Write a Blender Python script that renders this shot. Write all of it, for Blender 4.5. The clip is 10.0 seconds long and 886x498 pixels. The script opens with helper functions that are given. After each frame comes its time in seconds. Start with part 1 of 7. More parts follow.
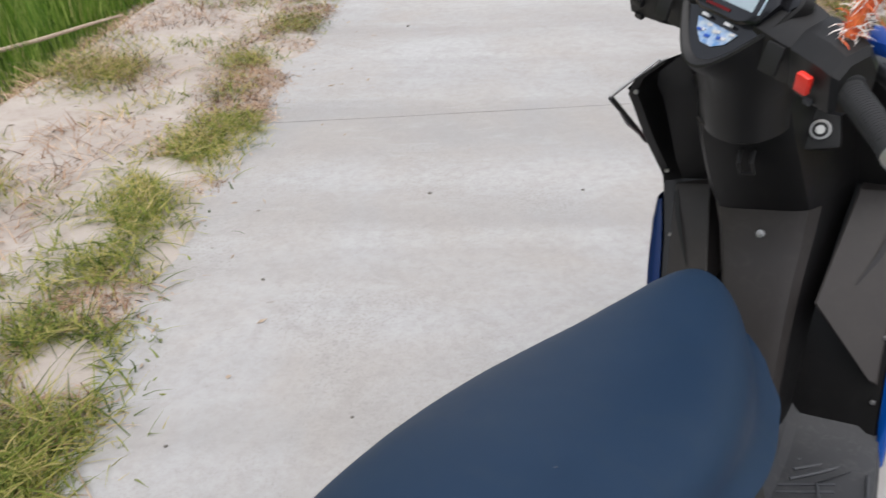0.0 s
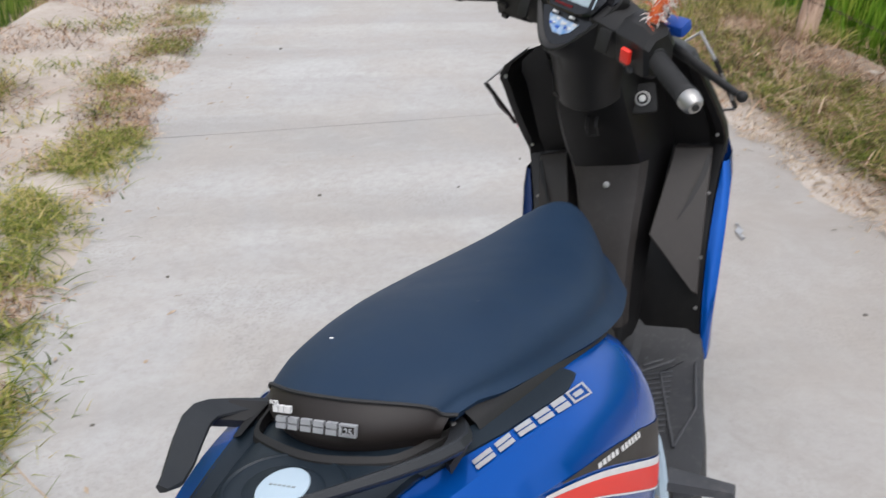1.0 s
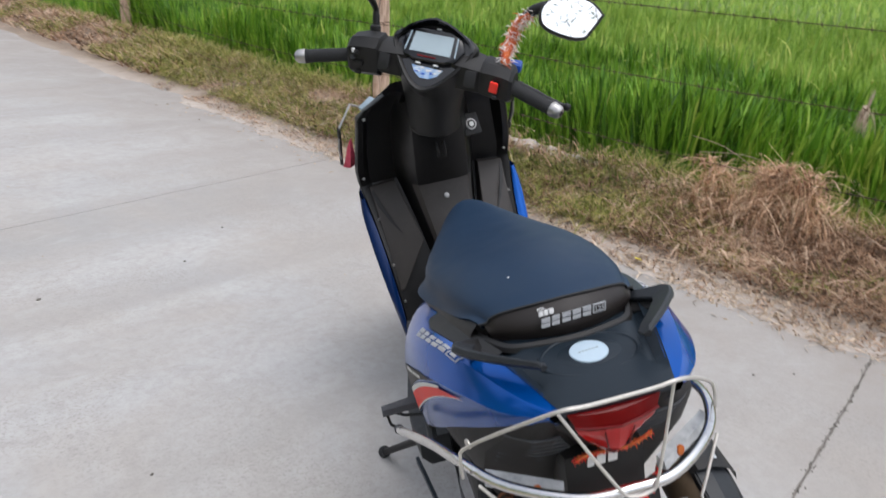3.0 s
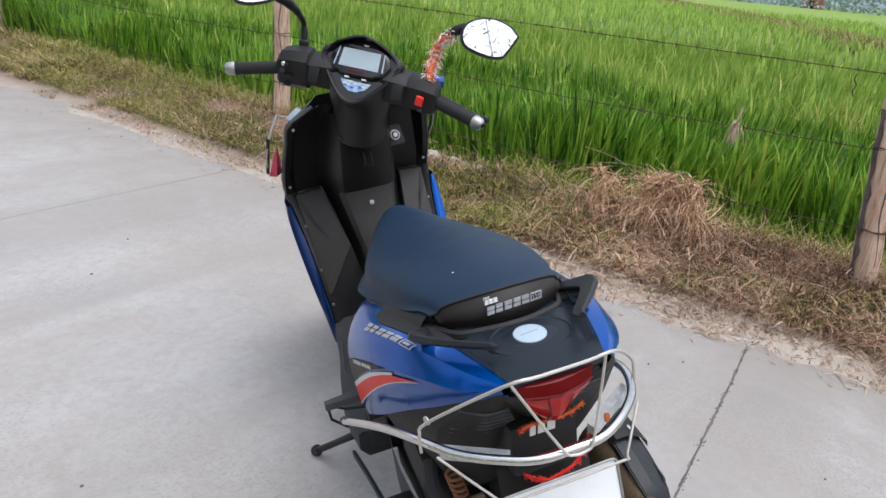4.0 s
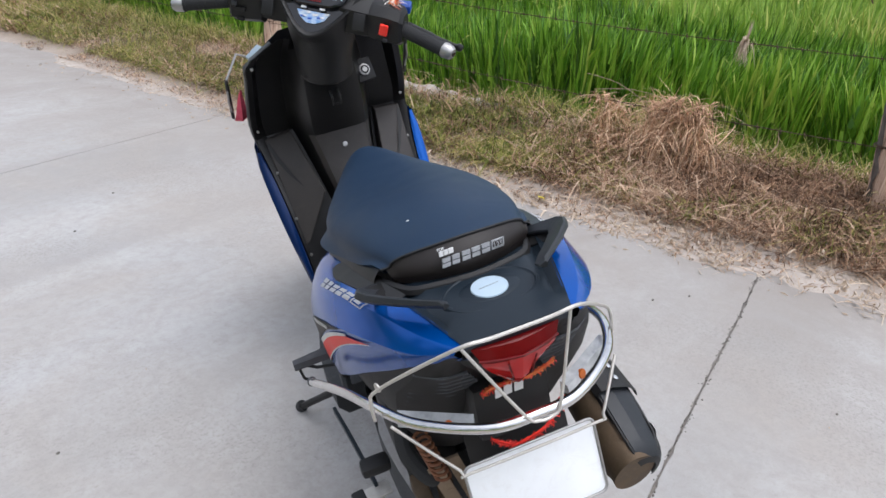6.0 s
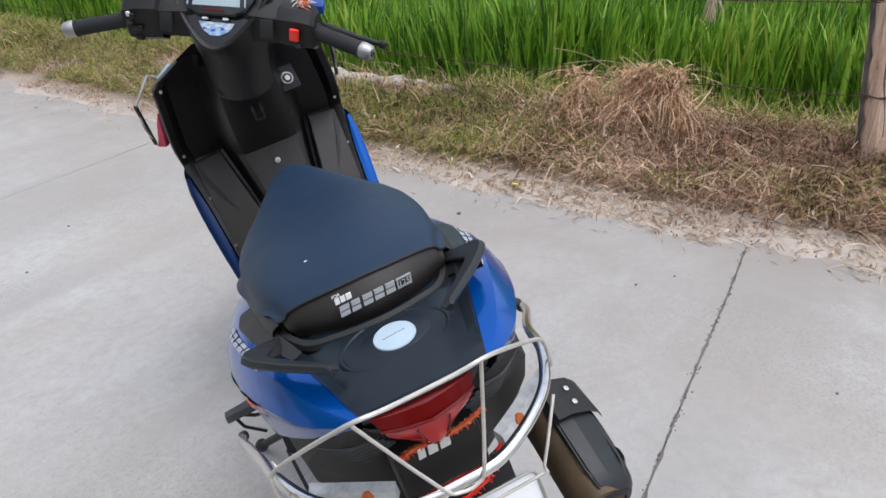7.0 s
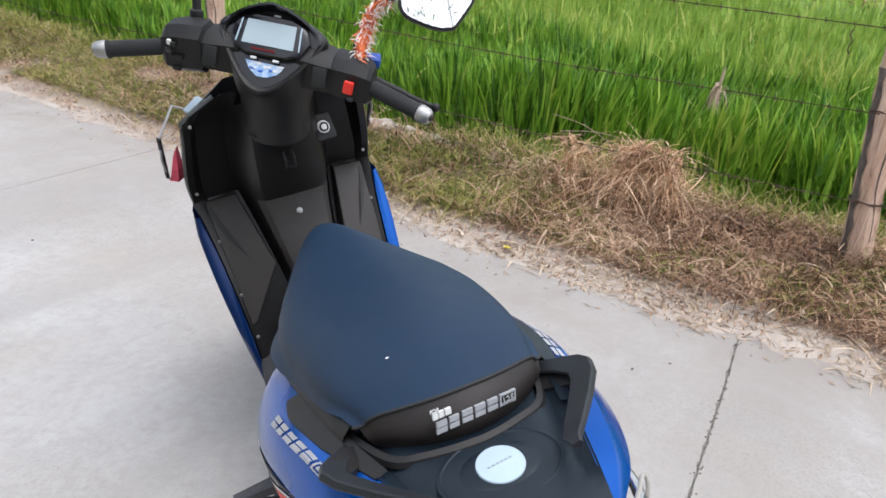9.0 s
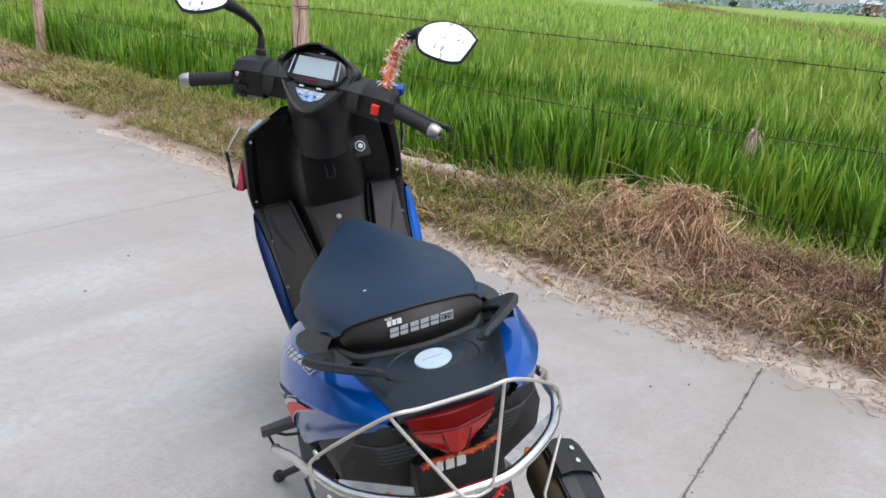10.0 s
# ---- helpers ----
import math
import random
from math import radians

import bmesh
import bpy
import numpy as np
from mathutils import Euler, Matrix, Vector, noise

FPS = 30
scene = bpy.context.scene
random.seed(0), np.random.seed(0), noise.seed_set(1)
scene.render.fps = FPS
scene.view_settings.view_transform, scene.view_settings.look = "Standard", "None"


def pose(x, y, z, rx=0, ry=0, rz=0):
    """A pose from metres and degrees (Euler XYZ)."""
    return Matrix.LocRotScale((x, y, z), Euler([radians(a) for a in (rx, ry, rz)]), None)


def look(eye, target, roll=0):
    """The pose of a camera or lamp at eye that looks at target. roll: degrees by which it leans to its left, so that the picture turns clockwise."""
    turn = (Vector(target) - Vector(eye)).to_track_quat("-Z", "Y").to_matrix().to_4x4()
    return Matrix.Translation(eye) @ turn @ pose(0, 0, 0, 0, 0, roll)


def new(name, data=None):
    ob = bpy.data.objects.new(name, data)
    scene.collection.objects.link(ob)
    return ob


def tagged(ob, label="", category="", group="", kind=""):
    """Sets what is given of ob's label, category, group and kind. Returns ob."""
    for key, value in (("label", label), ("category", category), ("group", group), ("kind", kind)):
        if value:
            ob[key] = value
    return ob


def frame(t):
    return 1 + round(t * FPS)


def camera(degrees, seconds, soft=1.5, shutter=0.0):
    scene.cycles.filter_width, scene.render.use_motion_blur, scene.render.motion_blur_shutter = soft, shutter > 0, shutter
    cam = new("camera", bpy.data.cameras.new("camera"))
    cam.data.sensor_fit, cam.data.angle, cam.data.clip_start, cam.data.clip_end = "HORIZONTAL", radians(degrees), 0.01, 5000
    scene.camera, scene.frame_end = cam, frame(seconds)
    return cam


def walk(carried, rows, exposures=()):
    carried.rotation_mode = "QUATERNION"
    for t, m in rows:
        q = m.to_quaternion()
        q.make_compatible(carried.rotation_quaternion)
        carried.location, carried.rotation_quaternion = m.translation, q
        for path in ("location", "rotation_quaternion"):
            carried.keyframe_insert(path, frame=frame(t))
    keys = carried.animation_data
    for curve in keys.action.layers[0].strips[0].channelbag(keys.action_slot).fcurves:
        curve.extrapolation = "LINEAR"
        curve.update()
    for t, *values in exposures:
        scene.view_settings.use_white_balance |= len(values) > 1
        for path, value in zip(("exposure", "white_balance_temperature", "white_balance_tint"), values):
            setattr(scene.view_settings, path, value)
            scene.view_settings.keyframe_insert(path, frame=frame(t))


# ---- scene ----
cam = camera(63.5, 10.0, shutter=0.16)
PATH = [
    (0, (0.099, 0.103, 1.341), (0.027, 1.786, 0.262), -1.6),
    (0.2, (0.075, 0.038, 1.354), (0.165, 1.698, 0.335), 0.6),
    (0.4, (0.074, -0.051, 1.357), (0.179, 1.607, 0.337), -0.5),
    (0.5, (0.072, -0.089, 1.353), (0.171, 1.608, 0.3), -0.7),
    (0.7, (0.059, -0.127, 1.346), (0.169, 1.512, 0.294), -2.2),
    (0.9, (0.028, -0.173, 1.349), (0.228, 1.475, 0.327), -0.5),
    (1, (0.005, -0.191, 1.35), (0.298, 1.512, 0.344), 1.6),
    (1.1, (-0.019, -0.209, 1.352), (0.39, 1.468, 0.445), 4.1),
    (1.2, (-0.046, -0.206, 1.353), (0.486, 1.459, 0.488), 4.0),
    (1.4, (-0.154, -0.241, 1.35), (0.587, 1.363, 0.526), 3.7),
    (1.5, (-0.203, -0.26, 1.343), (0.612, 1.355, 0.489), 3.2),
    (1.7, (-0.301, -0.27, 1.314), (0.557, 1.254, 0.451), 5.7),
    (1.9, (-0.402, -0.269, 1.294), (0.532, 1.233, 0.472), 8.3),
    (2, (-0.433, -0.252, 1.283), (0.541, 1.273, 0.429), 7.4),
    (2.1, (-0.472, -0.208, 1.273), (0.493, 1.287, 0.476), 6.4),
    (2.2, (-0.509, -0.163, 1.277), (0.488, 1.344, 0.544), 5.1),
    (2.4, (-0.6, -0.13, 1.297), (0.372, 1.409, 0.597), 4.0),
    (2.5, (-0.628, -0.113, 1.294), (0.405, 1.444, 0.581), 4.5),
    (2.7, (-0.696, -0.105, 1.285), (0.456, 1.303, 0.581), 5.0),
    (2.9, (-0.806, -0.124, 1.286), (0.514, 1.15, 0.623), 5.8),
    (3, (-0.854, -0.125, 1.288), (0.54, 1.109, 0.556), 4.7),
    (3.2, (-0.938, -0.15, 1.298), (0.515, 1.01, 0.56), 4.8),
    (4.3, (-1.006, -0.122, 1.302), (0.596, 0.861, 0.618), 6.7),
    (4.5, (-1.008, -0.122, 1.302), (0.578, 0.869, 0.594), 6.0),
    (4.7, (-1.011, -0.124, 1.302), (0.541, 0.846, 0.63), 6.2),
    (5, (-1.003, -0.123, 1.3), (0.594, 0.86, 0.607), 6.4),
    (5.2, (-0.999, -0.123, 1.298), (0.558, 0.833, 0.62), 6.6),
    (5.5, (-0.971, -0.12, 1.28), (0.602, 0.845, 0.509), 7.4),
    (5.7, (-0.928, -0.126, 1.278), (0.616, 0.859, 0.476), 6.3),
    (6.8, (-0.64, -0.168, 1.284), (0.842, 0.836, 0.391), -1.7),
    (7, (-0.627, -0.162, 1.283), (0.861, 0.84, 0.398), -2.2),
    (7.2, (-0.617, -0.144, 1.28), (0.856, 0.769, 0.385), -0.4),
    (7.4, (-0.612, -0.105, 1.276), (0.909, 0.729, 0.385), 2.9),
    (7.5, (-0.608, -0.075, 1.277), (0.994, 0.732, 0.392), 4.7),
    (7.7, (-0.612, -0.01, 1.289), (0.996, 0.708, 0.45), 4.4),
    (7.9, (-0.606, 0.046, 1.288), (1.032, 0.642, 0.415), 6.0),
    (8, (-0.615, 0.081, 1.291), (1.076, 0.685, 0.41), 6.7),
    (8.1, (-0.619, 0.098, 1.293), (1.049, 0.669, 0.458), 8.1),
    (8.2, (-0.626, 0.111, 1.296), (1.042, 0.7, 0.475), 8.5),
    (8.4, (-0.601, 0.145, 1.285), (1.085, 0.676, 0.463), 9.3),
    (8.5, (-0.611, 0.148, 1.291), (1.096, 0.77, 0.455), 8.2),
    (8.7, (-0.625, 0.146, 1.295), (1.007, 0.871, 0.51), 7.6),
    (8.9, (-0.634, 0.115, 1.305), (0.961, 0.93, 0.535), 6.9),
    (9, (-0.634, 0.071, 1.309), (0.974, 0.969, 0.529), 6.0),
    (9.2, (-0.621, -0.019, 1.294), (0.893, 0.963, 0.555), 5.3),
    (9.4, (-0.626, -0.103, 1.276), (0.849, 0.945, 0.55), 6.6),
    (9.5, (-0.632, -0.134, 1.275), (0.868, 0.945, 0.51), 6.2),
    (9.7, (-0.665, -0.189, 1.274), (0.784, 0.9, 0.555), 5.0),
    (9.9, (-0.742, -0.228, 1.289), (0.736, 0.866, 0.639), 5.1),
    (10, (-0.793, -0.249, 1.288), (0.727, 0.879, 0.642), 5.2),
]
walk(cam, [(t, look(eye, target, roll)) for t, eye, target, roll in PATH],
     [(0, 0.37, 6350, 10), (2, 0.36, 6270, 10), (2.5, 0.33, 6250, 10), (5.5, 0.44, 6060, 11), (7, 0.38, 6100, 10), (8, 0.55, 6100, 10), (8.5, 0.66, 6170, 10), (9, 0.63, 6170, 10), (9.5, 0.54, 6170, 10), (10, 0.46, 6120, 10)])

# ---- light: bright hazy sky with a wide, weak sun ----
world = bpy.data.worlds.new("world")
scene.world = world
world.use_nodes = True
wn = world.node_tree.nodes
sky = wn.new("ShaderNodeTexSky")
sky.sky_type, sky.sun_disc = "NISHITA", False
sky.sun_elevation, sky.sun_rotation = radians(76), radians(-176)
sky.air_density, sky.dust_density, sky.ozone_density = 1.0, 4.0, 0.6
wn["Background"].inputs["Strength"].default_value = 0.2
pale = wn.new("ShaderNodeHueSaturation")
pale.inputs["Saturation"].default_value = 0.32
world.node_tree.links.new(sky.outputs[0], pale.inputs["Color"])
world.node_tree.links.new(pale.outputs[0], wn["Background"].inputs["Color"])
sun = new("sun", bpy.data.lights.new("sun", "SUN"))
sun.data.energy, sun.data.angle, sun.data.color = 0.52, radians(100), (1.0, 0.985, 0.965)
sun.matrix_world = look((-0.1, -1.3, 5.2), (0, 0, 0))

# ---- materials ----
def coords(nt, scale=(1, 1, 1)):
    tc = nt.nodes.new("ShaderNodeTexCoord")
    mp = nt.nodes.new("ShaderNodeMapping")
    mp.inputs["Scale"].default_value = scale
    nt.links.new(tc.outputs["Object"], mp.inputs["Vector"])
    return mp.outputs[0]


def noise_tex(nt, vec, scale, detail=4.0, rough=0.55, warp=0.0):
    n = nt.nodes.new("ShaderNodeTexNoise")
    n.inputs["Scale"].default_value, n.inputs["Detail"].default_value = scale, detail
    n.inputs["Roughness"].default_value, n.inputs["Distortion"].default_value = rough, warp
    nt.links.new(vec, n.inputs["Vector"])
    return n.outputs["Fac"]


def ramp(nt, fac, stops):
    r = nt.nodes.new("ShaderNodeValToRGB")
    el = r.color_ramp.elements
    while len(el) < len(stops):
        el.new(0.5)
    for e, (p, c) in zip(el, stops):
        e.position = p
        e.color = (*c, 1) if len(c) == 3 else (c[0], c[0], c[0], 1)
    nt.links.new(fac, r.inputs[0])
    return r.outputs[0]


def mix(nt, fac, a, b, mode="MIX"):
    m = nt.nodes.new("ShaderNodeMix")
    m.data_type, m.blend_type = "RGBA", mode
    for sock, v in ((m.inputs[0], fac), (m.inputs[6], a), (m.inputs[7], b)):
        if isinstance(v, (int, float)):
            sock.default_value = v
        elif isinstance(v, tuple):
            sock.default_value = (*v, 1)
        else:
            nt.links.new(v, sock)
    return m.outputs[2]


def bump(nt, height, strength, distance, below=None):
    b = nt.nodes.new("ShaderNodeBump")
    b.inputs["Strength"].default_value, b.inputs["Distance"].default_value = strength, distance
    nt.links.new(height, b.inputs["Height"])
    if below is not None:
        nt.links.new(below, b.inputs["Normal"])
    return b.outputs[0]


def blank(name):
    m = bpy.data.materials.new(name)
    m.use_nodes = True
    return m, m.node_tree, m.node_tree.nodes["Principled BSDF"]


def surface(name, a, b, rough, rough2=None, metal=0.0, scale=12.0, grain=300.0, relief=0.15, depth=0.0006, coat=0.0, spec=0.5, wear=None):
    """A plain made surface: two tones at large scale, fine grain in the relief, uneven gloss, and optional dusty wear."""
    m, nt, p = blank(name)
    v = coords(nt)
    big = noise_tex(nt, v, scale, 5, 0.6, 0.3)
    fine = noise_tex(nt, v, grain, 3, 0.6)
    col = mix(nt, ramp(nt, big, [(0.3, (0,)), (0.7, (1,))]), a, b)
    if wear:
        dust = noise_tex(nt, v, scale * 3.1, 6, 0.7, 0.8)
        col = mix(nt, ramp(nt, dust, [(0.52, (0,)), (0.8, (0.55,))]), col, wear)
    nt.links.new(col, p.inputs["Base Color"])
    lo, hi = rough, rough2 if rough2 else rough * 1.3
    nt.links.new(ramp(nt, big, [(0.25, (lo,)), (0.75, (hi,))]), p.inputs["Roughness"])
    p.inputs["Metallic"].default_value = metal
    p.inputs["Specular IOR Level"].default_value = spec
    p.inputs["Coat Weight"].default_value, p.inputs["Coat Roughness"].default_value = coat, 0.06
    soft = bump(nt, big, relief * 0.7, 0.002)
    nt.links.new(bump(nt, fine, relief, depth, soft), p.inputs["Normal"])
    return m


def strands(name, stops, rough=0.6, shine=0.25, trans=0.35, patches=0.9, contrast=1.1):
    """Blades and straw: each loose strand takes its own tone."""
    m, nt, p = blank(name)
    geo = nt.nodes.new("ShaderNodeNewGeometry")
    v = coords(nt)
    patch = noise_tex(nt, v, patches, 5, 0.6)
    add = nt.nodes.new("ShaderNodeMath")
    add.operation = "MULTIPLY_ADD"
    nt.links.new(patch, add.inputs[0])
    add.inputs[1].default_value = contrast
    add.inputs[2].default_value = -0.5 * contrast
    s = nt.nodes.new("ShaderNodeMath")
    s.operation = "ADD"
    s.use_clamp = True
    nt.links.new(add.outputs[0], s.inputs[0])
    nt.links.new(geo.outputs["Random Per Island"], s.inputs[1])
    col = ramp(nt, s.outputs[0], stops)
    nt.links.new(col, p.inputs["Base Color"])
    p.inputs["Roughness"].default_value = rough
    p.inputs["Specular IOR Level"].default_value = shine
    t = nt.nodes.new("ShaderNodeBsdfTranslucent")
    nt.links.new(col, t.inputs["Color"])
    mx = nt.nodes.new("ShaderNodeMixShader")
    mx.inputs[0].default_value = trans
    nt.links.new(p.outputs[0], mx.inputs[1])
    nt.links.new(t.outputs[0], mx.inputs[2])
    nt.links.new(mx.outputs[0], nt.nodes["Material Output"].inputs["Surface"])
    return m


def concrete_material():
    m, nt, p = blank("concrete")
    v = coords(nt)
    bands = noise_tex(nt, coords(nt, (0.12, 1.7, 1)), 1.0, 3, 0.5, 0.4)
    rake = noise_tex(nt, coords(nt, (3.0, 130.0, 1)), 1.0, 2, 0.5)
    stain = noise_tex(nt, v, 1.3, 7, 0.65, 0.5)
    speck = noise_tex(nt, v, 55, 5, 0.7)
    fine = noise_tex(nt, v, 420, 3, 0.6)
    col = mix(nt, ramp(nt, bands, [(0.36, (0,)), (0.64, (1,))]), (0.312, 0.301, 0.290), (0.424, 0.416, 0.408))
    col = mix(nt, ramp(nt, stain, [(0.42, (0.0,)), (0.66, (0.75,))]), col, (0.355, 0.322, 0.29))
    smudge = noise_tex(nt, v, 6.5, 7, 0.7, 1.0)
    col = mix(nt, ramp(nt, smudge, [(0.5, (0.0,)), (0.72, (0.6,))]), col, (0.30, 0.28, 0.262))
    mottle = noise_tex(nt, v, 24, 6, 0.75, 0.3)
    col = mix(nt, ramp(nt, mottle, [(0.42, (0.0,)), (0.62, (0.4,))]), col, (0.285, 0.268, 0.25))
    pale = noise_tex(nt, coords(nt, (1.0, 3.0, 1)), 2.3, 6, 0.65, 0.6)
    col = mix(nt, ramp(nt, pale, [(0.55, (0.0,)), (0.75, (0.45,))]), col, (0.42, 0.417, 0.41))
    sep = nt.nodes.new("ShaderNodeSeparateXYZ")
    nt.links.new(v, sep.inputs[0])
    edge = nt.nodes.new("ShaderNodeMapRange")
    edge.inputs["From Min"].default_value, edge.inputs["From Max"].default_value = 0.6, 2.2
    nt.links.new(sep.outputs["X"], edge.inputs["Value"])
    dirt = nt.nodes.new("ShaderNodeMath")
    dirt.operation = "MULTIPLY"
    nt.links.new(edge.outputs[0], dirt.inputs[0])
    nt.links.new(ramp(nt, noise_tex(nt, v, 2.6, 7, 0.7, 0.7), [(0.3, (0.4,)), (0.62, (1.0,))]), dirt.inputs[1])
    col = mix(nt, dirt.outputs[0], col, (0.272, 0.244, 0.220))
    col = mix(nt, ramp(nt, speck, [(0.58, (0.0,)), (0.76, (0.5,))]), col, (0.24, 0.218, 0.195))
    worn = nt.nodes.new("ShaderNodeMath")
    worn.operation = "MULTIPLY"
    nt.links.new(ramp(nt, noise_tex(nt, v, 1.1, 5, 0.6, 0.4), [(0.45, (0.0,)), (0.6, (1.0,))]), worn.inputs[0])
    nt.links.new(ramp(nt, noise_tex(nt, v, 85, 4, 0.75, 0.2), [(0.5, (0.0,)), (0.64, (0.55,))]), worn.inputs[1])
    col = mix(nt, worn.outputs[0], col, (0.225, 0.205, 0.188))
    nt.links.new(col, p.inputs["Base Color"])
    p.inputs["Roughness"].default_value = 0.85
    p.inputs["Specular IOR Level"].default_value = 0.3
    n1 = bump(nt, bands, 0.05, 0.006)
    n2 = bump(nt, rake, 0.22, 0.002, n1)
    n3 = bump(nt, speck, 0.4, 0.003, n2)
    nt.links.new(bump(nt, fine, 0.5, 0.0015, n3), p.inputs["Normal"])
    return m


def soil_material():
    """Pale sand on the verges with brown litter, mud under the crops with the stems' shade painted in near by."""
    m, nt, p = blank("soil")
    v = coords(nt)
    big = noise_tex(nt, v, 2.2, 6, 0.65, 0.6)
    mid = noise_tex(nt, v, 14, 6, 0.7, 0.4)
    fine = noise_tex(nt, v, 160, 4, 0.7)
    col = mix(nt, ramp(nt, big, [(0.3, (0,)), (0.7, (1,))]), (0.36, 0.308, 0.266), (0.465, 0.412, 0.364))
    col = mix(nt, ramp(nt, mid, [(0.52, (0,)), (0.72, (0.75,))]), col, (0.29, 0.235, 0.185))
    col = mix(nt, ramp(nt, fine, [(0.6, (0,)), (0.8, (0.4,))]), col, (0.2, 0.15, 0.10))
    sep = nt.nodes.new("ShaderNodeSeparateXYZ")
    nt.links.new(v, sep.inputs[0])
    side = nt.nodes.new("ShaderNodeMapRange")
    side.inputs["From Min"].default_value, side.inputs["From Max"].default_value = 2.25, 2.62
    side.inputs["To Max"].default_value = 0.85
    nt.links.new(sep.outputs["X"], side.inputs["Value"])
    col = mix(nt, side.outputs[0], col, mix(nt, big, (0.15, 0.105, 0.072), (0.30, 0.235, 0.18)))
    low = nt.nodes.new("ShaderNodeMapRange")
    low.inputs["From Min"].default_value, low.inputs["From Max"].default_value = -0.22, -0.06
    low.inputs["To Min"].default_value, low.inputs["To Max"].default_value = 1.0, 0.0
    rise = nt.nodes.new("ShaderNodeMath")
    rise.operation = "SUBTRACT"
    far = nt.nodes.new("ShaderNodeMapRange")
    far.inputs["From Min"].default_value, far.inputs["From Max"].default_value = 5.0, 405.0
    far.inputs["To Min"].default_value, far.inputs["To Max"].default_value = 0.0, 16.0
    nt.links.new(sep.outputs["X"], far.inputs["Value"])
    nt.links.new(sep.outputs["Z"], rise.inputs[0])
    nt.links.new(far.outputs[0], rise.inputs[1])
    nt.links.new(rise.outputs[0], low.inputs["Value"])
    field = mix(nt, ramp(nt, noise_tex(nt, v, 0.35, 6, 0.7), [(0.35, (0,)), (0.65, (1,))]), (0.17, 0.26, 0.05), (0.22, 0.31, 0.065))
    open_field = nt.nodes.new("ShaderNodeMapRange")
    open_field.inputs["From Min"].default_value, open_field.inputs["From Max"].default_value = 14.0, 45.0
    nt.links.new(sep.outputs["X"], open_field.inputs["Value"])
    # near field ground coloured dark for the shade between the rice stems
    field = mix(nt, open_field.outputs[0], (0.045, 0.065, 0.018), field)
    col = mix(nt, low.outputs[0], col, field)
    nt.links.new(col, p.inputs["Base Color"])
    p.inputs["Roughness"].default_value = 0.9
    p.inputs["Specular IOR Level"].default_value = 0.2
    n1 = bump(nt, mid, 0.5, 0.012)
    nt.links.new(bump(nt, fine, 0.5, 0.004, n1), p.inputs["Normal"])
    return m


def timber_material():
    m, nt, p = blank("weathered_timber")
    v = coords(nt, (14, 14, 1.2))
    g = noise_tex(nt, v, 3, 6, 0.65, 1.2)
    k = noise_tex(nt, coords(nt, (4, 4, 2)), 2.2, 4, 0.6)
    col = ramp(nt, g, [(0.30, (0.10, 0.05, 0.032)), (0.40, (0.42, 0.275, 0.20)), (0.64, (0.68, 0.50, 0.385))])
    col = mix(nt, ramp(nt, k, [(0.52, (0,)), (0.72, (0.6,))]), col, (0.40, 0.23, 0.15))
    bark = noise_tex(nt, coords(nt, (5, 5, 1.4)), 1.7, 5, 0.65, 0.6)
    col = mix(nt, ramp(nt, bark, [(0.63, (0,)), (0.68, (0.8,))]), col, (0.22, 0.17, 0.14))
    nt.links.new(col, p.inputs["Base Color"])
    p.inputs["Roughness"].default_value = 0.85
    nt.links.new(bump(nt, g, 0.6, 0.008), p.inputs["Normal"])
    return m


def lens_material(name, colour, rough=0.12):
    m, nt, p = blank(name)
    p.inputs["Specular IOR Level"].default_value = 0.12
    v = coords(nt)
    n = noise_tex(nt, v, 40, 3, 0.5)
    nt.links.new(mix(nt, n, colour, tuple(c * 0.55 for c in colour)), p.inputs["Base Color"])
    p.inputs["Roughness"].default_value = rough
    p.inputs["Coat Weight"].default_value = 0.15
    p.inputs["Coat Roughness"].default_value = 0.04
    return m


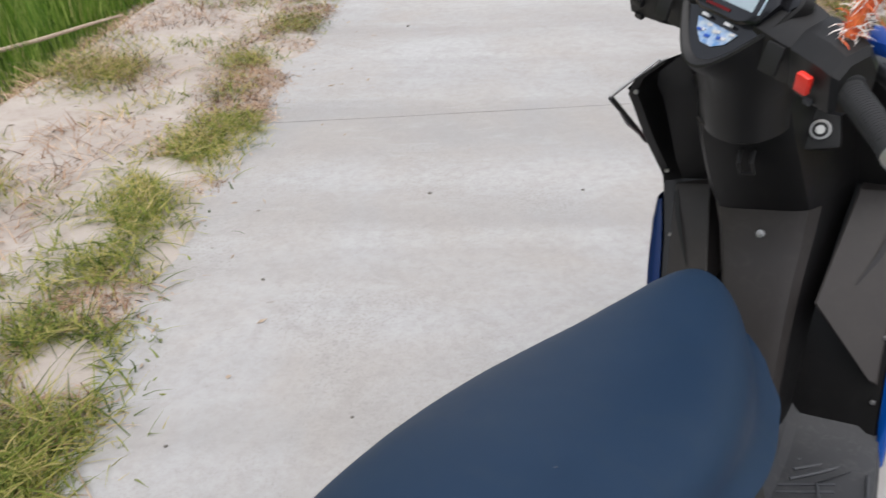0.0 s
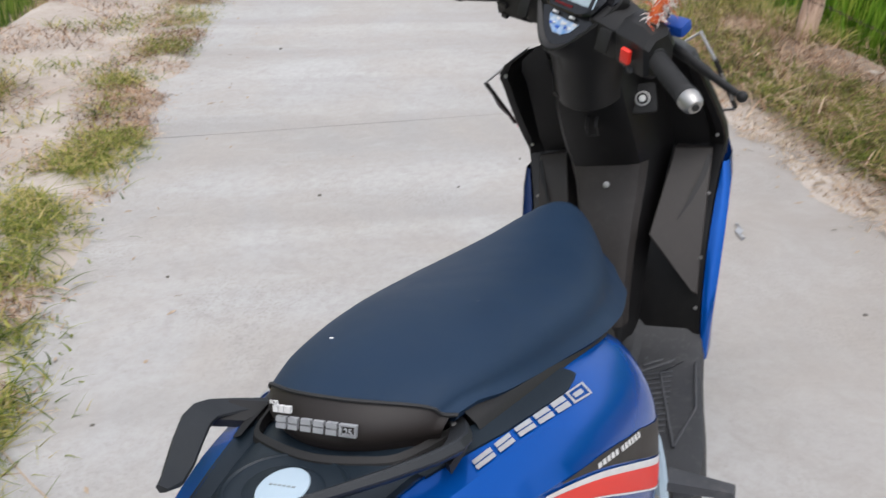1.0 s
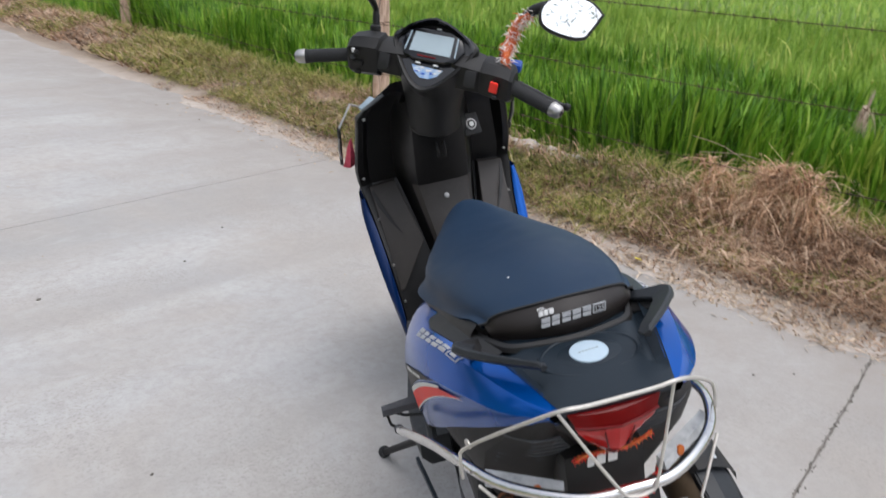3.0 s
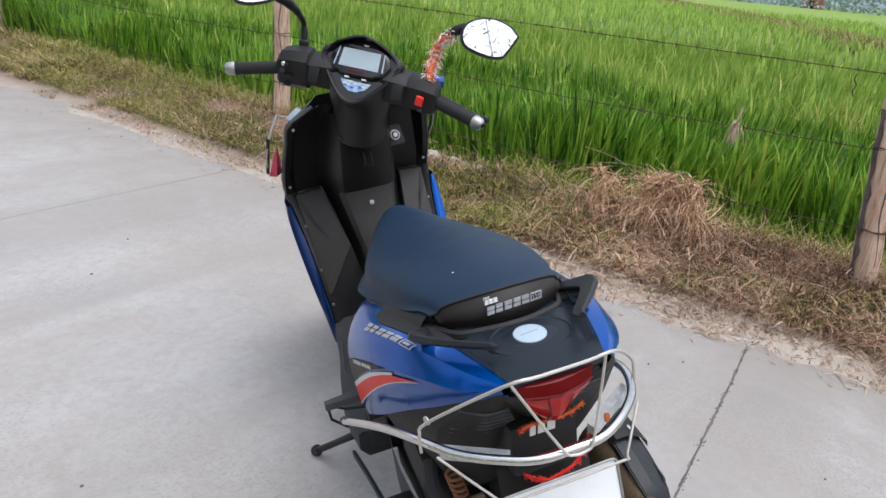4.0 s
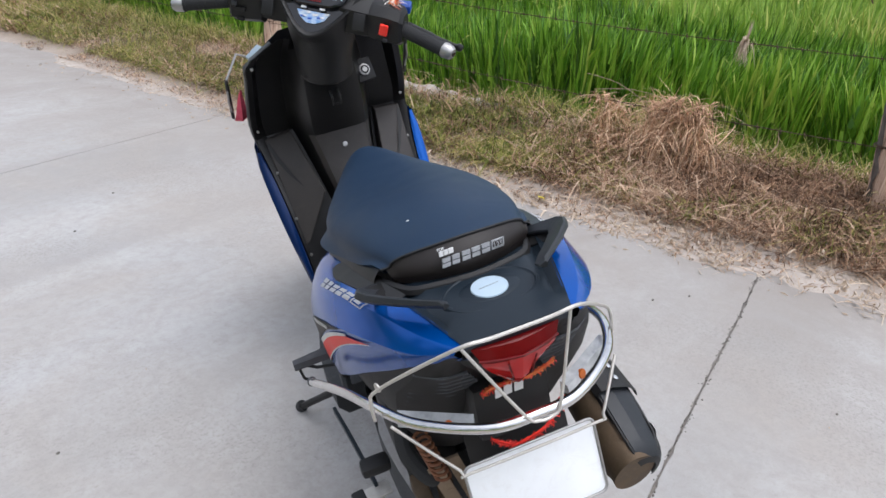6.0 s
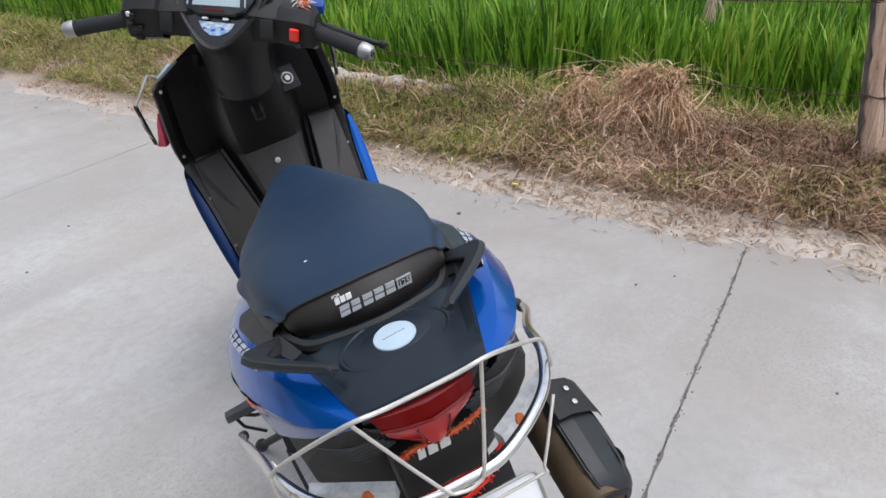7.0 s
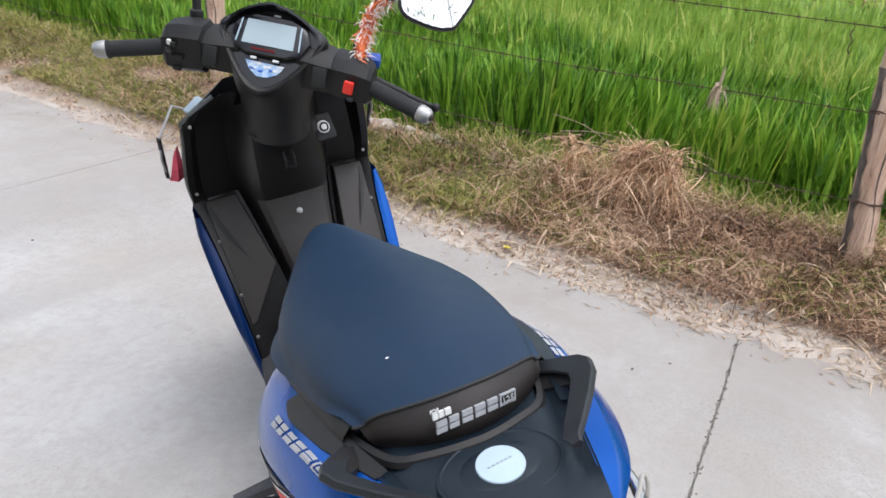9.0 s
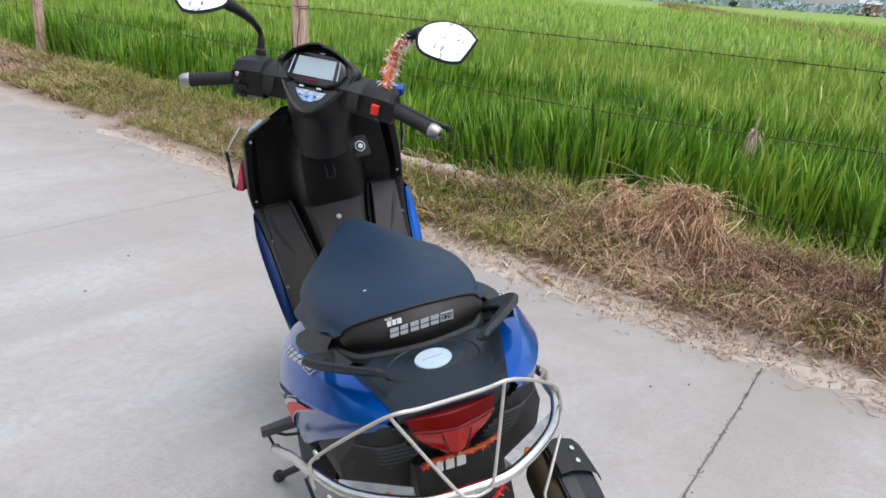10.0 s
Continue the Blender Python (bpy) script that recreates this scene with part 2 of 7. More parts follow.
MAT = {
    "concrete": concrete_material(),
    "soil": soil_material(),
    "timber": timber_material(),
    "rice": strands("rice_blades", [(0.0, (0.025, 0.075, 0.004)), (0.25, (0.076, 0.196, 0.011)), (0.6, (0.173, 0.339, 0.024)), (0.92, (0.282, 0.449, 0.049)), (1.0, (0.382, 0.477, 0.073))], 0.42, 0.4, 0.16),
    "rice_weedy": strands("weedy_rice_blades", [(0.0, (0.05, 0.11, 0.01)), (0.5, (0.15, 0.26, 0.03)), (0.9, (0.30, 0.38, 0.08)), (1.0, (0.48, 0.42, 0.18))], 0.5, 0.3, 0.33),
    # same crop as rice, its greens painted paler for distance
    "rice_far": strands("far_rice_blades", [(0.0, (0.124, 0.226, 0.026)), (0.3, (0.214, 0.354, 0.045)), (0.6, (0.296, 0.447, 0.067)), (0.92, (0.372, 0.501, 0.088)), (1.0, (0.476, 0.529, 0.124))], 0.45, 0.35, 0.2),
    "weed": strands("green_weeds", [(0.0, (0.053, 0.082, 0.013)), (0.35, (0.174, 0.214, 0.037)), (0.7, (0.356, 0.342, 0.085)), (1.0, (0.540, 0.428, 0.196))], 0.6, 0.2, 0.3),
    "straw": strands("dry_straw", [(0.0, (0.058, 0.028, 0.014)), (0.28, (0.221, 0.122, 0.071)), (0.65, (0.443, 0.284, 0.181)), (1.0, (0.664, 0.499, 0.361))], 0.7, 0.2, 0.18, 2.6, 1.8),
    "heap_straw": strands("cut_straw", [(0.0, (0.154, 0.080, 0.041)), (0.3, (0.440, 0.262, 0.153)), (0.7, (0.704, 0.472, 0.297)), (1.0, (0.902, 0.682, 0.484))], 0.7, 0.2, 0.25, 2.6, 1.0),
    "litter": surface("dry_litter", (0.30, 0.22, 0.15), (0.46, 0.37, 0.28), 0.8, scale=40),
    "paint": surface("blue_paint", (0.002, 0.070, 0.33), (0.003, 0.078, 0.365), 0.12, 0.16, 0.40, scale=5, grain=900, relief=0.02, coat=0.1, spec=0.25),
    # darker copy of the blue paint, with the left side's shade in its colour
    "shaded_blue": surface("shaded_blue_paint", (0.002, 0.016, 0.075), (0.003, 0.020, 0.09), 0.18, 0.24, 0.2, scale=5, grain=900, relief=0.02, coat=0.06, spec=0.2),
    "shield_plastic": surface("deep_black_plastic", (0.0062, 0.0058, 0.0060), (0.0100, 0.0094, 0.0096), 0.32, 0.46, scale=9, grain=700, relief=0.2, depth=0.0004, spec=0.32, wear=(0.016, 0.0145, 0.0135)),
    "plastic": surface("black_plastic", (0.0105, 0.0100, 0.0102), (0.0155, 0.0148, 0.0150), 0.42, 0.58, scale=9, grain=700, relief=0.25, depth=0.0004, spec=0.34, wear=(0.023, 0.021, 0.0195)),
    "grey_plastic": surface("grey_plastic", (0.030, 0.026, 0.024), (0.042, 0.036, 0.033), 0.5, 0.65, scale=9, grain=700, relief=0.3, depth=0.0004, spec=0.36, wear=(0.05, 0.044, 0.040)),
    "cover_plastic": surface("rear_cover_plastic", (0.014, 0.0128, 0.0125), (0.021, 0.019, 0.0185), 0.5, 0.62, scale=9, grain=700, relief=0.25, depth=0.0004, spec=0.25, wear=(0.022, 0.019, 0.017)),
    "dusty": surface("dusty_plastic", (0.030, 0.032, 0.037), (0.055, 0.057, 0.063), 0.6, 0.8, scale=14, grain=500, relief=0.3, wear=(0.12, 0.115, 0.11)),
    "mat_rubber": surface("dusty_foot_mat", (0.014, 0.0145, 0.017), (0.026, 0.027, 0.030), 0.55, 0.75, scale=16, grain=400, relief=0.4, wear=(0.075, 0.072, 0.07)),
    "vinyl": surface("seat_vinyl", (0.009, 0.0235, 0.050), (0.0125, 0.0295, 0.060), 0.45, 0.6, scale=7, grain=900, relief=0.35, depth=0.0005, spec=0.2, wear=(0.018, 0.033, 0.056)),
    "vinyl_back": surface("seat_back_vinyl", (0.015, 0.0115, 0.0105), (0.021, 0.0165, 0.015), 0.42, 0.58, scale=7, grain=900, relief=0.35, depth=0.0005, spec=0.35),
    "tail_plastic": surface("blue_black_plastic", (0.0065, 0.0118, 0.0180), (0.0092, 0.0160, 0.0240), 0.36, 0.5, scale=9, grain=700, relief=0.25, depth=0.0004, spec=0.28, wear=(0.014, 0.021, 0.029)),
    "rail_plastic": surface("matt_rail_plastic", (0.012, 0.014, 0.017), (0.018, 0.020, 0.024), 0.42, 0.55, scale=9, grain=700, relief=0.2, depth=0.0004, spec=0.4, wear=(0.03, 0.032, 0.036)),
    "pale_straw": strands("bleached_straw", [(0.0, (0.36, 0.27, 0.19)), (1.0, (0.64, 0.53, 0.41))], 0.7, 0.2, 0.3),
    "pink": surface("pinkish_red_cloth", (0.55, 0.04, 0.09), (0.68, 0.10, 0.15), 0.7, 0.8, scale=60, grain=400, relief=0.4),
    "scuff": surface("scuffed_vinyl", (0.045, 0.058, 0.08), (0.06, 0.072, 0.095), 0.6, 0.7, scale=40),
    "pillar": surface("lightened_dusty_plastic", (0.022, 0.0185, 0.017), (0.031, 0.026, 0.024), 0.46, 0.62, scale=9, grain=700, relief=0.25, depth=0.0004, spec=0.4, wear=(0.05, 0.044, 0.040)),
    "rod": surface("dull_steel", (0.50, 0.47, 0.43), (0.60, 0.57, 0.53), 0.35, 0.5, 0.45, scale=30, grain=500, relief=0.08, wear=(0.36, 0.30, 0.24)),
    "spring": surface("rusty_orange_spring", (0.17, 0.062, 0.028), (0.25, 0.10, 0.045), 0.6, 0.75, scale=40, wear=(0.10, 0.07, 0.05)),
    "tan": surface("rusty_tan_metal", (0.24, 0.17, 0.11), (0.34, 0.25, 0.17), 0.65, 0.8, 0.1, scale=25, wear=(0.14, 0.09, 0.06)),
    "rubber": surface("rubber", (0.014, 0.014, 0.015), (0.022, 0.022, 0.023), 0.7, 0.85, scale=20, grain=400, relief=0.3),
    "steel": surface("polished_steel", (0.64, 0.63, 0.62), (0.74, 0.73, 0.72), 0.12, 0.26, 1.0, scale=18, grain=500, relief=0.05, wear=(0.46, 0.42, 0.38)),
    "alloy": surface("satin_alloy", (0.36, 0.35, 0.345), (0.44, 0.43, 0.42), 0.38, 0.5, 0.9, scale=20, grain=500, relief=0.1),
    "silver": surface("silver_plastic", (0.34, 0.43, 0.51), (0.40, 0.49, 0.56), 0.35, 0.45, 0.0, scale=14),
    "white": surface("white_print", (0.62, 0.61, 0.60), (0.72, 0.71, 0.70), 0.5, 0.6, scale=60, grain=600, relief=0.1),
    "print": surface("grey_print", (0.28, 0.285, 0.30), (0.35, 0.355, 0.365), 0.5, 0.6, scale=60, grain=600, relief=0.1),
    "plate": surface("white_plate", (0.82, 0.83, 0.84), (0.88, 0.89, 0.90), 0.35, 0.5, scale=12, wear=(0.72, 0.70, 0.68)),
    "red": surface("red_plastic", (0.80, 0.032, 0.020), (0.86, 0.045, 0.028), 0.35, 0.45, scale=20),
    "orange": surface("orange_red_decal", (0.72, 0.045, 0.035), (0.80, 0.06, 0.045), 0.4, 0.5, scale=12, spec=0.25),
    "lens": lens_material("red_lens", (0.155, 0.004, 0.005), 0.2),
    "red_lens_light": lens_material("red_reflector", (0.56, 0.014, 0.014), 0.1),
    "grey_mark": surface("grey_print", (0.20, 0.23, 0.24), (0.26, 0.29, 0.30), 0.5),
    "clear_lens": surface("clear_lens", (0.30, 0.31, 0.32), (0.62, 0.63, 0.64), 0.12, 0.3, scale=30, grain=300, relief=0.1, coat=0.5),
    "amber": lens_material("amber_lens", (0.6, 0.16, 0.04), 0.25),
    "sticker": surface("blue_white_sticker", (0.05, 0.22, 0.55), (0.62, 0.68, 0.72), 0.35, 0.45, scale=90),
    "lcd": surface("grey_lcd", (0.33, 0.40, 0.44), (0.36, 0.44, 0.48), 0.16, 0.22, scale=8, grain=900, relief=0.02),
    "gloss": surface("gloss_black", (0.006, 0.006, 0.008), (0.009, 0.009, 0.012), 0.12, 0.2, scale=9, relief=0.03),
    "grit": surface("dark_grit", (0.10, 0.09, 0.08), (0.20, 0.18, 0.16), 0.9, 0.95, scale=60),
    "bark": surface("tree_bark", (0.10, 0.075, 0.055), (0.18, 0.14, 0.11), 0.9, 0.95, scale=6, grain=40, relief=0.6, depth=0.02),
    "leaf": strands("tree_leaves", [(0.0, (0.025, 0.06, 0.012)), (0.5, (0.05, 0.10, 0.02)), (1.0, (0.10, 0.15, 0.04))], 0.5, 0.3, 0.3),
    "ear": strands("rice_ears", [(0.0, (0.30, 0.36, 0.06)), (0.6, (0.50, 0.52, 0.13)), (1.0, (0.68, 0.62, 0.22))], 0.6, 0.2, 0.3),
    "post_bark": surface("grey_bark", (0.055, 0.042, 0.035), (0.15, 0.125, 0.11), 0.9, 0.95, scale=18, grain=120, relief=0.6, depth=0.006),
    "rust": surface("rusty_wire", (0.06, 0.04, 0.03), (0.12, 0.075, 0.05), 0.7, 0.85, 0.4, scale=60),
    "tinsel": surface("red_tinsel", (0.55, 0.05, 0.02), (0.75, 0.22, 0.05), 0.35, 0.5, 0.3, scale=80),
    "tinsel_pale": surface("pale_tinsel", (0.70, 0.62, 0.56), (0.85, 0.80, 0.75), 0.4, 0.5, 0.0, scale=80),
    "brown": surface("rusty_brown_metal", (0.075, 0.050, 0.030), (0.13, 0.088, 0.052), 0.6, 0.8, 0.3, scale=25, wear=(0.17, 0.12, 0.075)),
    "blue_plastic": surface("bright_blue_plastic", (0.01, 0.07, 0.38), (0.012, 0.08, 0.42), 0.4, 0.5, scale=9),
    # far foliage: the air's haze is put into its pale blue-grey colour
    "haze": surface("haze_tinted_foliage", (0.27, 0.35, 0.39), (0.36, 0.43, 0.47), 0.9, 0.95, scale=0.2, grain=3),
    "wall": surface("pale_render", (0.42, 0.44, 0.48), (0.5, 0.52, 0.55), 0.8, 0.9, scale=0.6, grain=8),
    "brick": surface("brick_wall", (0.34, 0.15, 0.10), (0.42, 0.20, 0.14), 0.85, 0.9, scale=2, grain=20),
    "sand": surface("pale_dry_sand", (0.40, 0.36, 0.315), (0.52, 0.475, 0.42), 0.9, 0.95, scale=18, grain=140, relief=0.6, depth=0.006, wear=(0.30, 0.25, 0.20)),
    "yellow": surface("yellow_wrapper", (0.75, 0.60, 0.02), (0.8, 0.66, 0.05), 0.4, 0.5, scale=60),
}
mirror_mat, _nt, _p = blank("mirror_glass")
_p.inputs["Base Color"].default_value = (0.95, 0.95, 0.95, 1)
_p.inputs["Metallic"].default_value, _p.inputs["Roughness"].default_value = 1.0, 0.02
MAT["mirror"] = mirror_mat

# ---- building helpers ----
def finish(name, bm, material, smooth=35):
    bmesh.ops.recalc_face_normals(bm, faces=bm.faces)
    me = bpy.data.meshes.new(name)
    bm.to_mesh(me)
    bm.free()
    me.materials.append(MAT[material])
    if smooth:
        me.polygons.foreach_set("use_smooth", [True] * len(me.polygons))
        me.set_sharp_from_angle(angle=radians(smooth))
    return me


def part(name, bm, material, parent, label="", smooth=35, at=None):
    if at is not None:
        bm.transform(at)
    ob = new(name, finish(name, bm, material, smooth))
    ob.parent = parent
    if label:
        ob["label"] = label
    return ob


def thing(name, bm, material, label, category, group="", kind="", smooth=35):
    return tagged(new(name, finish(name, bm, material, smooth)), label, category, group, kind)


def V(*a):
    return Vector(a)


def spline(points, steps=8, closed=False):
    """A smooth line through the points."""
    ps = [Vector(p) for p in points]
    n = len(ps)
    out = []
    for i in range(n if closed else n - 1):
        p0 = ps[(i - 1) % n] if closed or i > 0 else ps[0]
        p1, p2 = ps[i], ps[(i + 1) % n]
        p3 = ps[(i + 2) % n] if closed or i + 2 < n else ps[-1]
        for k in range(steps):
            t = k / steps
            out.append(0.5 * ((2 * p1) + (p2 - p0) * t + (2 * p0 - 5 * p1 + 4 * p2 - p3) * t * t + (3 * p1 - p0 - 3 * p2 + p3) * t ** 3))
    if not closed:
        out.append(ps[-1])
    return out


def loft(rings, closed=True, caps=True, bm=None):
    bm = bm or bmesh.new()
    vs = [[bm.verts.new(p) for p in r] for r in rings]
    for a, b in zip(vs, vs[1:]):
        n = len(a)
        for i in range(n if closed else n - 1):
            j = (i + 1) % n
            try:
                bm.faces.new((a[i], a[j], b[j], b[i]))
            except ValueError:
                pass
    if caps and closed:
        bm.faces.new(vs[0][::-1])
        bm.faces.new(vs[-1])
    return bm


def tube(points, radius, seg=10, bm=None, smooth_steps=0, closed=False):
    """A round bar along the points; radius is one number or one for each point."""
    ps = spline(points, smooth_steps, closed) if smooth_steps else [Vector(p) for p in points]
    rings = []
    up = None
    for i, p in enumerate(ps):
        if closed:
            d = ps[(i + 1) % len(ps)] - ps[i - 1]
        else:
            d = ps[min(i + 1, len(ps) - 1)] - ps[max(i - 1, 0)]
        d.normalize()
        if up is None:
            up = d.orthogonal().normalized()
        up = (up - d * up.dot(d)).normalized()
        side = d.cross(up)
        r = radius if isinstance(radius, (int, float)) else radius[min(len(radius) - 1, int(i * len(radius) / len(ps)))]
        rings.append([p + (up * math.cos(a) + side * math.sin(a)) * r for a in (2 * math.pi * k / seg for k in range(seg))])
    if closed:
        rings.append(rings[0])
    return loft(rings, True, not closed, bm)


def box(size, at=(0, 0, 0), bevel=0.0, turn=(0, 0, 0), bm=None, segments=2):
    own = bmesh.new()
    bmesh.ops.create_cube(own, size=1)
    bmesh.ops.scale(own, vec=size, verts=own.verts)
    if bevel:
        bmesh.ops.bevel(own, geom=list(own.edges), offset=bevel, segments=segments, profile=0.6, affect="EDGES")
    own.transform(pose(*at, *turn))
    if bm is None:
        return own
    return join(bm, own)


def join(bm, own):
    me = bpy.data.meshes.new("join")
    own.to_mesh(me)
    own.free()
    bm.from_mesh(me)
    bpy.data.meshes.remove(me)
    return bm


def disc(radius, depth, at=(0, 0, 0), turn=(0, 0, 0), bevel=0.0, seg=28, bm=None, squash=1.0):
    own = bmesh.new()
    bmesh.ops.create_cone(own, cap_ends=True, segments=seg, radius1=radius, radius2=radius, depth=depth)
    if bevel:
        rim = [e for e in own.edges if len(e.link_faces) == 2 and any(len(f.verts) > 4 for f in e.link_faces)]
        bmesh.ops.bevel(own, geom=rim, offset=bevel, segments=2, profile=0.6, affect="EDGES")
    bmesh.ops.scale(own, vec=(1, squash, 1), verts=own.verts)
    own.transform(pose(*at, *turn))
    return own if bm is None else join(bm, own)


def plate(outline, depth, bevel=0.0, bm=None):
    """A flat piece in x, z with its depth along y (towards +y)."""
    own = bmesh.new()
    f = own.faces.new([own.verts.new((x, 0, z)) for x, z in outline])
    got = bmesh.ops.extrude_face_region(own, geom=[f])
    bmesh.ops.translate(own, vec=(0, depth, 0), verts=[g for g in got["geom"] if isinstance(g, bmesh.types.BMVert)])
    if bevel:
        bmesh.ops.bevel(own, geom=list(own.edges), offset=bevel, segments=2, profile=0.6, affect="EDGES")
    return own if bm is None else join(bm, own)


def table(rows, y):
    """Smooth reading of rows of (y, values...) at y."""
    if y <= rows[0][0]:
        return rows[0][1:]
    for i in range(len(rows) - 1):
        a, b = rows[i], rows[i + 1]
        if y <= b[0]:
            t = (y - a[0]) / (b[0] - a[0])
            p = rows[i - 1] if i else a
            q = rows[i + 2] if i + 2 < len(rows) else b
            out = []
            for k in range(1, len(a)):
                m0 = (b[k] - p[k]) / (b[0] - p[0]) * (b[0] - a[0])
                m1 = (q[k] - a[k]) / (q[0] - a[0]) * (b[0] - a[0])
                out.append((2 * t ** 3 - 3 * t * t + 1) * a[k] + (t ** 3 - 2 * t * t + t) * m0 + (3 * t * t - 2 * t ** 3) * b[k] + (t ** 3 - t * t) * m1)
            return tuple(out)
    return rows[-1][1:]


def blades(name, material, base, height, width, lean, droop, head, segments=2, label="", category="", kind="stuff", sag=0.0):
    """Many loose blades in one mesh: base points, heights, widths, the way each leans and how far, and its droop."""
    n = len(base)
    c, s = np.cos(head), np.sin(head)
    side = np.stack([-s, c, np.zeros(n)], 1)
    fwd = np.stack([c, s, np.zeros(n)], 1)
    twist = np.random.uniform(-1, 1, n)
    side = side * np.sqrt(1 - 0.8 * twist ** 2)[:, None] + fwd * (twist * 0.89)[:, None]
    cols = []
    for k in range(segments + 1):
        t = k / segments
        p = base + fwd * (lean * t + droop * t * t)[:, None] * height[:, None]
        p[:, 2] += height * (t - (0.35 * (droop + lean * 0.4) + sag) * t * t)
        w = width * (1 - t) ** 0.6 * 0.5
        if k < segments:
            cols += [p - side * w[:, None], p + side * w[:, None]]
        else:
            cols.append(p)
    m = len(cols)
    verts = np.stack(cols, 1).reshape(-1, 3)
    idx = np.arange(n)[:, None] * m
    loops, sizes = [], []
    rows = []
    for k in range(segments - 1):
        rows.append(np.array([2 * k, 2 * k + 1, 2 * k + 3, 2 * k + 2]))
    last = np.array([2 * segments - 2, 2 * segments - 1, 2 * segments])
    per = np.concatenate(rows + [last])
    loops = (idx + per[None, :]).reshape(-1)
    sizes = np.tile(np.array([4] * (segments - 1) + [3]), n)
    me = bpy.data.meshes.new(name)
    me.vertices.add(len(verts))
    me.vertices.foreach_set("co", verts.reshape(-1))
    me.loops.add(len(loops))
    me.loops.foreach_set("vertex_index", loops.astype(np.int32))
    me.polygons.add(len(sizes))
    me.polygons.foreach_set("loop_start", (np.cumsum(sizes) - sizes).astype(np.int32))
    me.update(calc_edges=True)
    me.materials.append(MAT[material])
    return tagged(new(name, me), label, category, "", kind)

# ---- the ground, one sheet to the horizon ----
def wobble(x, y, s, amp):
    return amp * noise.noise(Vector((x * s, y * s, 3.1)))


def ground_height(x, y):
    n = wobble(x, y, 2.3, 0.02) + wobble(x, y, 7.0, 0.010) + wobble(x, y, 21.0, 0.004)
    right = table([(1.7, -0.05), (1.95, -0.03), (2.12, 0.0), (2.3, 0.015), (2.7, 0.07), (3.0, 0.14), (3.3, 0.15), (3.55, 0.06), (3.9, -0.22), (5, -0.25), (9, -0.25)], x - shift(y))[0]
    left = table([(-4.0, -0.25), (-3.1, -0.25), (-2.5, -0.10), (-2.25, 0.05), (-2.0, 0.05), (-1.5, 0.015), (-1.05, 0.01), (-0.9, -0.005), (-0.7, -0.05), (-0.4, -0.06)], x)[0]
    if x > 0.7:
        z = right
    else:
        z = left
    if -0.6 < x < 1.7:
        return -0.06
    if z < -0.2:
        n *= 1.5
    return z + n + 0.04 * max(0.0, x - 5.0)


def shift(y):
    """The road's right-hand edge and the fence draw away a little along the road."""
    return 0.10 * max(-6.0, min(y, 4.0)) / 4.0 + (0.35 * (min(y, 12.0) - 4.0) / 8.0 if y > 4 else 0)


def axis(fine0, fine1, step, far):
    a = list(np.arange(fine0, fine1 + 1e-6, step))
    d = step
    lo, hi = [fine0], [fine1]
    while hi[-1] < far:
        d *= 1.35
        hi.append(hi[-1] + d)
        lo.append(lo[-1] - d)
    return lo[:0:-1] + a + hi[1:]


gx, gy = axis(-3.0, 4.2, 0.045, 400), axis(-2.2, 9.0, 0.07, 400)
gz = [[ground_height(x, y) for x in gx] for y in gy]
me = bpy.data.meshes.new("ground")
nx = len(gx)
me.from_pydata([(x, y, gz[j][i]) for j, y in enumerate(gy) for i, x in enumerate(gx)], [],
               [(j * nx + i, j * nx + i + 1, (j + 1) * nx + i + 1, (j + 1) * nx + i) for j in range(len(gy) - 1) for i in range(nx - 1)])
me.materials.append(MAT["soil"])
me.polygons.foreach_set("use_smooth", [True] * len(me.polygons))
ground = tagged(new("ground", me), "pale sandy verges falling to muddy crop fields", "ground", kind="structure")

# ---- the concrete road, cast in slabs with open joints ----
road = tagged(new("road"), "pale grey concrete village road with raked surface and joints", "road", kind="structure")
ROAD_L, ROAD_R = -1.15, 2.62
joints = [(0.125 - 3.29 * k, 0.058) for k in range(4, 0, -1)] + [(0.125, 0.058), (3.430, 0.112)] + [(3.430 + 3.3 * k, 0.09) for k in range(1, 14)]


def joint_line(y0, slant, x):
    return y0 + slant * x + wobble(x, y0, 1.7, 0.006)


for (a, sa), (b, sb) in zip(joints, joints[1:]):
    far = b > 12
    bm = bmesh.new()
    n = 2 if far else 150
    tops = []
    for y0, slant, sgn in ((a, sa, 1), (b, sb, -1)):
        row = []
        for i in range(n + 1):
            x = ROAD_L + (ROAD_R - ROAD_L) * i / n
            row.append((x, joint_line(y0, slant, x) + sgn * (0.0012 + (1.25 if abs(y0) < 1 else 0.8) * (abs(wobble(x, y0 + sgn, 9, 0.004)) + abs(wobble(x, y0 + sgn, 31, 0.003)) + max(0.0, wobble(x, y0 + sgn, 75, 0.006)))), 0.0))
        tops.append(row)
    near = [V(x, y + 0.001, 0) for x, y, z in tops[0]]
    nearc = [V(x, y, -0.001) for x, y, z in tops[0]]
    nearb = [V(x, y, -0.12) for x, y, z in tops[0]]
    farr = [V(x, y - 0.001, 0) for x, y, z in tops[1]]
    farc = [V(x, y, -0.001) for x, y, z in tops[1]]
    farb = [V(x, y, -0.12) for x, y, z in tops[1]]
    loft([nearb, nearc, near, farr, farc, farb], False, False, bm)
    for s in (0, -1):
        bm.faces.new([bm.verts.new(r[s]) for r in (nearb, nearc, near, farr, farc, farb)])
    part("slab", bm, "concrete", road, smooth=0)
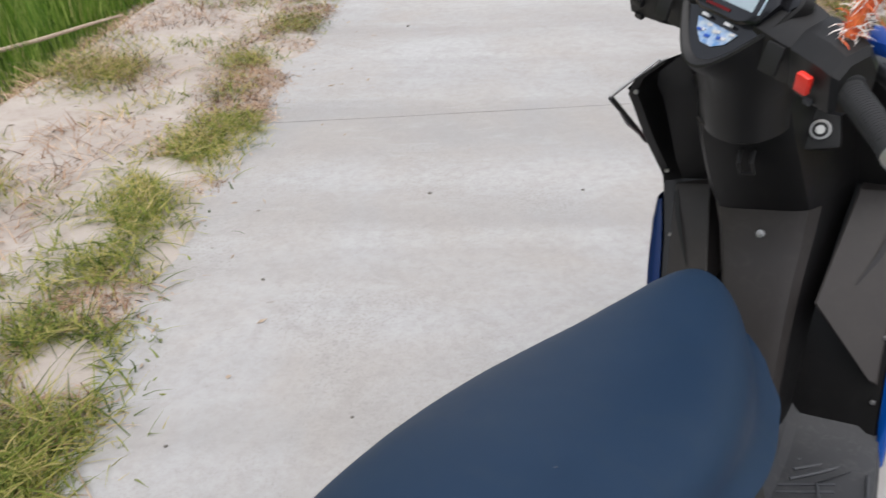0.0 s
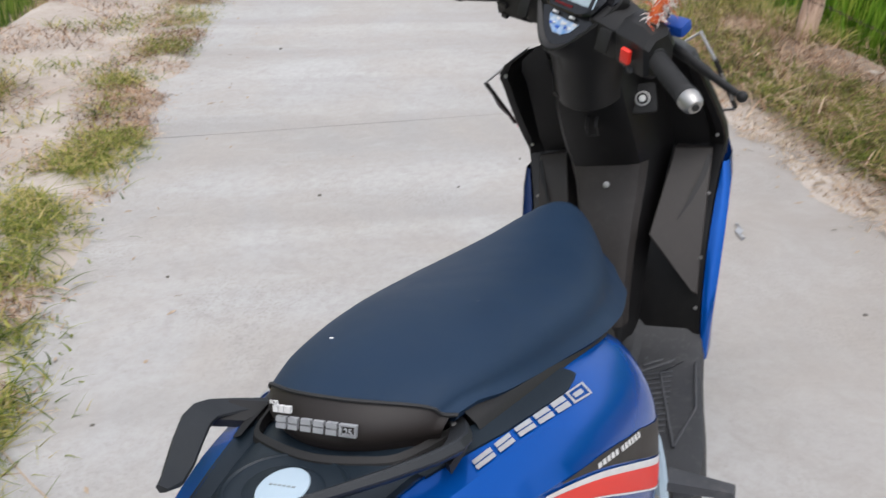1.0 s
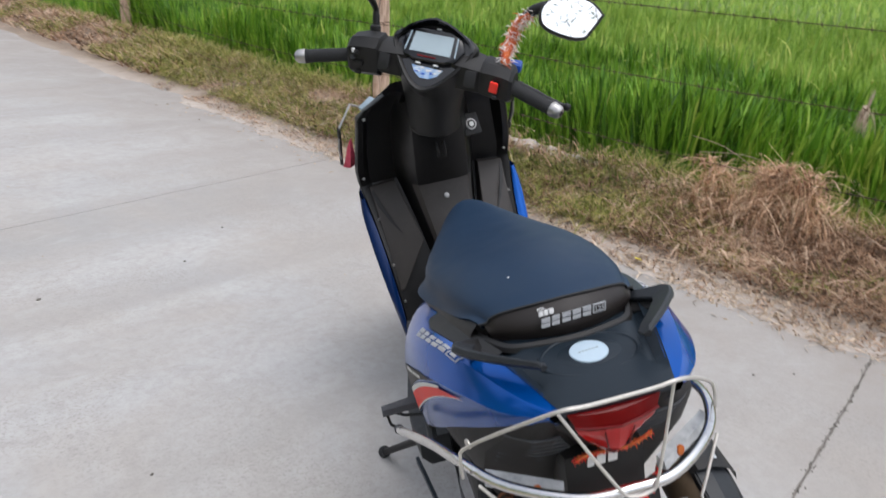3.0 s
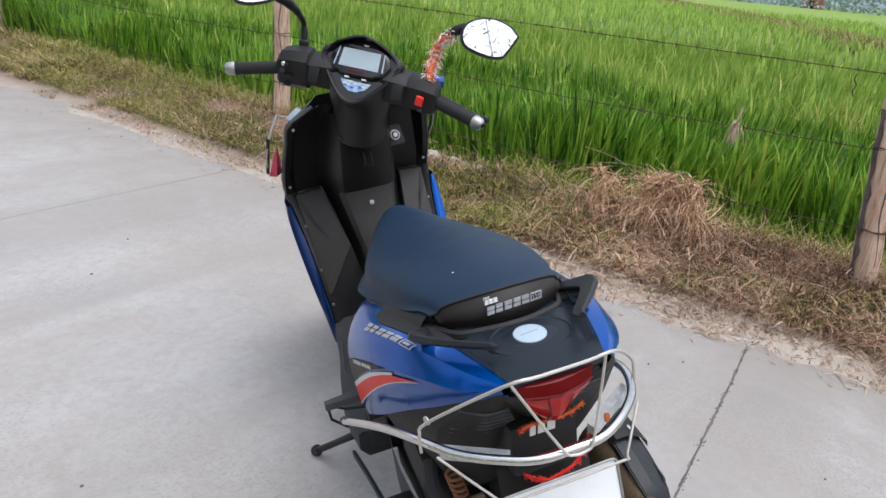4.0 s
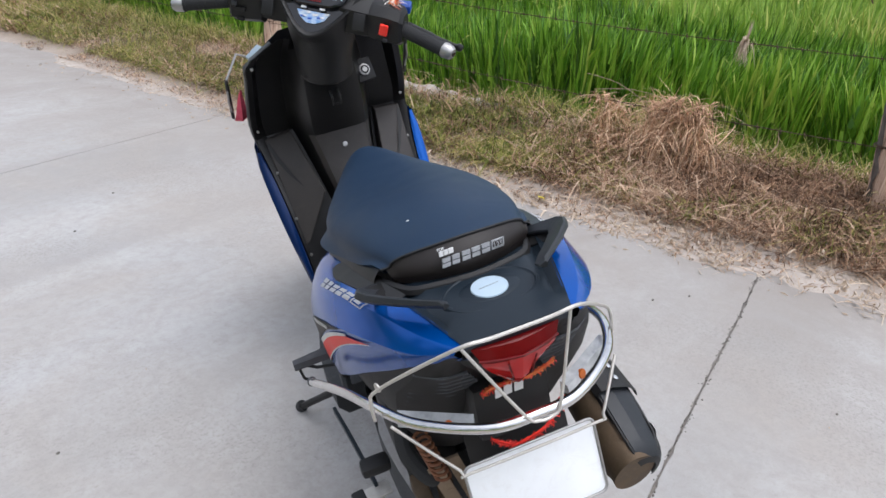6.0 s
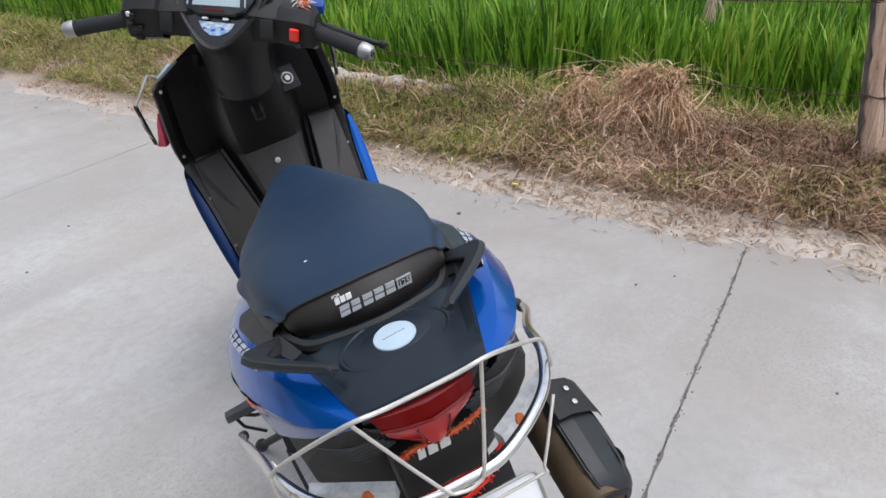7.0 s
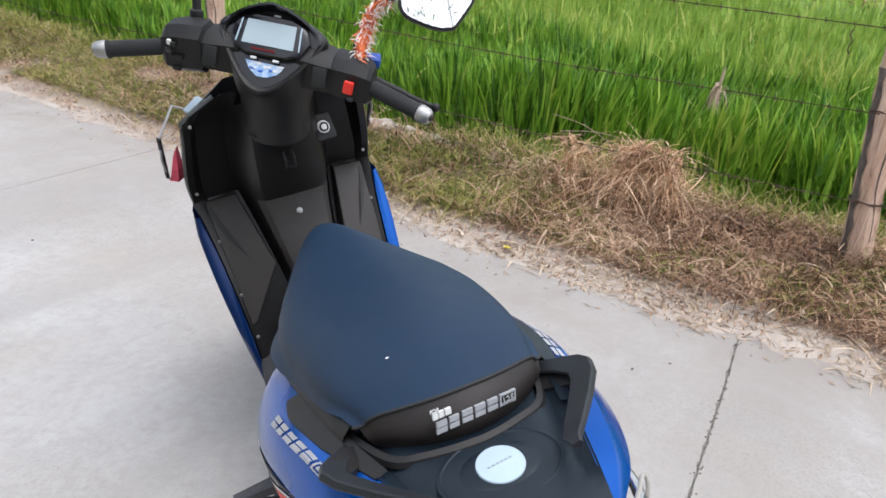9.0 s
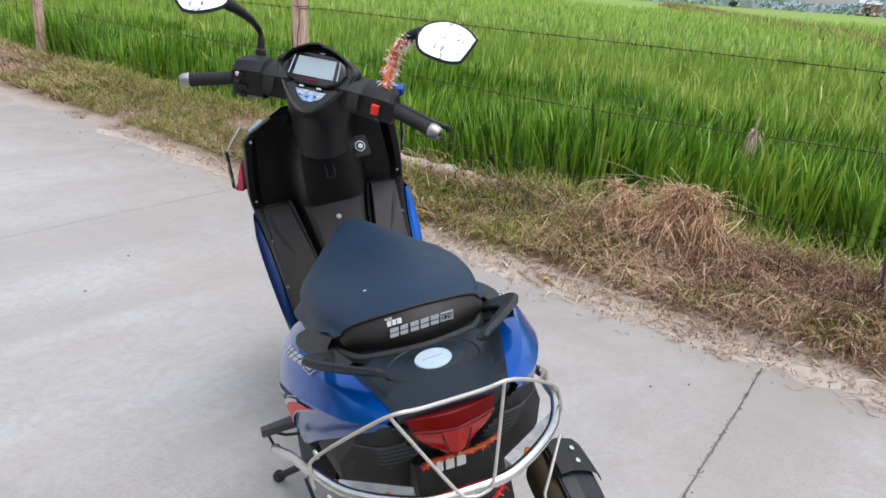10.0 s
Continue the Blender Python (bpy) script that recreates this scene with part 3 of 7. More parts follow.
for y0, slant in joints[1:-1]:
    if y0 < 22:
        bm = bmesh.new()
        xs = [ROAD_L + (ROAD_R - ROAD_L) * i / 26 for i in range(27)]
        loft([[V(x, joint_line(y0, slant, x) + dy, z) for x in xs] for dy, z in ((-0.012, -0.010), (-0.011, -0.005), (0.011, -0.005), (0.012, -0.010))], False, False, bm)
        part("joint_filler", bm, "grit", road, "dark grit in the joint", smooth=0)

# crumbs broken from the joint's edges
crumb = random.Random(12)
bm = bmesh.new()
for _ in range(150):
    x = crumb.uniform(0.2, 2.1)
    r = crumb.uniform(0.0012, 0.0034)
    c = V(x, joint_line(0.125, 0.058, x) + crumb.gauss(0, 0.006), r * 0.4)
    a0 = crumb.uniform(0, 6.28)
    low = [c + V(math.cos(a0 + k * 1.26) * r * 1.3, math.sin(a0 + k * 1.26) * r, -r * 0.3) for k in range(5)]
    loft([low, [c + (q - c) * 0.6 + V(0, 0, r) for q in low]], True, True, bm)
thing("joint_crumbs", bm, "grit", "crumbs of concrete and dirt along the road joint", "grit", kind="stuff", smooth=0)

# ---- the scooter, leaning on its side stand; x right, y ahead, z up its own frame, y = 0 over the rear axle ----
scooter = tagged(new("scooter"), "blue and black motor scooter with steel crash bars, on concrete", "scooter")
scooter.matrix_world = pose(0.251, 0.374, 0.0, 0, -14.3, -35.5)

SEAT = [  # y, half width, half width below, top, edge below
    (-0.160, 0.110, 0.124, 0.884, 0.834), (-0.12, 0.121, 0.134, 0.889, 0.828), (-0.07, 0.132, 0.143, 0.889, 0.815), (0.0, 0.143, 0.151, 0.883, 0.797),
    (0.06, 0.151, 0.158, 0.874, 0.780), (0.12, 0.157, 0.168, 0.860, 0.763), (0.18, 0.161, 0.177, 0.846, 0.746), (0.25, 0.158, 0.179, 0.833, 0.727),
    (0.322, 0.146, 0.169, 0.822, 0.703), (0.41, 0.122, 0.148, 0.813, 0.672), (0.476, 0.099, 0.130, 0.808, 0.651), (0.531, 0.075, 0.103, 0.801, 0.645),
    (0.570, 0.052, 0.082, 0.786, 0.650), (0.595, 0.025, 0.055, 0.756, 0.664)]


def seat_ring(y, steps=9):
    w, wb, zt, zb = table(SEAT, y)
    zm = zb + (zt - zb) * 0.34
    e = 2 / (1.68 + 0.40 * max(0.0, min(1.0, (y + 0.12) / 0.25)))
    half = [(wb * 0.96, zb), (wb, zb + 0.008)]
    for k in range(1, 4):
        t = k / 4
        half.append((wb + (w - wb) * math.sin(t * math.pi / 2), zb + 0.008 + (zm - zb - 0.008) * t))
    for k in range(steps + 1):
        a = math.pi / 2 * k / steps
        half.append((w * math.cos(a) ** e if k < steps else 0.0, zm + (zt - zm) * math.sin(a) ** e))
    ring = half + [(-x, z) for x, z in half[-2::-1]]
    bend = 0.040 * max(0.0, min(1.0, (0.06 - y) / 0.19)) ** 1.5
    return [V(x, y + bend * (abs(x) / w) ** 2, z) for x, z in ring]


seat_rows = [seat_ring(y) for y in np.linspace(-0.160, 0.595, 48)]
seat = part("seat", loft(seat_rows, True, False), "vinyl", scooter, "padded dark blue-black vinyl seat cover, scuffed", 60)
rear = seat_rows[0]
mid = V(0, 0, 0.846)


arch = rear[2:-2]
rows = []
for t in np.linspace(0, 1, 9):
    rows.append([p.lerp(V(p.x * 0.92, p.y - 0.022 + 0.010 * (abs(p.x) / 0.14) ** 3, 0.824), t) + V(0, -0.016 * math.sin(math.pi * min(1, t * 1.1)) * (1 - (abs(p.x) / 0.15) ** 3), 0) for p in arch])
part("seat_rear_panel", loft(rows, False, False), "vinyl_back", seat, "dark brown-black vinyl rear panel of the seat cover", 60)
seam = [p + V(0, -0.002, 0.0) + (p - mid).normalized() * 0.001 for p in rear[1:-1]]
part("piping", tube(seam, 0.0022, 6), "rubber", seat, "black piping seam")
seam2 = [p + V(0, 0.012, 0) for p in rear[3:-3]]
part("stitching", tube(seam2, 0.0013, 5), "plastic", seat)
tip = seat_rows[-1]
part("seat_nose", loft([tip, [V(p.x * 0.5, p.y + 0.006, 0.70 + (p.z - 0.70) * 0.6) for p in tip]], True, True), "vinyl", seat, smooth=60)
# bare mark on the cover
part("scratch", box((0.005, 0.0022, 0.0012), (-0.057, -0.061, 0.8825), 0.0004, (0, 12, 20)), "white", seat, "small pale scratch")
for sx, sy, sz, ln, tw in ((0.045, 0.10, 0.856, 0.05, 20), (0.02, 0.14, 0.8485, 0.035, -30), (-0.02, 0.30, 0.8215, 0.03, 60), (0.06, 0.06, 0.865, 0.03, 50)):
    part("crease", tube([V(sx - ln / 2 * math.cos(radians(tw)), sy - ln / 2 * math.sin(radians(tw)), sz + 0.001), V(sx, sy + 0.003, sz), V(sx + ln / 2 * math.cos(radians(tw)), sy + ln / 2 * math.sin(radians(tw)), sz)], 0.0006, 5), "scuff", seat)


def emblem_rows(length, height):
    """A row of five plain slanted blocks, each in two bars, with a bordered box at its end: (x, z, width, height, slant)."""
    cell = length * 0.79 / 5
    sl = height * 0.22
    rows = []
    for k in range(5):
        w = cell * (0.88 if k != 1 else 0.8)
        rows.append((k * cell, 0, w * 0.92, height * 0.44, sl * 0.44))
        rows.append((k * cell + sl * 0.56, height * 0.56, w * 0.92, height * 0.44, sl * 0.44))
    x, bw, bt = 5 * cell, length * 0.20, height * 0.14
    rows += [(x, 0, bt, height, sl), (x + bw - bt, 0, bt, height, sl), (x + bt, 0, bw - 2 * bt, bt, 0), (x + bt + sl * 0.86, height - bt, bw - 2 * bt, bt, 0)]
    return rows


def print_blocks(rows, depth, material, parent, at):
    for x, z, w, h, sl in rows:
        part("print_block", plate([(x, z), (x + w, z), (x + w + sl, z + h), (x + sl, z + h)], depth), material, parent, "pale printed block", 0, at)


mark_at = pose(-0.047, -0.1885, 0.856, -14, -1, 2)
print_blocks(emblem_rows(0.100, 0.013), 0.004, "print", seat, mark_at)
print_blocks([(0.0, 0.0175, 0.006, 0.007, 0.001), (0.0075, 0.0175, 0.006, 0.007, 0.001), (0.015, 0.0175, 0.007, 0.007, 0.001)], 0.004, "white", seat, mark_at)
def printed(text, size, material, parent, at, label):
    """Flat lettering standing on a surface, as one mesh."""
    curve = bpy.data.curves.new("print", "FONT")
    curve.body, curve.size, curve.extrude, curve.shear = text, size, 0.0008, 0.15
    own = new("print", curve)
    me = bpy.data.meshes.new_from_object(own.evaluated_get(bpy.context.evaluated_depsgraph_get()))
    bpy.data.objects.remove(own)
    me.materials.clear()
    me.materials.append(MAT[material])
    me.transform(at)
    word = new("printed_word", me)
    word.parent = parent
    word["label"] = label


printed("FOR", 0.006, "white", seat, mark_at @ pose(-0.002, -0.0005, 0.0265, 90, 0, 0), "pale printed word FOR")
printed("125", 0.0105, "print", seat, mark_at @ pose(0.0812, -0.0016, 0.0028, 90, 0, 0), "pale printed number 125")

# ---- tail: top cover, filler cap, side panels ----
BODY = [  # y, top x, top z, shoulder x, shoulder z, lower x, lower z
    (-0.335, 0.076, 0.826, 0.092, 0.816, 0.080, 0.804), (-0.28, 0.092, 0.829, 0.138, 0.800, 0.128, 0.776), (-0.20, 0.114, 0.827, 0.175, 0.784, 0.160, 0.724), (-0.10, 0.140, 0.814, 0.205, 0.754, 0.190, 0.660),
    (0.0, 0.156, 0.793, 0.225, 0.716, 0.209, 0.590), (0.10, 0.165, 0.767, 0.235, 0.664, 0.221, 0.525), (0.18, 0.170, 0.741, 0.237, 0.620, 0.223, 0.475), (0.225, 0.170, 0.726, 0.230, 0.600, 0.216, 0.455),
    (0.25, 0.164, 0.717, 0.214, 0.592, 0.199, 0.450), (0.262, 0.150, 0.711, 0.192, 0.588, 0.180, 0.450)]


def body_row(y, s):
    tx, tz, sx, sz, lx, lz = table(BODY, y)
    pts = []
    crisp = max(0.0, min(1.0, (0.08 - y) / 0.16))
    for k in range(7):
        t = k / 6
        fx, fz = math.sin(t * math.pi / 2) ** 0.9, t ** 1.35
        gx, gz = (t * 1.16, t * 0.44) if t < 0.55 else (0.638 + (t - 0.55) * 0.804, 0.242 + (t - 0.55) * 1.684)
        x = tx + (sx - tx) * (fx * (1 - crisp) + gx * crisp)
        z = tz + (sz - tz) * (fz * (1 - crisp) + gz * crisp)
        pts.append(V(s * x, y, z))
    for k in range(1, 6):
        t = k / 5
        pts.append(V(s * (sx + (lx - sx) * t ** (1.6 - 0.5 * crisp)), y, sz + (lz - sz) * t))
    pts.append(V(s * (lx - 0.018), y, lz - 0.006))
    return pts


ys = list(np.linspace(-0.335, 0.262, 30))
for s, side_label in ((1, "glossy blue side panel with decal marks"), (-1, "glossy blue side panel with decal marks")):
    rows = [body_row(y, s) for y in ys]
    panel = part("side_panel", loft(rows, False, False), "paint", scooter, side_label, 28)

    def on_side(y, v, lift=0.0015):
        """A point on this panel: v 0 at its top edge, 1 at the shoulder, 2 at the lower edge."""
        r = body_row(y, s)
        f = v * 6 if v <= 1 else 6 + (v - 1) * 5
        i = min(int(f), 10)
        p = r[i].lerp(r[i + 1], f - i)
        r2 = body_row(y + 0.01, s)
        q = r2[i].lerp(r2[i + 1], f - i)
        nrm = (q - p).cross(r[i + 1] - r[i]).normalized()
        if nrm.x * s < 0:
            nrm = -nrm
        return p + nrm * lift

    def decal(name, material, quad, label, lift, n=14):
        """A thin film on the panel between four (y, v) corners."""
        (a, b, c, d) = quad
        rows = []
        for i in range(n + 1):
            t = i / n
            row = []
            for j in range(7):
                u = j / 6
                y = (a[0] * (1 - t) + b[0] * t) * (1 - u) + (d[0] * (1 - t) + c[0] * t) * u
                v = (a[1] * (1 - t) + b[1] * t) * (1 - u) + (d[1] * (1 - t) + c[1] * t) * u
                row.append(on_side(y, v, lift))
            rows.append(row)
        return part(name, loft(rows, False, False), material, panel, label, 60)

    decal("decal", "grey_plastic", ((-0.08, 1.02), (0.12, 0.95), (0.155, 1.34), (-0.08, 1.035)), "dark grey printed band", 0.0012)
    decal("decal", "grey_plastic", ((0.12, 0.95), (0.228, 1.00), (0.228, 1.44), (0.155, 1.34)), "dark grey printed band", 0.0012)
    decal("decal", "white", ((-0.11, 1.05), (0.06, 1.25), (0.06, 1.34), (-0.105, 1.12)), "white stripe", 0.0020)
    decal("decal", "white", ((0.06, 1.25), (0.232, 1.455), (0.232, 1.55), (0.06, 1.34)), "white stripe", 0.0020)
    decal("decal", "orange", ((-0.105, 1.12), (0.06, 1.33), (0.06, 1.58), (-0.188, 1.13)), "red-orange stripe", 0.0024)
    decal("decal", "orange", ((0.06, 1.33), (0.232, 1.545), (0.232, 1.86), (0.06, 1.58)), "red-orange stripe", 0.0024)
    decal("decal", "white", ((-0.188, 1.13), (0.06, 1.58), (0.06, 1.605), (-0.19, 1.145)), "thin white stripe", 0.0028)
    decal("decal", "white", ((0.06, 1.58), (0.232, 1.86), (0.232, 1.885), (0.06, 1.605)), "thin white stripe", 0.0028)
    for k in range(11):
        y, v = -0.012 + 0.0108 * k + (0.006 if k > 4 else 0), 1.05 - 0.0085 * k
        decal("decal", "white", ((y, v), (y + 0.008, v - 0.006), (y + 0.010, v + 0.062), (y + 0.002, v + 0.068)), "small pale block", 0.0024, 2)
    # raised pale marks along the shoulder
    for x, z, w, h, sl in emblem_rows(0.225, 0.036) + [(0.190, 0.012, 0.022, 0.012, 0.003)]:
        quad = []
        for px, pz in ((x, z), (x + w, z), (x + w + sl, z + h), (x + sl, z + h)):
            if s > 0:
                quad.append((-0.152 + px * 0.94, 0.43 - pz / 0.036 * 0.155 - px * 0.22))
            else:
                quad.append((0.072 - px * 0.95, 0.45 - pz / 0.036 * 0.155 + px * 0.55))
        decal("emblem", "print", quad, "pale raised emblem block", 0.0022, 2)
    rows = []
    for y in np.linspace(-0.10, 0.25, 15):
        r0 = body_row(y, s)[0]
        rows.append([V(r0.x + s * 0.001, r0.y, r0.z - 0.004), V(r0.x - s * 0.004, r0.y, r0.z + 0.010), V(r0.x - s * 0.014, r0.y, r0.z + 0.022), V(r0.x - s * 0.040, r0.y, r0.z + 0.024)])
    part("under_seat_trim", loft(rows, False, False), "plastic", panel, "black trim under the seat edge", 50)
    # black grained strip between seat and panel
    rows = []
    for y in np.linspace(-0.185, 0.074, 14):
        deep = (0.24 if s > 0 else 0.27) * min(1.0, 0.55 + (0.078 - y) * 9, 0.3 + (y + 0.185) * 7)
        top_edge = on_side(y, 0.0, 0.0015)
        rows.append([top_edge + V(-s * 0.010, 0, 0.005), top_edge, on_side(y, 0.5 * deep, 0.0030), on_side(y, deep - 0.015, 0.0025), on_side(y, deep, -0.002)])
    part("grip_strip", loft(rows, False, False), "tail_plastic" if s > 0 else "plastic", panel, "grained dark grey strip", 50)

# the black rear top cover between the panels
rows = []
for yy in np.linspace(-0.335, -0.06, 19):
    y = yy
    tx, tz = table(BODY, y)[:2]
    row = []
    for k in range(13):
        u = -1 + k / 6
        hump = 0.006 * (1 - u * u) * max(0.0, min(1.0, (-0.10 - y) / 0.05))
        dip = -0.010 * (1 if 0.74 < abs(u) < 0.86 and y > -0.29 else 0)
        row.append(V(u * (tx + 0.003), y - 0.008 * (1 - u * u) * max(0, (-0.26 - y) / 0.075), tz + 0.001 + hump + dip - 0.02 * max(0, (y + 0.11) / 0.05)))
    rows.append(row)
edge = rows[0]
lip = [V(p.x * 0.99, p.y - 0.004, p.z - 0.006) for p in edge]
lip2 = [V(p.x * 0.97, p.y + 0.002, p.z - 0.018) for p in edge]
tail_cover = part("tail_cover", loft([lip2, lip] + rows, False, False), "tail_plastic", scooter, "matt blue-black rear cover round the filler cap", 40)
part("filler_recess", loft([[V(0.072 * f * math.cos(a), -0.244 + 0.051 * f * math.sin(a), 0.8325 + h) for a in np.linspace(0, 2 * math.pi, 33)[:-1]]
                            for f, h in ((1.05, -0.004), (1.0, 0.002), (0.95, 0.003), (0.90, 0.000), (0.72, -0.0015), (0.6, 0.004))], True, True), "tail_plastic", tail_cover, "black ring round the filler cap", 40)
cap = part("filler_cap", loft([[V(0.0275 * f * math.cos(a), -0.2435 + 0.0275 * f * math.sin(a), 0.8325 + h) for a in np.linspace(0, 2 * math.pi, 33)[:-1]]
                               for f, h in ((1.0, 0.0), (1.0, 0.0035), (0.96, 0.0055), (0.7, 0.0062), (0.3, 0.0065))], True, True), "silver", scooter, "pale silver-blue fuel filler cap", 40)
for k in range(6):
    part("cap_mark", box((0.0036, 0.0022, 0.001), (-0.0135 + 0.0052 * k, -0.2440 + 0.0005 * k, 0.8388), 0, (0, 0, 6)), "grey_mark", cap, "faint grey print")

# tail lip of the seat base
lipline = [V(-0.126, -0.075, 0.809), V(-0.119, -0.112, 0.817), V(-0.096, -0.168, 0.827), V(-0.062, -0.186, 0.831), V(0.0, -0.196, 0.833), V(0.052, -0.186, 0.831), V(0.086, -0.168, 0.827), V(0.110, -0.112, 0.817), V(0.118, -0.075, 0.809)]
rows = []
for p in spline(lipline, 5):
    out = V(p.x, p.y + 0.1, 0).normalized()
    rows.append([p + V(0, 0, 0.006), p + out * 0.007 + V(0, 0, 0.003), p + out * 0.010 + V(0, 0, -0.004), p - V(0, 0, 0.006)])
part("seat_base", loft(rows, True, True), "plastic", scooter, "black plastic lip of the seat base", 40)

# grab rails: a short arm out from the seat base, then a leaning blade that runs back and in to a blunt tip
RAIL = [  # x, y, z of the outer top edge; width of the dished face, thickness
    (0.110, -0.078, 0.802, 0.014, 0.012), (0.134, -0.106, 0.820, 0.019, 0.012), (0.155, -0.138, 0.840, 0.024, 0.012), (0.167, -0.160, 0.853, 0.030, 0.012), (0.169, -0.178, 0.860, 0.033, 0.012),
    (0.159, -0.203, 0.865, 0.033, 0.011), (0.131, -0.240, 0.870, 0.031, 0.010), (0.103, -0.273, 0.875, 0.028, 0.009), (0.082, -0.297, 0.879, 0.022, 0.008), (0.078, -0.306, 0.878, 0.012, 0.006)]
for s in (1, -1):
    rings = []
    for i in range(len(RAIL)):
        x, y, z, w, th = RAIL[i]
        p, q = V(*RAIL[max(0, i - 1)][:3]), V(*RAIL[min(len(RAIL) - 1, i + 1)][:3])
        d = (q - p).normalized()
        out = V(-d.y, d.x, 0).normalized()
        out = -out if out.x < 0 else out
        tilt = radians(4 + 30 * min(1.0, i / 4))
        down = -out * math.cos(tilt) - V(0, 0, 1) * math.sin(tilt)
        n = -out * math.sin(tilt) + V(0, 0, 1) * math.cos(tilt)
        c = V(x, y, z)
        ring = [c + down * 0.0015, c + down * (w - 0.002) - n * 0.001, c + down * w - n * 0.003, c + down * (w - 0.002) - n * th, c + down * (w * 0.4) - n * (th + 0.003), c + down * 0.002 - n * th, c - n * (th - 0.002), c - n * 0.002]
        rings.append([V(s * v.x - (0.011 if s > 0 else 0.006), v.y + (0.009 if s > 0 else 0), v.z + (0.005 if s > 0 else 0)) for v in ring])
    rail = part("grab_rail", loft(rings, True, True), "rail_plastic", scooter, "matt black angular grab rail", 24)
    part("stay", loft([[V(s * x - 0.005, y, z) + V(0, a, b) for a, b in ((-0.020, -0.005), (0.016, -0.005), (0.016, 0.005), (-0.020, 0.005))] for x, y, z in ((0.098, -0.110, 0.806), (0.128, -0.134, 0.818), (0.154, -0.160, 0.836))], True, True), "plastic", rail)
    # pale dot on the right rail alone, standing for a glint at its root
    if s > 0:
        part("rail_glint", disc(0.0035, 0.004, (s * 0.116 - 0.005, -0.104, 0.822), (10, s * 30, 0), 0.001, 10), "alloy", rail, "pale dot in place of a glint on the rail")

# ---- tail lamp, rear covers, plate ----
lens_rows = []
for z, w, y in ((0.826, 0.062, -0.326), (0.818, 0.064, -0.338), (0.796, 0.054, -0.345), (0.788, 0.049, -0.338), (0.766, 0.038, -0.332), (0.742, 0.026, -0.318), (0.718, 0.016, -0.297)):
    lens_rows.append([V(-0.006 + u * w, y - 0.012 * (1 - abs(u)) ** 0.5 + (0.004 if z > 0.82 else 0), z - 0.004 * (1 - u * u)) for u in (-1, -0.75, -0.4, 0, 0.4, 0.75, 1)])
lamp = part("tail_lamp", loft(lens_rows[:3], False, False), "lens", scooter, "faceted red tail lamp with dark upper lens", 24)
FOLD = [  # z, half width, y at the rim, y at the middle ridge
    (0.797, 0.055, -0.344, -0.357), (0.786, 0.052, -0.341, -0.352), (0.770, 0.043, -0.334, -0.349), (0.750, 0.031, -0.322, -0.342), (0.730, 0.021, -0.306, -0.326), (0.714, 0.012, -0.292, -0.304)]
for s2 in (1, -1):
    part("lower_lens", loft([[V(-0.006 + s2 * w * u, ym + (yr - ym) * f, z - dz) for u, f, dz in ((0.0, 0.0, 0.004), (0.34, 0.12, 0.002), (0.36, 0.30, 0.002), (0.72, 0.55, 0.0), (1.0, 1.0, 0.0))] for z, w, yr, ym in FOLD], False, False), "red_lens_light", lamp, "bright red faceted lower lens", 18)
    part("lamp_rib", tube([V(-0.006 + s2 * 0.057, -0.345, 0.799), V(-0.006 + s2 * 0.03, -0.353, 0.797), V(-0.006, -0.359, 0.796)], 0.0020, 6), "lens", lamp)
    part("lamp_rib", tube([V(-0.006 + s2 * 0.020, -0.353, 0.786), V(-0.006 + s2 * 0.014, -0.344, 0.752), V(-0.006 + s2 * 0.006, -0.309, 0.716)], 0.0012, 6), "lens", lamp)
for s2 in (1, -1):
    part("lamp_bezel", loft([[V(-0.006 + s2 * (w - 0.003), y + 0.003, z), V(-0.006 + s2 * (w + 0.008), y + 0.006, z - 0.001), V(-0.006 + s2 * (w + 0.030), y + 0.030, z - 0.003)] for z, w, y in ((0.820, 0.064, -0.328), (0.796, 0.054, -0.336), (0.766, 0.038, -0.324), (0.730, 0.020, -0.297), (0.704, 0.012, -0.278))], False, False), "plastic", lamp, "black surround of the lamp", 40)
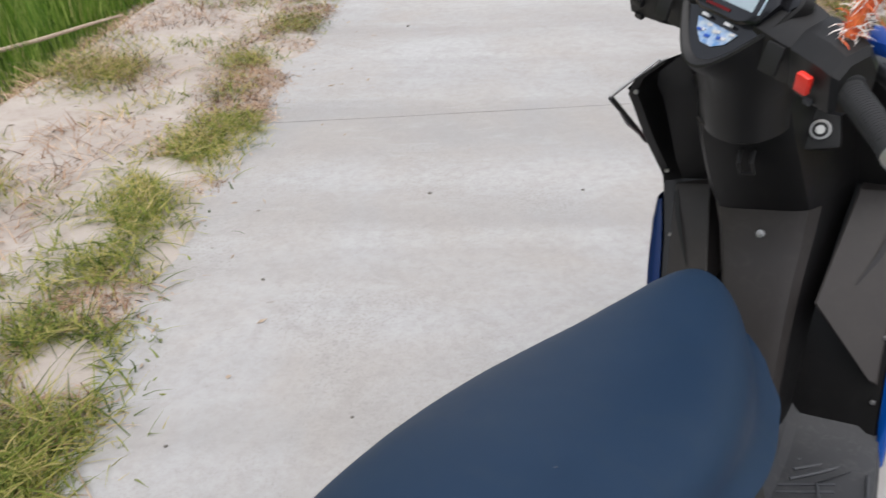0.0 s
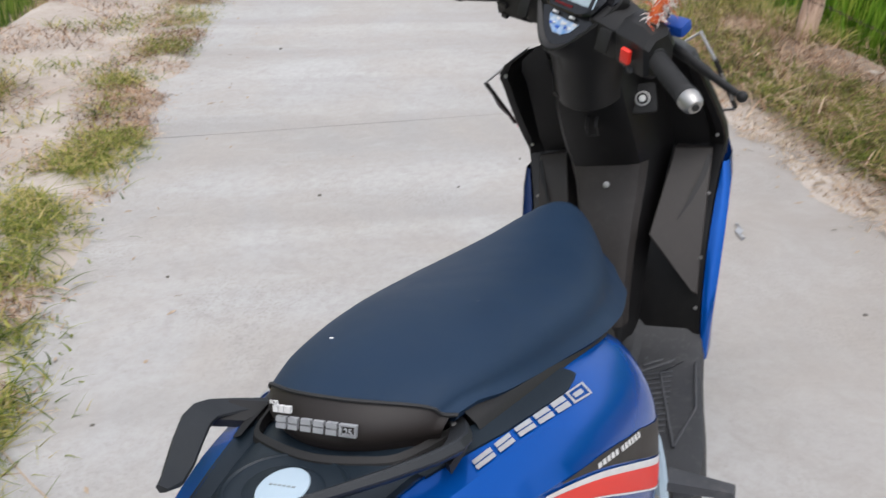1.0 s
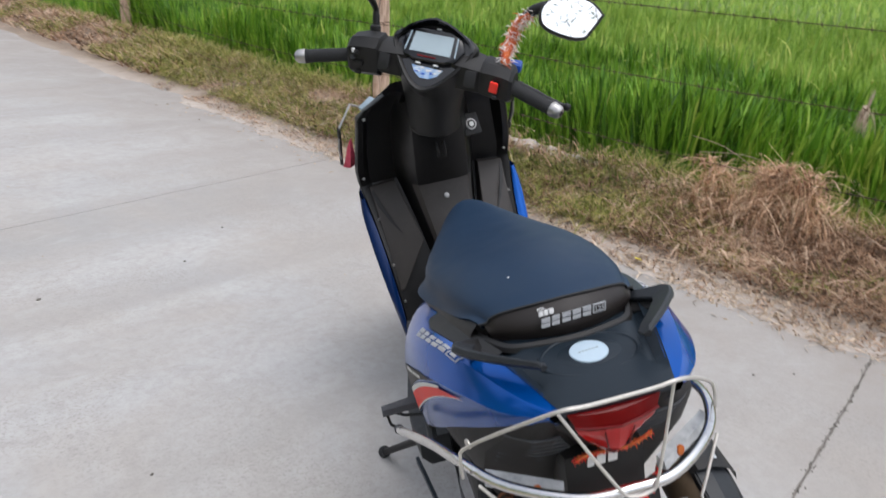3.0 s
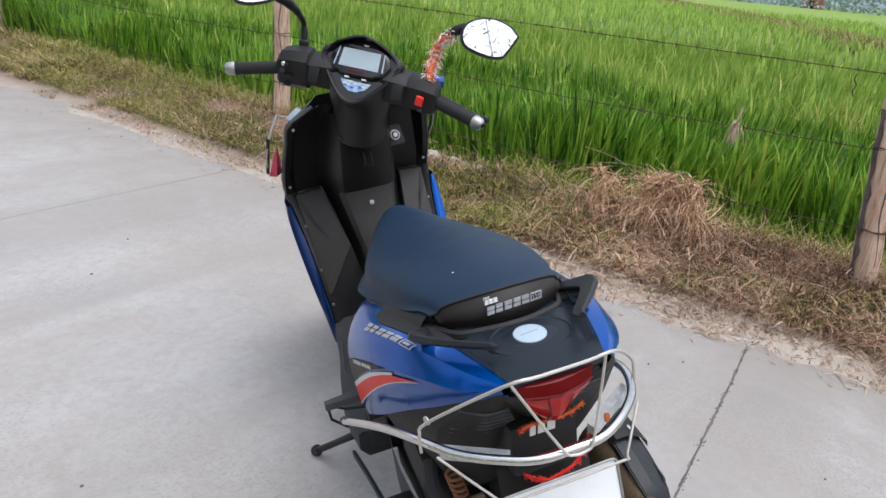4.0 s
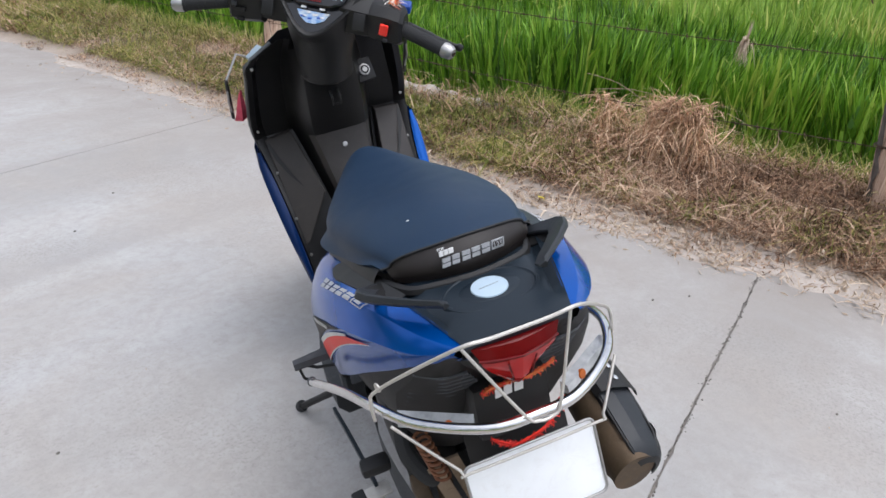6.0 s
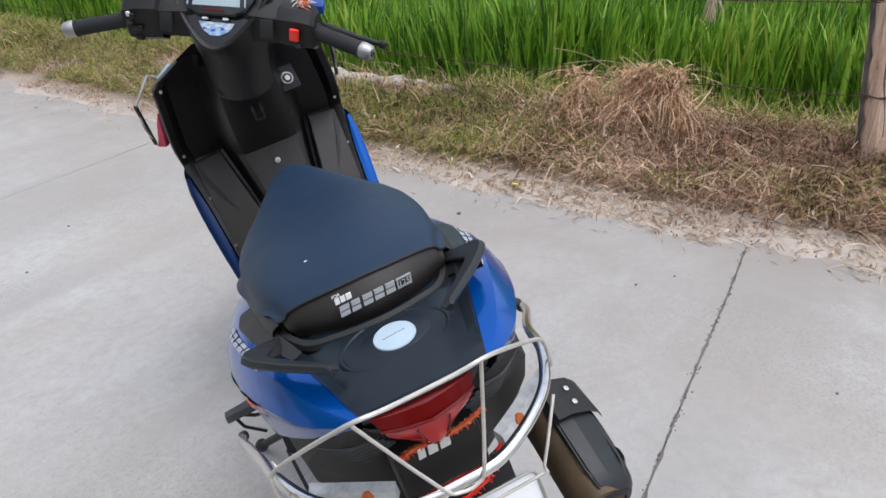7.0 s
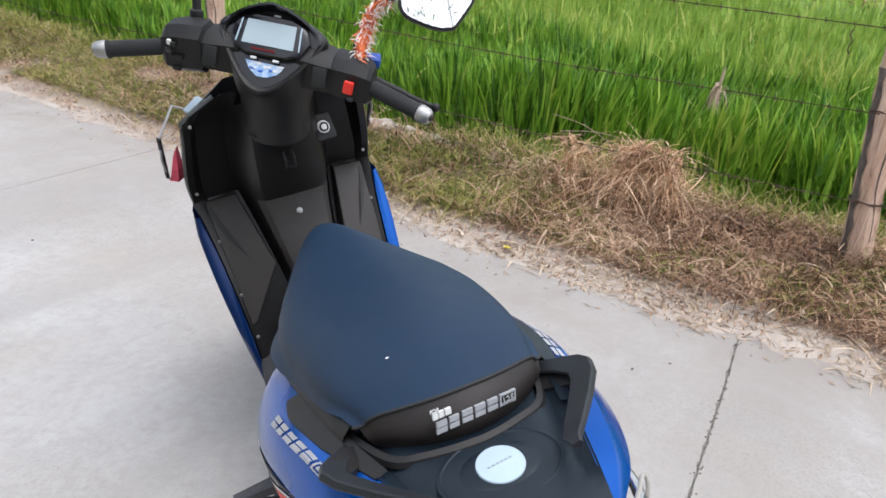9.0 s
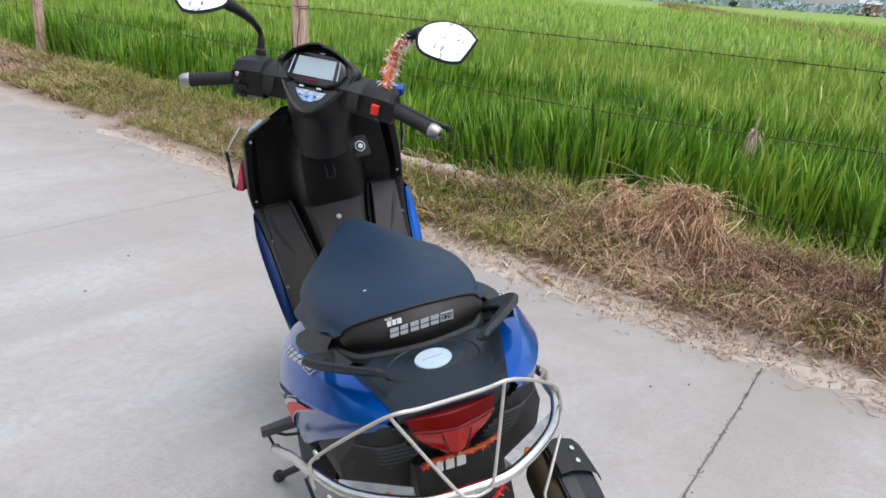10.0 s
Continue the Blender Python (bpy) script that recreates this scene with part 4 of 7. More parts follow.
for s in (1, -1):
    rows = []
    for z, xo, yo, xi, yi in ((0.808, 0.098, -0.320, 0.066, -0.312), (0.778, 0.130, -0.278, 0.056, -0.292), (0.74, 0.142, -0.258, 0.050, -0.278), (0.69, 0.163, -0.212, 0.030, -0.252), (0.62, 0.166, -0.175, 0.030, -0.215), (0.56, 0.158, -0.14, 0.030, -0.18), (0.50, 0.138, -0.11, 0.030, -0.15), (0.45, 0.125, -0.08, 0.030, -0.11)):
        rows.append([V(s * (xi + (xo - xi) * t), yi + (yo - yi) * t - 0.02 * math.sin(t * math.pi), z) for t in np.linspace(0, 1, 7)] + [V(s * (xo + 0.012), yo + 0.06, z + 0.004), V(s * (xo + 0.028), yo + 0.16, z - 0.02), V(s * (xo + 0.03), yo + 0.26, z - 0.07), V(s * (xo + 0.022), yo + 0.38, z - 0.13)])
    cover = part("lower_cover", loft(rows, False, False), "cover_plastic", scooter, "dusty black lower rear cover with louvres", 40)
    for k in range(9):
        z = 0.748 - 0.014 * k
        f = k * 0.006
        part("louvre", tube([V(s * (0.068 - f), -0.294 + 0.009 * k, z), V(s * (0.105 - f * 0.4), -0.290 + 0.009 * k, z + 0.001), V(s * (0.138 + 0.002 * k), -0.262 + 0.009 * k, z + 0.003)], 0.0030, 6), "dusty", cover)
    # indicator
    ind = part("indicator", loft([[V(s * (0.070 + 0.100 * t), -0.286 + 0.056 * t, 0.640 + 0.010 * t + dz) + V(s * dy * 0.4, -dy, 0) for dy, dz in ((0, 0.024), (0.014, 0.021), (0.017, 0.007), (0, 0.003))] for t in np.linspace(0, 1, 6)], True, True), "clear_lens", scooter, "scratched clear indicator lens", 30)
    part("bulb", disc(0.0080, 0.006, (s * 0.1085, -0.2825, 0.658), (78, 0, s * 30), 0.002, 14), "amber", ind, "amber bulb")
part("lamp_housing", box((0.125, 0.11, 0.105), (-0.004, -0.225, 0.643), 0.016), "plastic", scooter, "black housing under the tail lamp")
print_blocks([(-0.024, 0.0, 0.010, 0.020, 0.002), (-0.010, 0.0, 0.013, 0.020, 0.002), (0.007, 0.0, 0.014, 0.020, 0.002)], 0.002, "white", scooter, pose(-0.008, -0.2825, 0.673))
fender = part("rear_mudguard", loft([[V(x, -0.30 + 0.05 * (1 - f) - 0.02 * (1 - (x / 0.085) ** 2), 0.60 - 0.22 * f) for x in np.linspace(-0.085, 0.085, 9)] for f in np.linspace(0, 1, 6)], False, False), "plastic", scooter, "black rear mudguard", 40)
plate_at = pose(-0.008, -0.345, 0.553, -14, 0, 0)
corners = [(sx * 0.092 + 0.010 * (math.cos(a) - sx * 0) , sz * 0.052 + 0.010 * math.sin(a)) for sx, sz, a0 in ((1, 1, 0), (-1, 1, 90), (-1, -1, 180), (1, -1, 270)) for a in (radians(a0), radians(a0 + 30), radians(a0 + 60), radians(a0 + 90))]
number_plate = part("number_plate", plate(corners, 0.003, 0.0008), "plate", scooter, "blank white number plate in a thin frame", 35, plate_at)
part("plate_frame", tube([V(x * 1.02, -0.001, z * 1.03) for x, z in corners], 0.0022, 8, closed=True), "alloy", number_plate, "thin grey frame", 35, plate_at)

# rear crash bar
bar = [V(-0.272, 0.128, 0.490), V(-0.264, 0.06, 0.534), V(-0.236, -0.10, 0.618), V(-0.203, -0.225, 0.672), V(-0.155, -0.315, 0.690), V(-0.07, -0.380, 0.698), V(0.0, -0.390, 0.700)]
full = bar + [V(-p.x, p.y, p.z) for p in bar[-2:1:-1]] + [V(0.282, 0.05, 0.532), V(0.304, 0.157, 0.472)]
guard = part("rear_crash_bar", tube([V(p.x * (0.955 if p.y < 0 else 1) - 0.008, p.y + 0.008, p.z + 0.014) for p in full], 0.0078, 14, smooth_steps=7), "steel", scooter, "polished steel rear crash bar, scuffed")
rod = [V(-0.198, -0.252, 0.688), V(-0.197, -0.254, 0.722), V(-0.183, -0.262, 0.748), V(-0.090, -0.366, 0.848), V(-0.04, -0.374, 0.852)]
rodf = rod + [V(-p.x, p.y, p.z) for p in rod[::-1]]
part("thin_rod", tube([V(p.x * (1.0 if p.x < 0 else 0.955), p.y, p.z) - V(0.008, 0, 0) for p in rodf], 0.0027, 10, smooth_steps=4), "rod", guard, "thin dull steel rod")
part("thin_rod", tube([V(-0.088, -0.367, 0.845), V(-0.030, -0.389, 0.730), V(-0.012, -0.393, 0.712), V(0.012, -0.393, 0.712), V(0.026, -0.389, 0.730), V(0.064, -0.364, 0.845)], 0.0023, 10, smooth_steps=3), "rod", guard, "thin dull steel rod")
part("thin_rod", tube([V(-0.190, -0.285, 0.697), V(-0.120, -0.350, 0.635), V(-0.106, -0.353, 0.626), V(0.090, -0.353, 0.626), V(0.104, -0.350, 0.635), V(0.156, -0.302, 0.688)], 0.0023, 10, smooth_steps=3), "rod", guard, "thin dull steel rod")
for s, plug in ((1, V(0.296, 0.166, 0.486)), (-1, V(-0.280, 0.138, 0.504))):
    if s < 0:
        part("lug", disc(0.0075, 0.003, (-0.191, -0.260, 0.750), (0, 90, 20), 0.001, 16), "rod", guard)
    part("bar_plug", disc(0.0095, 0.010, tuple(plug), (90, 0, 0), 0.002, 16), "dusty", guard, "pale plastic plug")

part("bar_sleeve", tube([V(0.283, 0.105, 0.518), V(0.296, 0.165, 0.487)], 0.0096, 12), "plastic", guard, "black sleeve on the bar end")
# red garland draped round the lamp housing
def garland(name, pts, n, length, parent, mats, rad=0.004, label="", flat=False):
    line = spline(pts, 8)
    if flat:
        base = part(name, loft([[p + V(0, 0.001, 0.003), p + V(0, -0.002, 0.0025), p + V(0, -0.002, -0.002), p + V(0, 0.001, -0.003)] for p in line], True, True), mats[0], parent, label)
    else:
        base = part(name, tube(line, rad, 6), mats[0], parent, label)
    for mi, m in enumerate(mats):
        bm = bmesh.new()
        for k in range(n):
            p = line[random.randrange(len(line))] + V(*(random.uniform(-rad, rad) for _ in range(3)))
            d = V(random.gauss(0, 1), random.gauss(0, 1), random.gauss(0, 1)).normalized()
            l = length * random.uniform(0.4, 1.0)
            side = d.orthogonal().normalized() * 0.0009
            a, b, c = p, p + d * l * 0.6 + V(0, 0, -0.1 * l), p + d * l + V(0, 0, -0.35 * l)
            vs = [bm.verts.new(q) for q in (a - side, a + side, b + side, b - side, c)]
            bm.faces.new((vs[0], vs[1], vs[2], vs[3]))
            bm.faces.new((vs[3], vs[2], vs[4]))
        tagged(part("tinsel", bm, m, base, smooth=0), kind="stuff")
    return base


garland("garland", [V(-0.050, -0.285, 0.692), V(-0.036, -0.288, 0.700), V(-0.01, -0.291, 0.702), V(0.03, -0.291, 0.701), V(0.066, -0.281, 0.702)], 130, 0.007, scooter, ("tinsel", "red"), 0.003, "frayed red ribbon under the tail lamp", True)
garland("garland", [V(-0.050, -0.290, 0.606), V(-0.03, -0.302, 0.598), V(-0.01, -0.305, 0.594), V(0.04, -0.300, 0.606), V(0.075, -0.28, 0.632)], 110, 0.010, scooter, ("red", "red"), 0.003, "frayed red ribbon above the plate", True)

# ---- rear wheel, engine, silencer ----
def wheel(y, r, name, w=0.052):
    tyre_rows = []
    for k in range(40):
        a = 2 * math.pi * k / 40
        d = V(0, math.cos(a), math.sin(a))
        ring = [(-w * 0.55, r - 0.075), (-w, r - 0.045), (-w * 0.85, r - 0.014), (-w * 0.4, r - 0.002), (0, r), (w * 0.4, r - 0.002), (w * 0.85, r - 0.014), (w, r - 0.045), (w * 0.55, r - 0.075)]
        tyre_rows.append([V(x, y, r + 0.0) + d * rr for x, rr in ring])
    tyre_rows.append(tyre_rows[0])
    bm = loft(tyre_rows, True, False)
    bm.transform(pose(0, 0, 0.0))
    wh = part(name, bm, "rubber", scooter, "dusty black tyre", 40)
    part("rim", disc(r - 0.07, 0.05, (0, y, r), (0, 90, 0), 0.01, 32), "plastic", wh, "black alloy rim")
    part("hub", disc(0.05, 0.09, (0, y, r), (0, 90, 0), 0.008, 20), "alloy", wh)
    return wh


wheel(-0.055, 0.235, "rear_wheel")
wheel(1.215, 0.235, "front_wheel")
engine = part("engine", box((0.16, 0.42, 0.17), (-0.07, 0.14, 0.27), 0.035, (-6, 0, 0)), "dusty", scooter, "dusty dark engine and drive casing")
part("drive_cover", loft([[V(-0.155 - 0.03 * math.sin(t * math.pi), 0.36 - 0.50 * t, 0.30 - 0.03 * t + h * (0.075 - 0.012 * t)) for h in (-1, -0.6, 0, 0.6, 1)] for t in np.linspace(0, 1, 9)], False, False), "dusty", engine, "dusty black drive cover")
part("air_box", box((0.11, 0.20, 0.12), (-0.115, 0.02, 0.44), 0.025, (8, 0, 0)), "plastic", engine, "black air cleaner box")
part("rubber_hose", tube([V(-0.15, -0.06, 0.50), V(-0.16, -0.10, 0.46), V(-0.13, -0.13, 0.41), V(-0.10, -0.05, 0.38)], 0.016, 10, smooth_steps=5), "rubber", engine)
part("kick_lever", loft([[V(-0.222 - 0.033 * t + dx, 0.09 + 0.265 * t, 0.222 + 0.016 * t + 0.010 * math.sin(math.pi * t) + dz) for dx, dz in ((-0.004, -0.010), (0.004, -0.010), (0.004, 0.010), (-0.004, 0.010))] for t in np.linspace(0, 1, 7)], True, True), "tail_plastic", engine, "black flat kick-start lever")
part("pedal_boss", box((0.06, 0.035, 0.028), (-0.215, 0.01, 0.355), 0.010, (10, 0, 0)), "plastic", engine, "black pedal boss")
part("shock_absorber", tube([V(-0.10, -0.06, 0.24), V(-0.105, -0.03, 0.55)], 0.022, 12), "brown", engine, "rusty brown rear spring")
coil = [V(-0.136, -0.150, 0.535).lerp(V(-0.114, -0.150, 0.425), k / 72) + V(0.013 * math.cos(k * 0.7), 0.013 * math.sin(k * 0.7), 0) for k in range(73)]
part("suspension_spring", tube(coil, 0.0032, 6), "spring", engine, "rusty orange coil spring")
for dx, dy in ((0.0, 0.0), (0.036, 0.010)):
    part("mounting_plate", loft([[V(-0.124 + dx + 0.035 * t + u * 0.013, -0.138 + dy + 0.01 * t + w_, 0.44 - 0.15 * t) for u, w_ in ((-1, 0.003), (1, 0.003), (1, -0.003), (-1, -0.003))] for t in np.linspace(0, 1, 5)], True, True), "tan", engine, "rusty tan mounting plate")
part("pedal_pad", box((0.030, 0.062, 0.022), (-0.262, 0.070, 0.205), 0.006, (6, 0, 8)), "rubber", engine, "black rubber pedal pad")
part("pedal_plate", box((0.055, 0.040, 0.006), (-0.222, 0.078, 0.214), 0.002, (0, 0, 8)), "rod", engine, "pale steel pedal plate")
part("mounting_bracket", box((0.03, 0.10, 0.05), (-0.15, -0.10, 0.33), 0.008, (20, 0, 0)), "brown", engine, "rusty brown bracket")
def pipe(t):
    """The silencer's middle line, from the engine back and down."""
    return V(0.243 - 0.006 * t, 0.10 - 0.335 * t, 0.455 - 0.114 * t)


rings = []
for t in np.linspace(0.44, 1, 13):
    r = (0.040 + 0.010 * min(1, t * 2.0)) * (1 if t < 0.95 else 0.88)
    rings.append([pipe(t) + V(math.cos(a) * r * 0.92 - 0.022, -math.sin(a) * r * 0.35, math.sin(a) * r * 1.18) for a in np.linspace(0, 2 * math.pi, 25)[:-1]])
muffler = part("silencer", loft(rings, True, True), "brown", scooter, "black and rust-stained exhaust silencer", 40)
SHELL = ((-0.034, 0.058), (-0.026, 0.066), (0.0, 0.064), (0.032, 0.047), (0.044, 0.034), (0.052, 0.010), (0.050, -0.020), (0.043, -0.045), (0.034, -0.058))
rings = []
for t, k in [(t, 0.90 + 0.10 * math.sin(math.pi * min(1.0, (t - 0.40) / 0.5))) for t in np.linspace(0.42, 0.90, 9)] + [(0.94, 0.86), (0.975, 0.76), (1.0, 0.62)]:
    rings.append([pipe(t) + V(x * k, -z * 0.30 * k, z * k) for x, z in SHELL])
part("heat_shield", loft(rings, False, False), "rail_plastic", muffler, "matt blue-black heat shield with folded edges", 22)
part("end_plate", loft([[pipe(1.0) + V(x * 0.62, -z * 0.19, z * 0.62) for x, z in SHELL], [pipe(1.01) + V(x * 0.40, -z * 0.12, z * 0.40) for x, z in SHELL]], False, False), "plastic", muffler, "black end of the shield", 30)
for x, z in ((-0.030, 0.0635), (0.035, 0.0405)):
    part("shield_bead", tube([pipe(t) + V(x, -z * 0.30, z) for t in np.linspace(0.46, 0.88, 8)] + [pipe(0.97) + V(x * 0.78, -z * 0.24, z * 0.78)], 0.0028, 6), "plastic", muffler)
flap = []
for t in np.linspace(0, 1, 6):
    flap.append([pipe(0.42 + 0.22 * t) + V(x, -z * 0.30, z + 0.006 + 0.004 * t) for x, z in ((-0.036, 0.050 + 0.006 * t), (-0.024, 0.066), (0.0, 0.066), (0.032, 0.048), (0.050 + 0.006 * t, 0.022), (0.054 + 0.008 * t, 0.004 - 0.006 * t))])
part("upper_flap", loft(flap, False, False), "plastic", muffler, "black upper shield flap", 24)
part("end_trim", loft([[pipe(0.80 + 0.10 * t) + V(0.047 + 0.006 * math.sin(math.pi * t), 0.0, 0.018 - 0.030 * u) for u in (0, 0.5, 1)] for t in (0, 0.3, 0.7, 1)], False, False), "alloy", muffler, "bright trim tab")
for t in (0.50, 0.58):
    part("bolt", disc(0.0055, 0.006, tuple(pipe(t) + V(0.018, -0.016, 0.066)), (18, 32, 0), 0.001, 10), "steel", muffler)

# passenger footrests, side stand, main stand
for s, fy, fz in ((1, 0.300, 0.408), (-1, 0.230, 0.490)):
    rest = part("footrest", loft([[V(s * (0.205 + 0.102 * t) + (0.012 if s > 0 else 0), fy - 0.006 * t + dy * (0.85 if s < 0 else 1.0) * (1 - 0.45 * t), fz + dz * (1 - 0.1 * t)) for dy, dz in ((-0.024, 0.0), (-0.018, 0.013), (0.018, 0.013), (0.024, 0.0), (0.0, -0.012))] for t in np.linspace(0, 1, 6)], True, True), "dusty", scooter, "folding passenger footrest", 40)
    part("hinge", box((0.04, 0.05, 0.05), (s * 0.200, fy - 0.005, fz - 0.03), 0.008), "plastic", rest)
    part("footrest_bolt", disc(0.006, 0.008, (s * 0.205, fy - 0.028, fz - 0.012), (90, 0, 0), 0.0015, 10), "alloy", rest)
    if s < 0:
        part("bracket", tube([V(-0.215, fy - 0.02, fz - 0.02), V(-0.262, fy + 0.01, fz - 0.03), V(-0.300, fy + 0.02, fz - 0.012), V(-0.296, fy + 0.05, fz - 0.075), V(-0.262, fy + 0.05, fz - 0.11)], 0.0035, 8), "plastic", rest, "black wire guard")
part("side_stand", tube([V(-0.10, 0.38, 0.25), V(-0.21, 0.43, 0.235), V(-0.29, 0.52, 0.160), V(-0.334, 0.580, 0.108)], (0.012, 0.011, 0.010, 0.010), 10, smooth_steps=3), "plastic", scooter, "black side stand touching the road")
part("stand_foot", disc(0.017, 0.016, (-0.337, 0.584, 0.106), (30, 40, 0), 0.005, 16), "rubber", scooter, "worn black foot of the side stand")
part("main_stand", tube([V(-0.11, 0.20, 0.20), V(-0.12, 0.02, 0.15), V(-0.10, 0.0, 0.145), V(0.09, 0.0, 0.145), V(0.10, 0.20, 0.20)], 0.012, 10), "plastic", scooter, "folded black main stand")

# ---- floorboard and front of the body ----
rows = []
for y, xo in ((0.28, 0.245), (0.36, 0.252), (0.44, 0.250), (0.54, 0.234), (0.62, 0.218), (0.70, 0.204), (0.775, 0.196), (0.80, 0.192)):
    z = 0.352 + (0.05 * max(0, (y - 0.74) / 0.06))
    rows.append([V(-xo + 0.02, y, z - 0.075), V(-xo, y, z - 0.05), V(-xo + 0.003, y, z - 0.006), V(-xo + 0.012, y, z), V(-0.07, y, z), V(-0.055, y, z + 0.012), V(0.055, y, z + 0.012), V(0.07, y, z), V(xo - 0.012, y, z), V(xo - 0.003, y, z - 0.006), V(xo, y, z - 0.05), V(xo - 0.02, y, z - 0.075)])
floorboard = part("floorboard", loft(rows, True, True), "mat_rubber", scooter, "dusty grey-black footboard with ribbed mats", 35)
for s in (1, -1):
    for k in range(18):
        y = 0.36 + 0.0175 * k
        w = 0.085 * min(1.0, 0.5 + k * 0.09)
        part("rib", box((w, 0.005, 0.004), (s * (0.112 - 0.002 * k + w / 2 - 0.01), y, 0.353), 0.0012, (0, 0, s * 24)), "dusty", floorboard)
    part("rib", tube([V(s * 0.195, 0.44, 0.355), V(s * 0.125, 0.665, 0.355), V(s * 0.185, 0.735, 0.355), V(s * 0.215, 0.56, 0.355), V(s * 0.195, 0.44, 0.355)], 0.0028, 6), "dusty", floorboard)
    for k in range(4):
        part("rib", tube([V(s * 0.085, 0.66 + 0.025 * k, 0.354), V(s * 0.12, 0.69 + 0.022 * k, 0.354), V(s * 0.185, 0.752 + 0.012 * k, 0.356)], 0.0035, 6), "dusty", floorboard)
# black box under the seat nose
rows = []
for z, w, y in ((0.35, 0.172, 0.37), (0.45, 0.168, 0.375), (0.55, 0.158, 0.385), (0.64, 0.140, 0.40), (0.70, 0.115, 0.41)):
    rows.append([V(-w, y - 0.12, z), V(-w * 0.96, y - 0.03, z), V(-w * 0.6, y, z), V(w * 0.6, y, z), V(w * 0.96, y - 0.03, z), V(w, y - 0.12, z)])
part("underseat_cover", loft(rows, False, False), "plastic", scooter, "dark grey cover under the seat nose", 40)
for s in (1, -1):
    part("edge_trim", tube([V(s * 0.196, 0.268, 0.575), V(s * 0.206, 0.285, 0.50), V(s * 0.210, 0.285, 0.43), V(s * 0.212, 0.270, 0.36)], 0.011, 8, smooth_steps=4), "silver" if s > 0 else "dusty", scooter, "grey edge trim")

# inner leg shield: leans back above and below its knee
RIM = [  # z, half width, y at the rim, y of the side panels, pillar half width, y of the pillar
    (0.385, 0.186, 0.778, 0.785, 0.050, 0.715), (0.46, 0.190, 0.805, 0.812, 0.058, 0.735), (0.536, 0.196, 0.845, 0.852, 0.068, 0.762), (0.60, 0.203, 0.885, 0.893, 0.078, 0.790), (0.652, 0.210, 0.925, 0.935, 0.088, 0.816), (0.71, 0.220, 0.962, 0.975, 0.100, 0.848),
    (0.745, 0.225, 0.985, 0.998, 0.108, 0.858), (0.78, 0.228, 0.972, 0.985, 0.112, 0.842), (0.84, 0.222, 0.925, 0.962, 0.110, 0.818), (0.90, 0.212, 0.878, 0.93, 0.106, 0.798), (0.95, 0.203, 0.842, 0.90, 0.100, 0.790), (0.99, 0.192, 0.815, 0.86, 0.092, 0.785), (1.03, 0.120, 0.800, 0.82, 0.080, 0.785)]
rows = []
for z in list(np.linspace(0.385, 0.745, 12)) + list(np.linspace(0.76, 1.03, 10)):
    w, yr, ys_, pw, yp = table(RIM, z)
    half = [(0.0, yp), (pw * 0.45, yp), (pw * 0.66, yp + 0.006), (pw * 0.80, yp + 0.030), (pw * 0.95, ys_ - 0.030), (pw * 1.08, ys_), (w * 0.86, ys_), (w * 0.93, yr + 0.002), (w, yr), (w + 0.004, yr + 0.006), (w + 0.002, yr + 0.035)]
    rows.append([V(-x, y, z) for x, y in half[::-1]] + [V(x, y, z) for x, y in half[1:]])
shield = part("inner_leg_shield", loft(rows, False, False), "shield_plastic", scooter, "matt black inner leg shield with central pillar", 28)
# overlay below the knee, its colour lightened for the light it catches facing up
rows = []
for z in np.linspace(0.42, 0.752, 9):
    w, yr, ys_, pw, yp = table(RIM, z)
    rows.append([V(u * pw, yp + dy - 0.0022, z) for u, dy in ((-0.80, 0.029), (-0.66, 0.006), (-0.45, 0), (0, 0), (0.45, 0), (0.66, 0.006), (0.80, 0.029))])
part("pillar_face", loft(rows, False, False), "pillar", shield, "dusty dark brown pillar face, painted lighter where it faces up", 30)
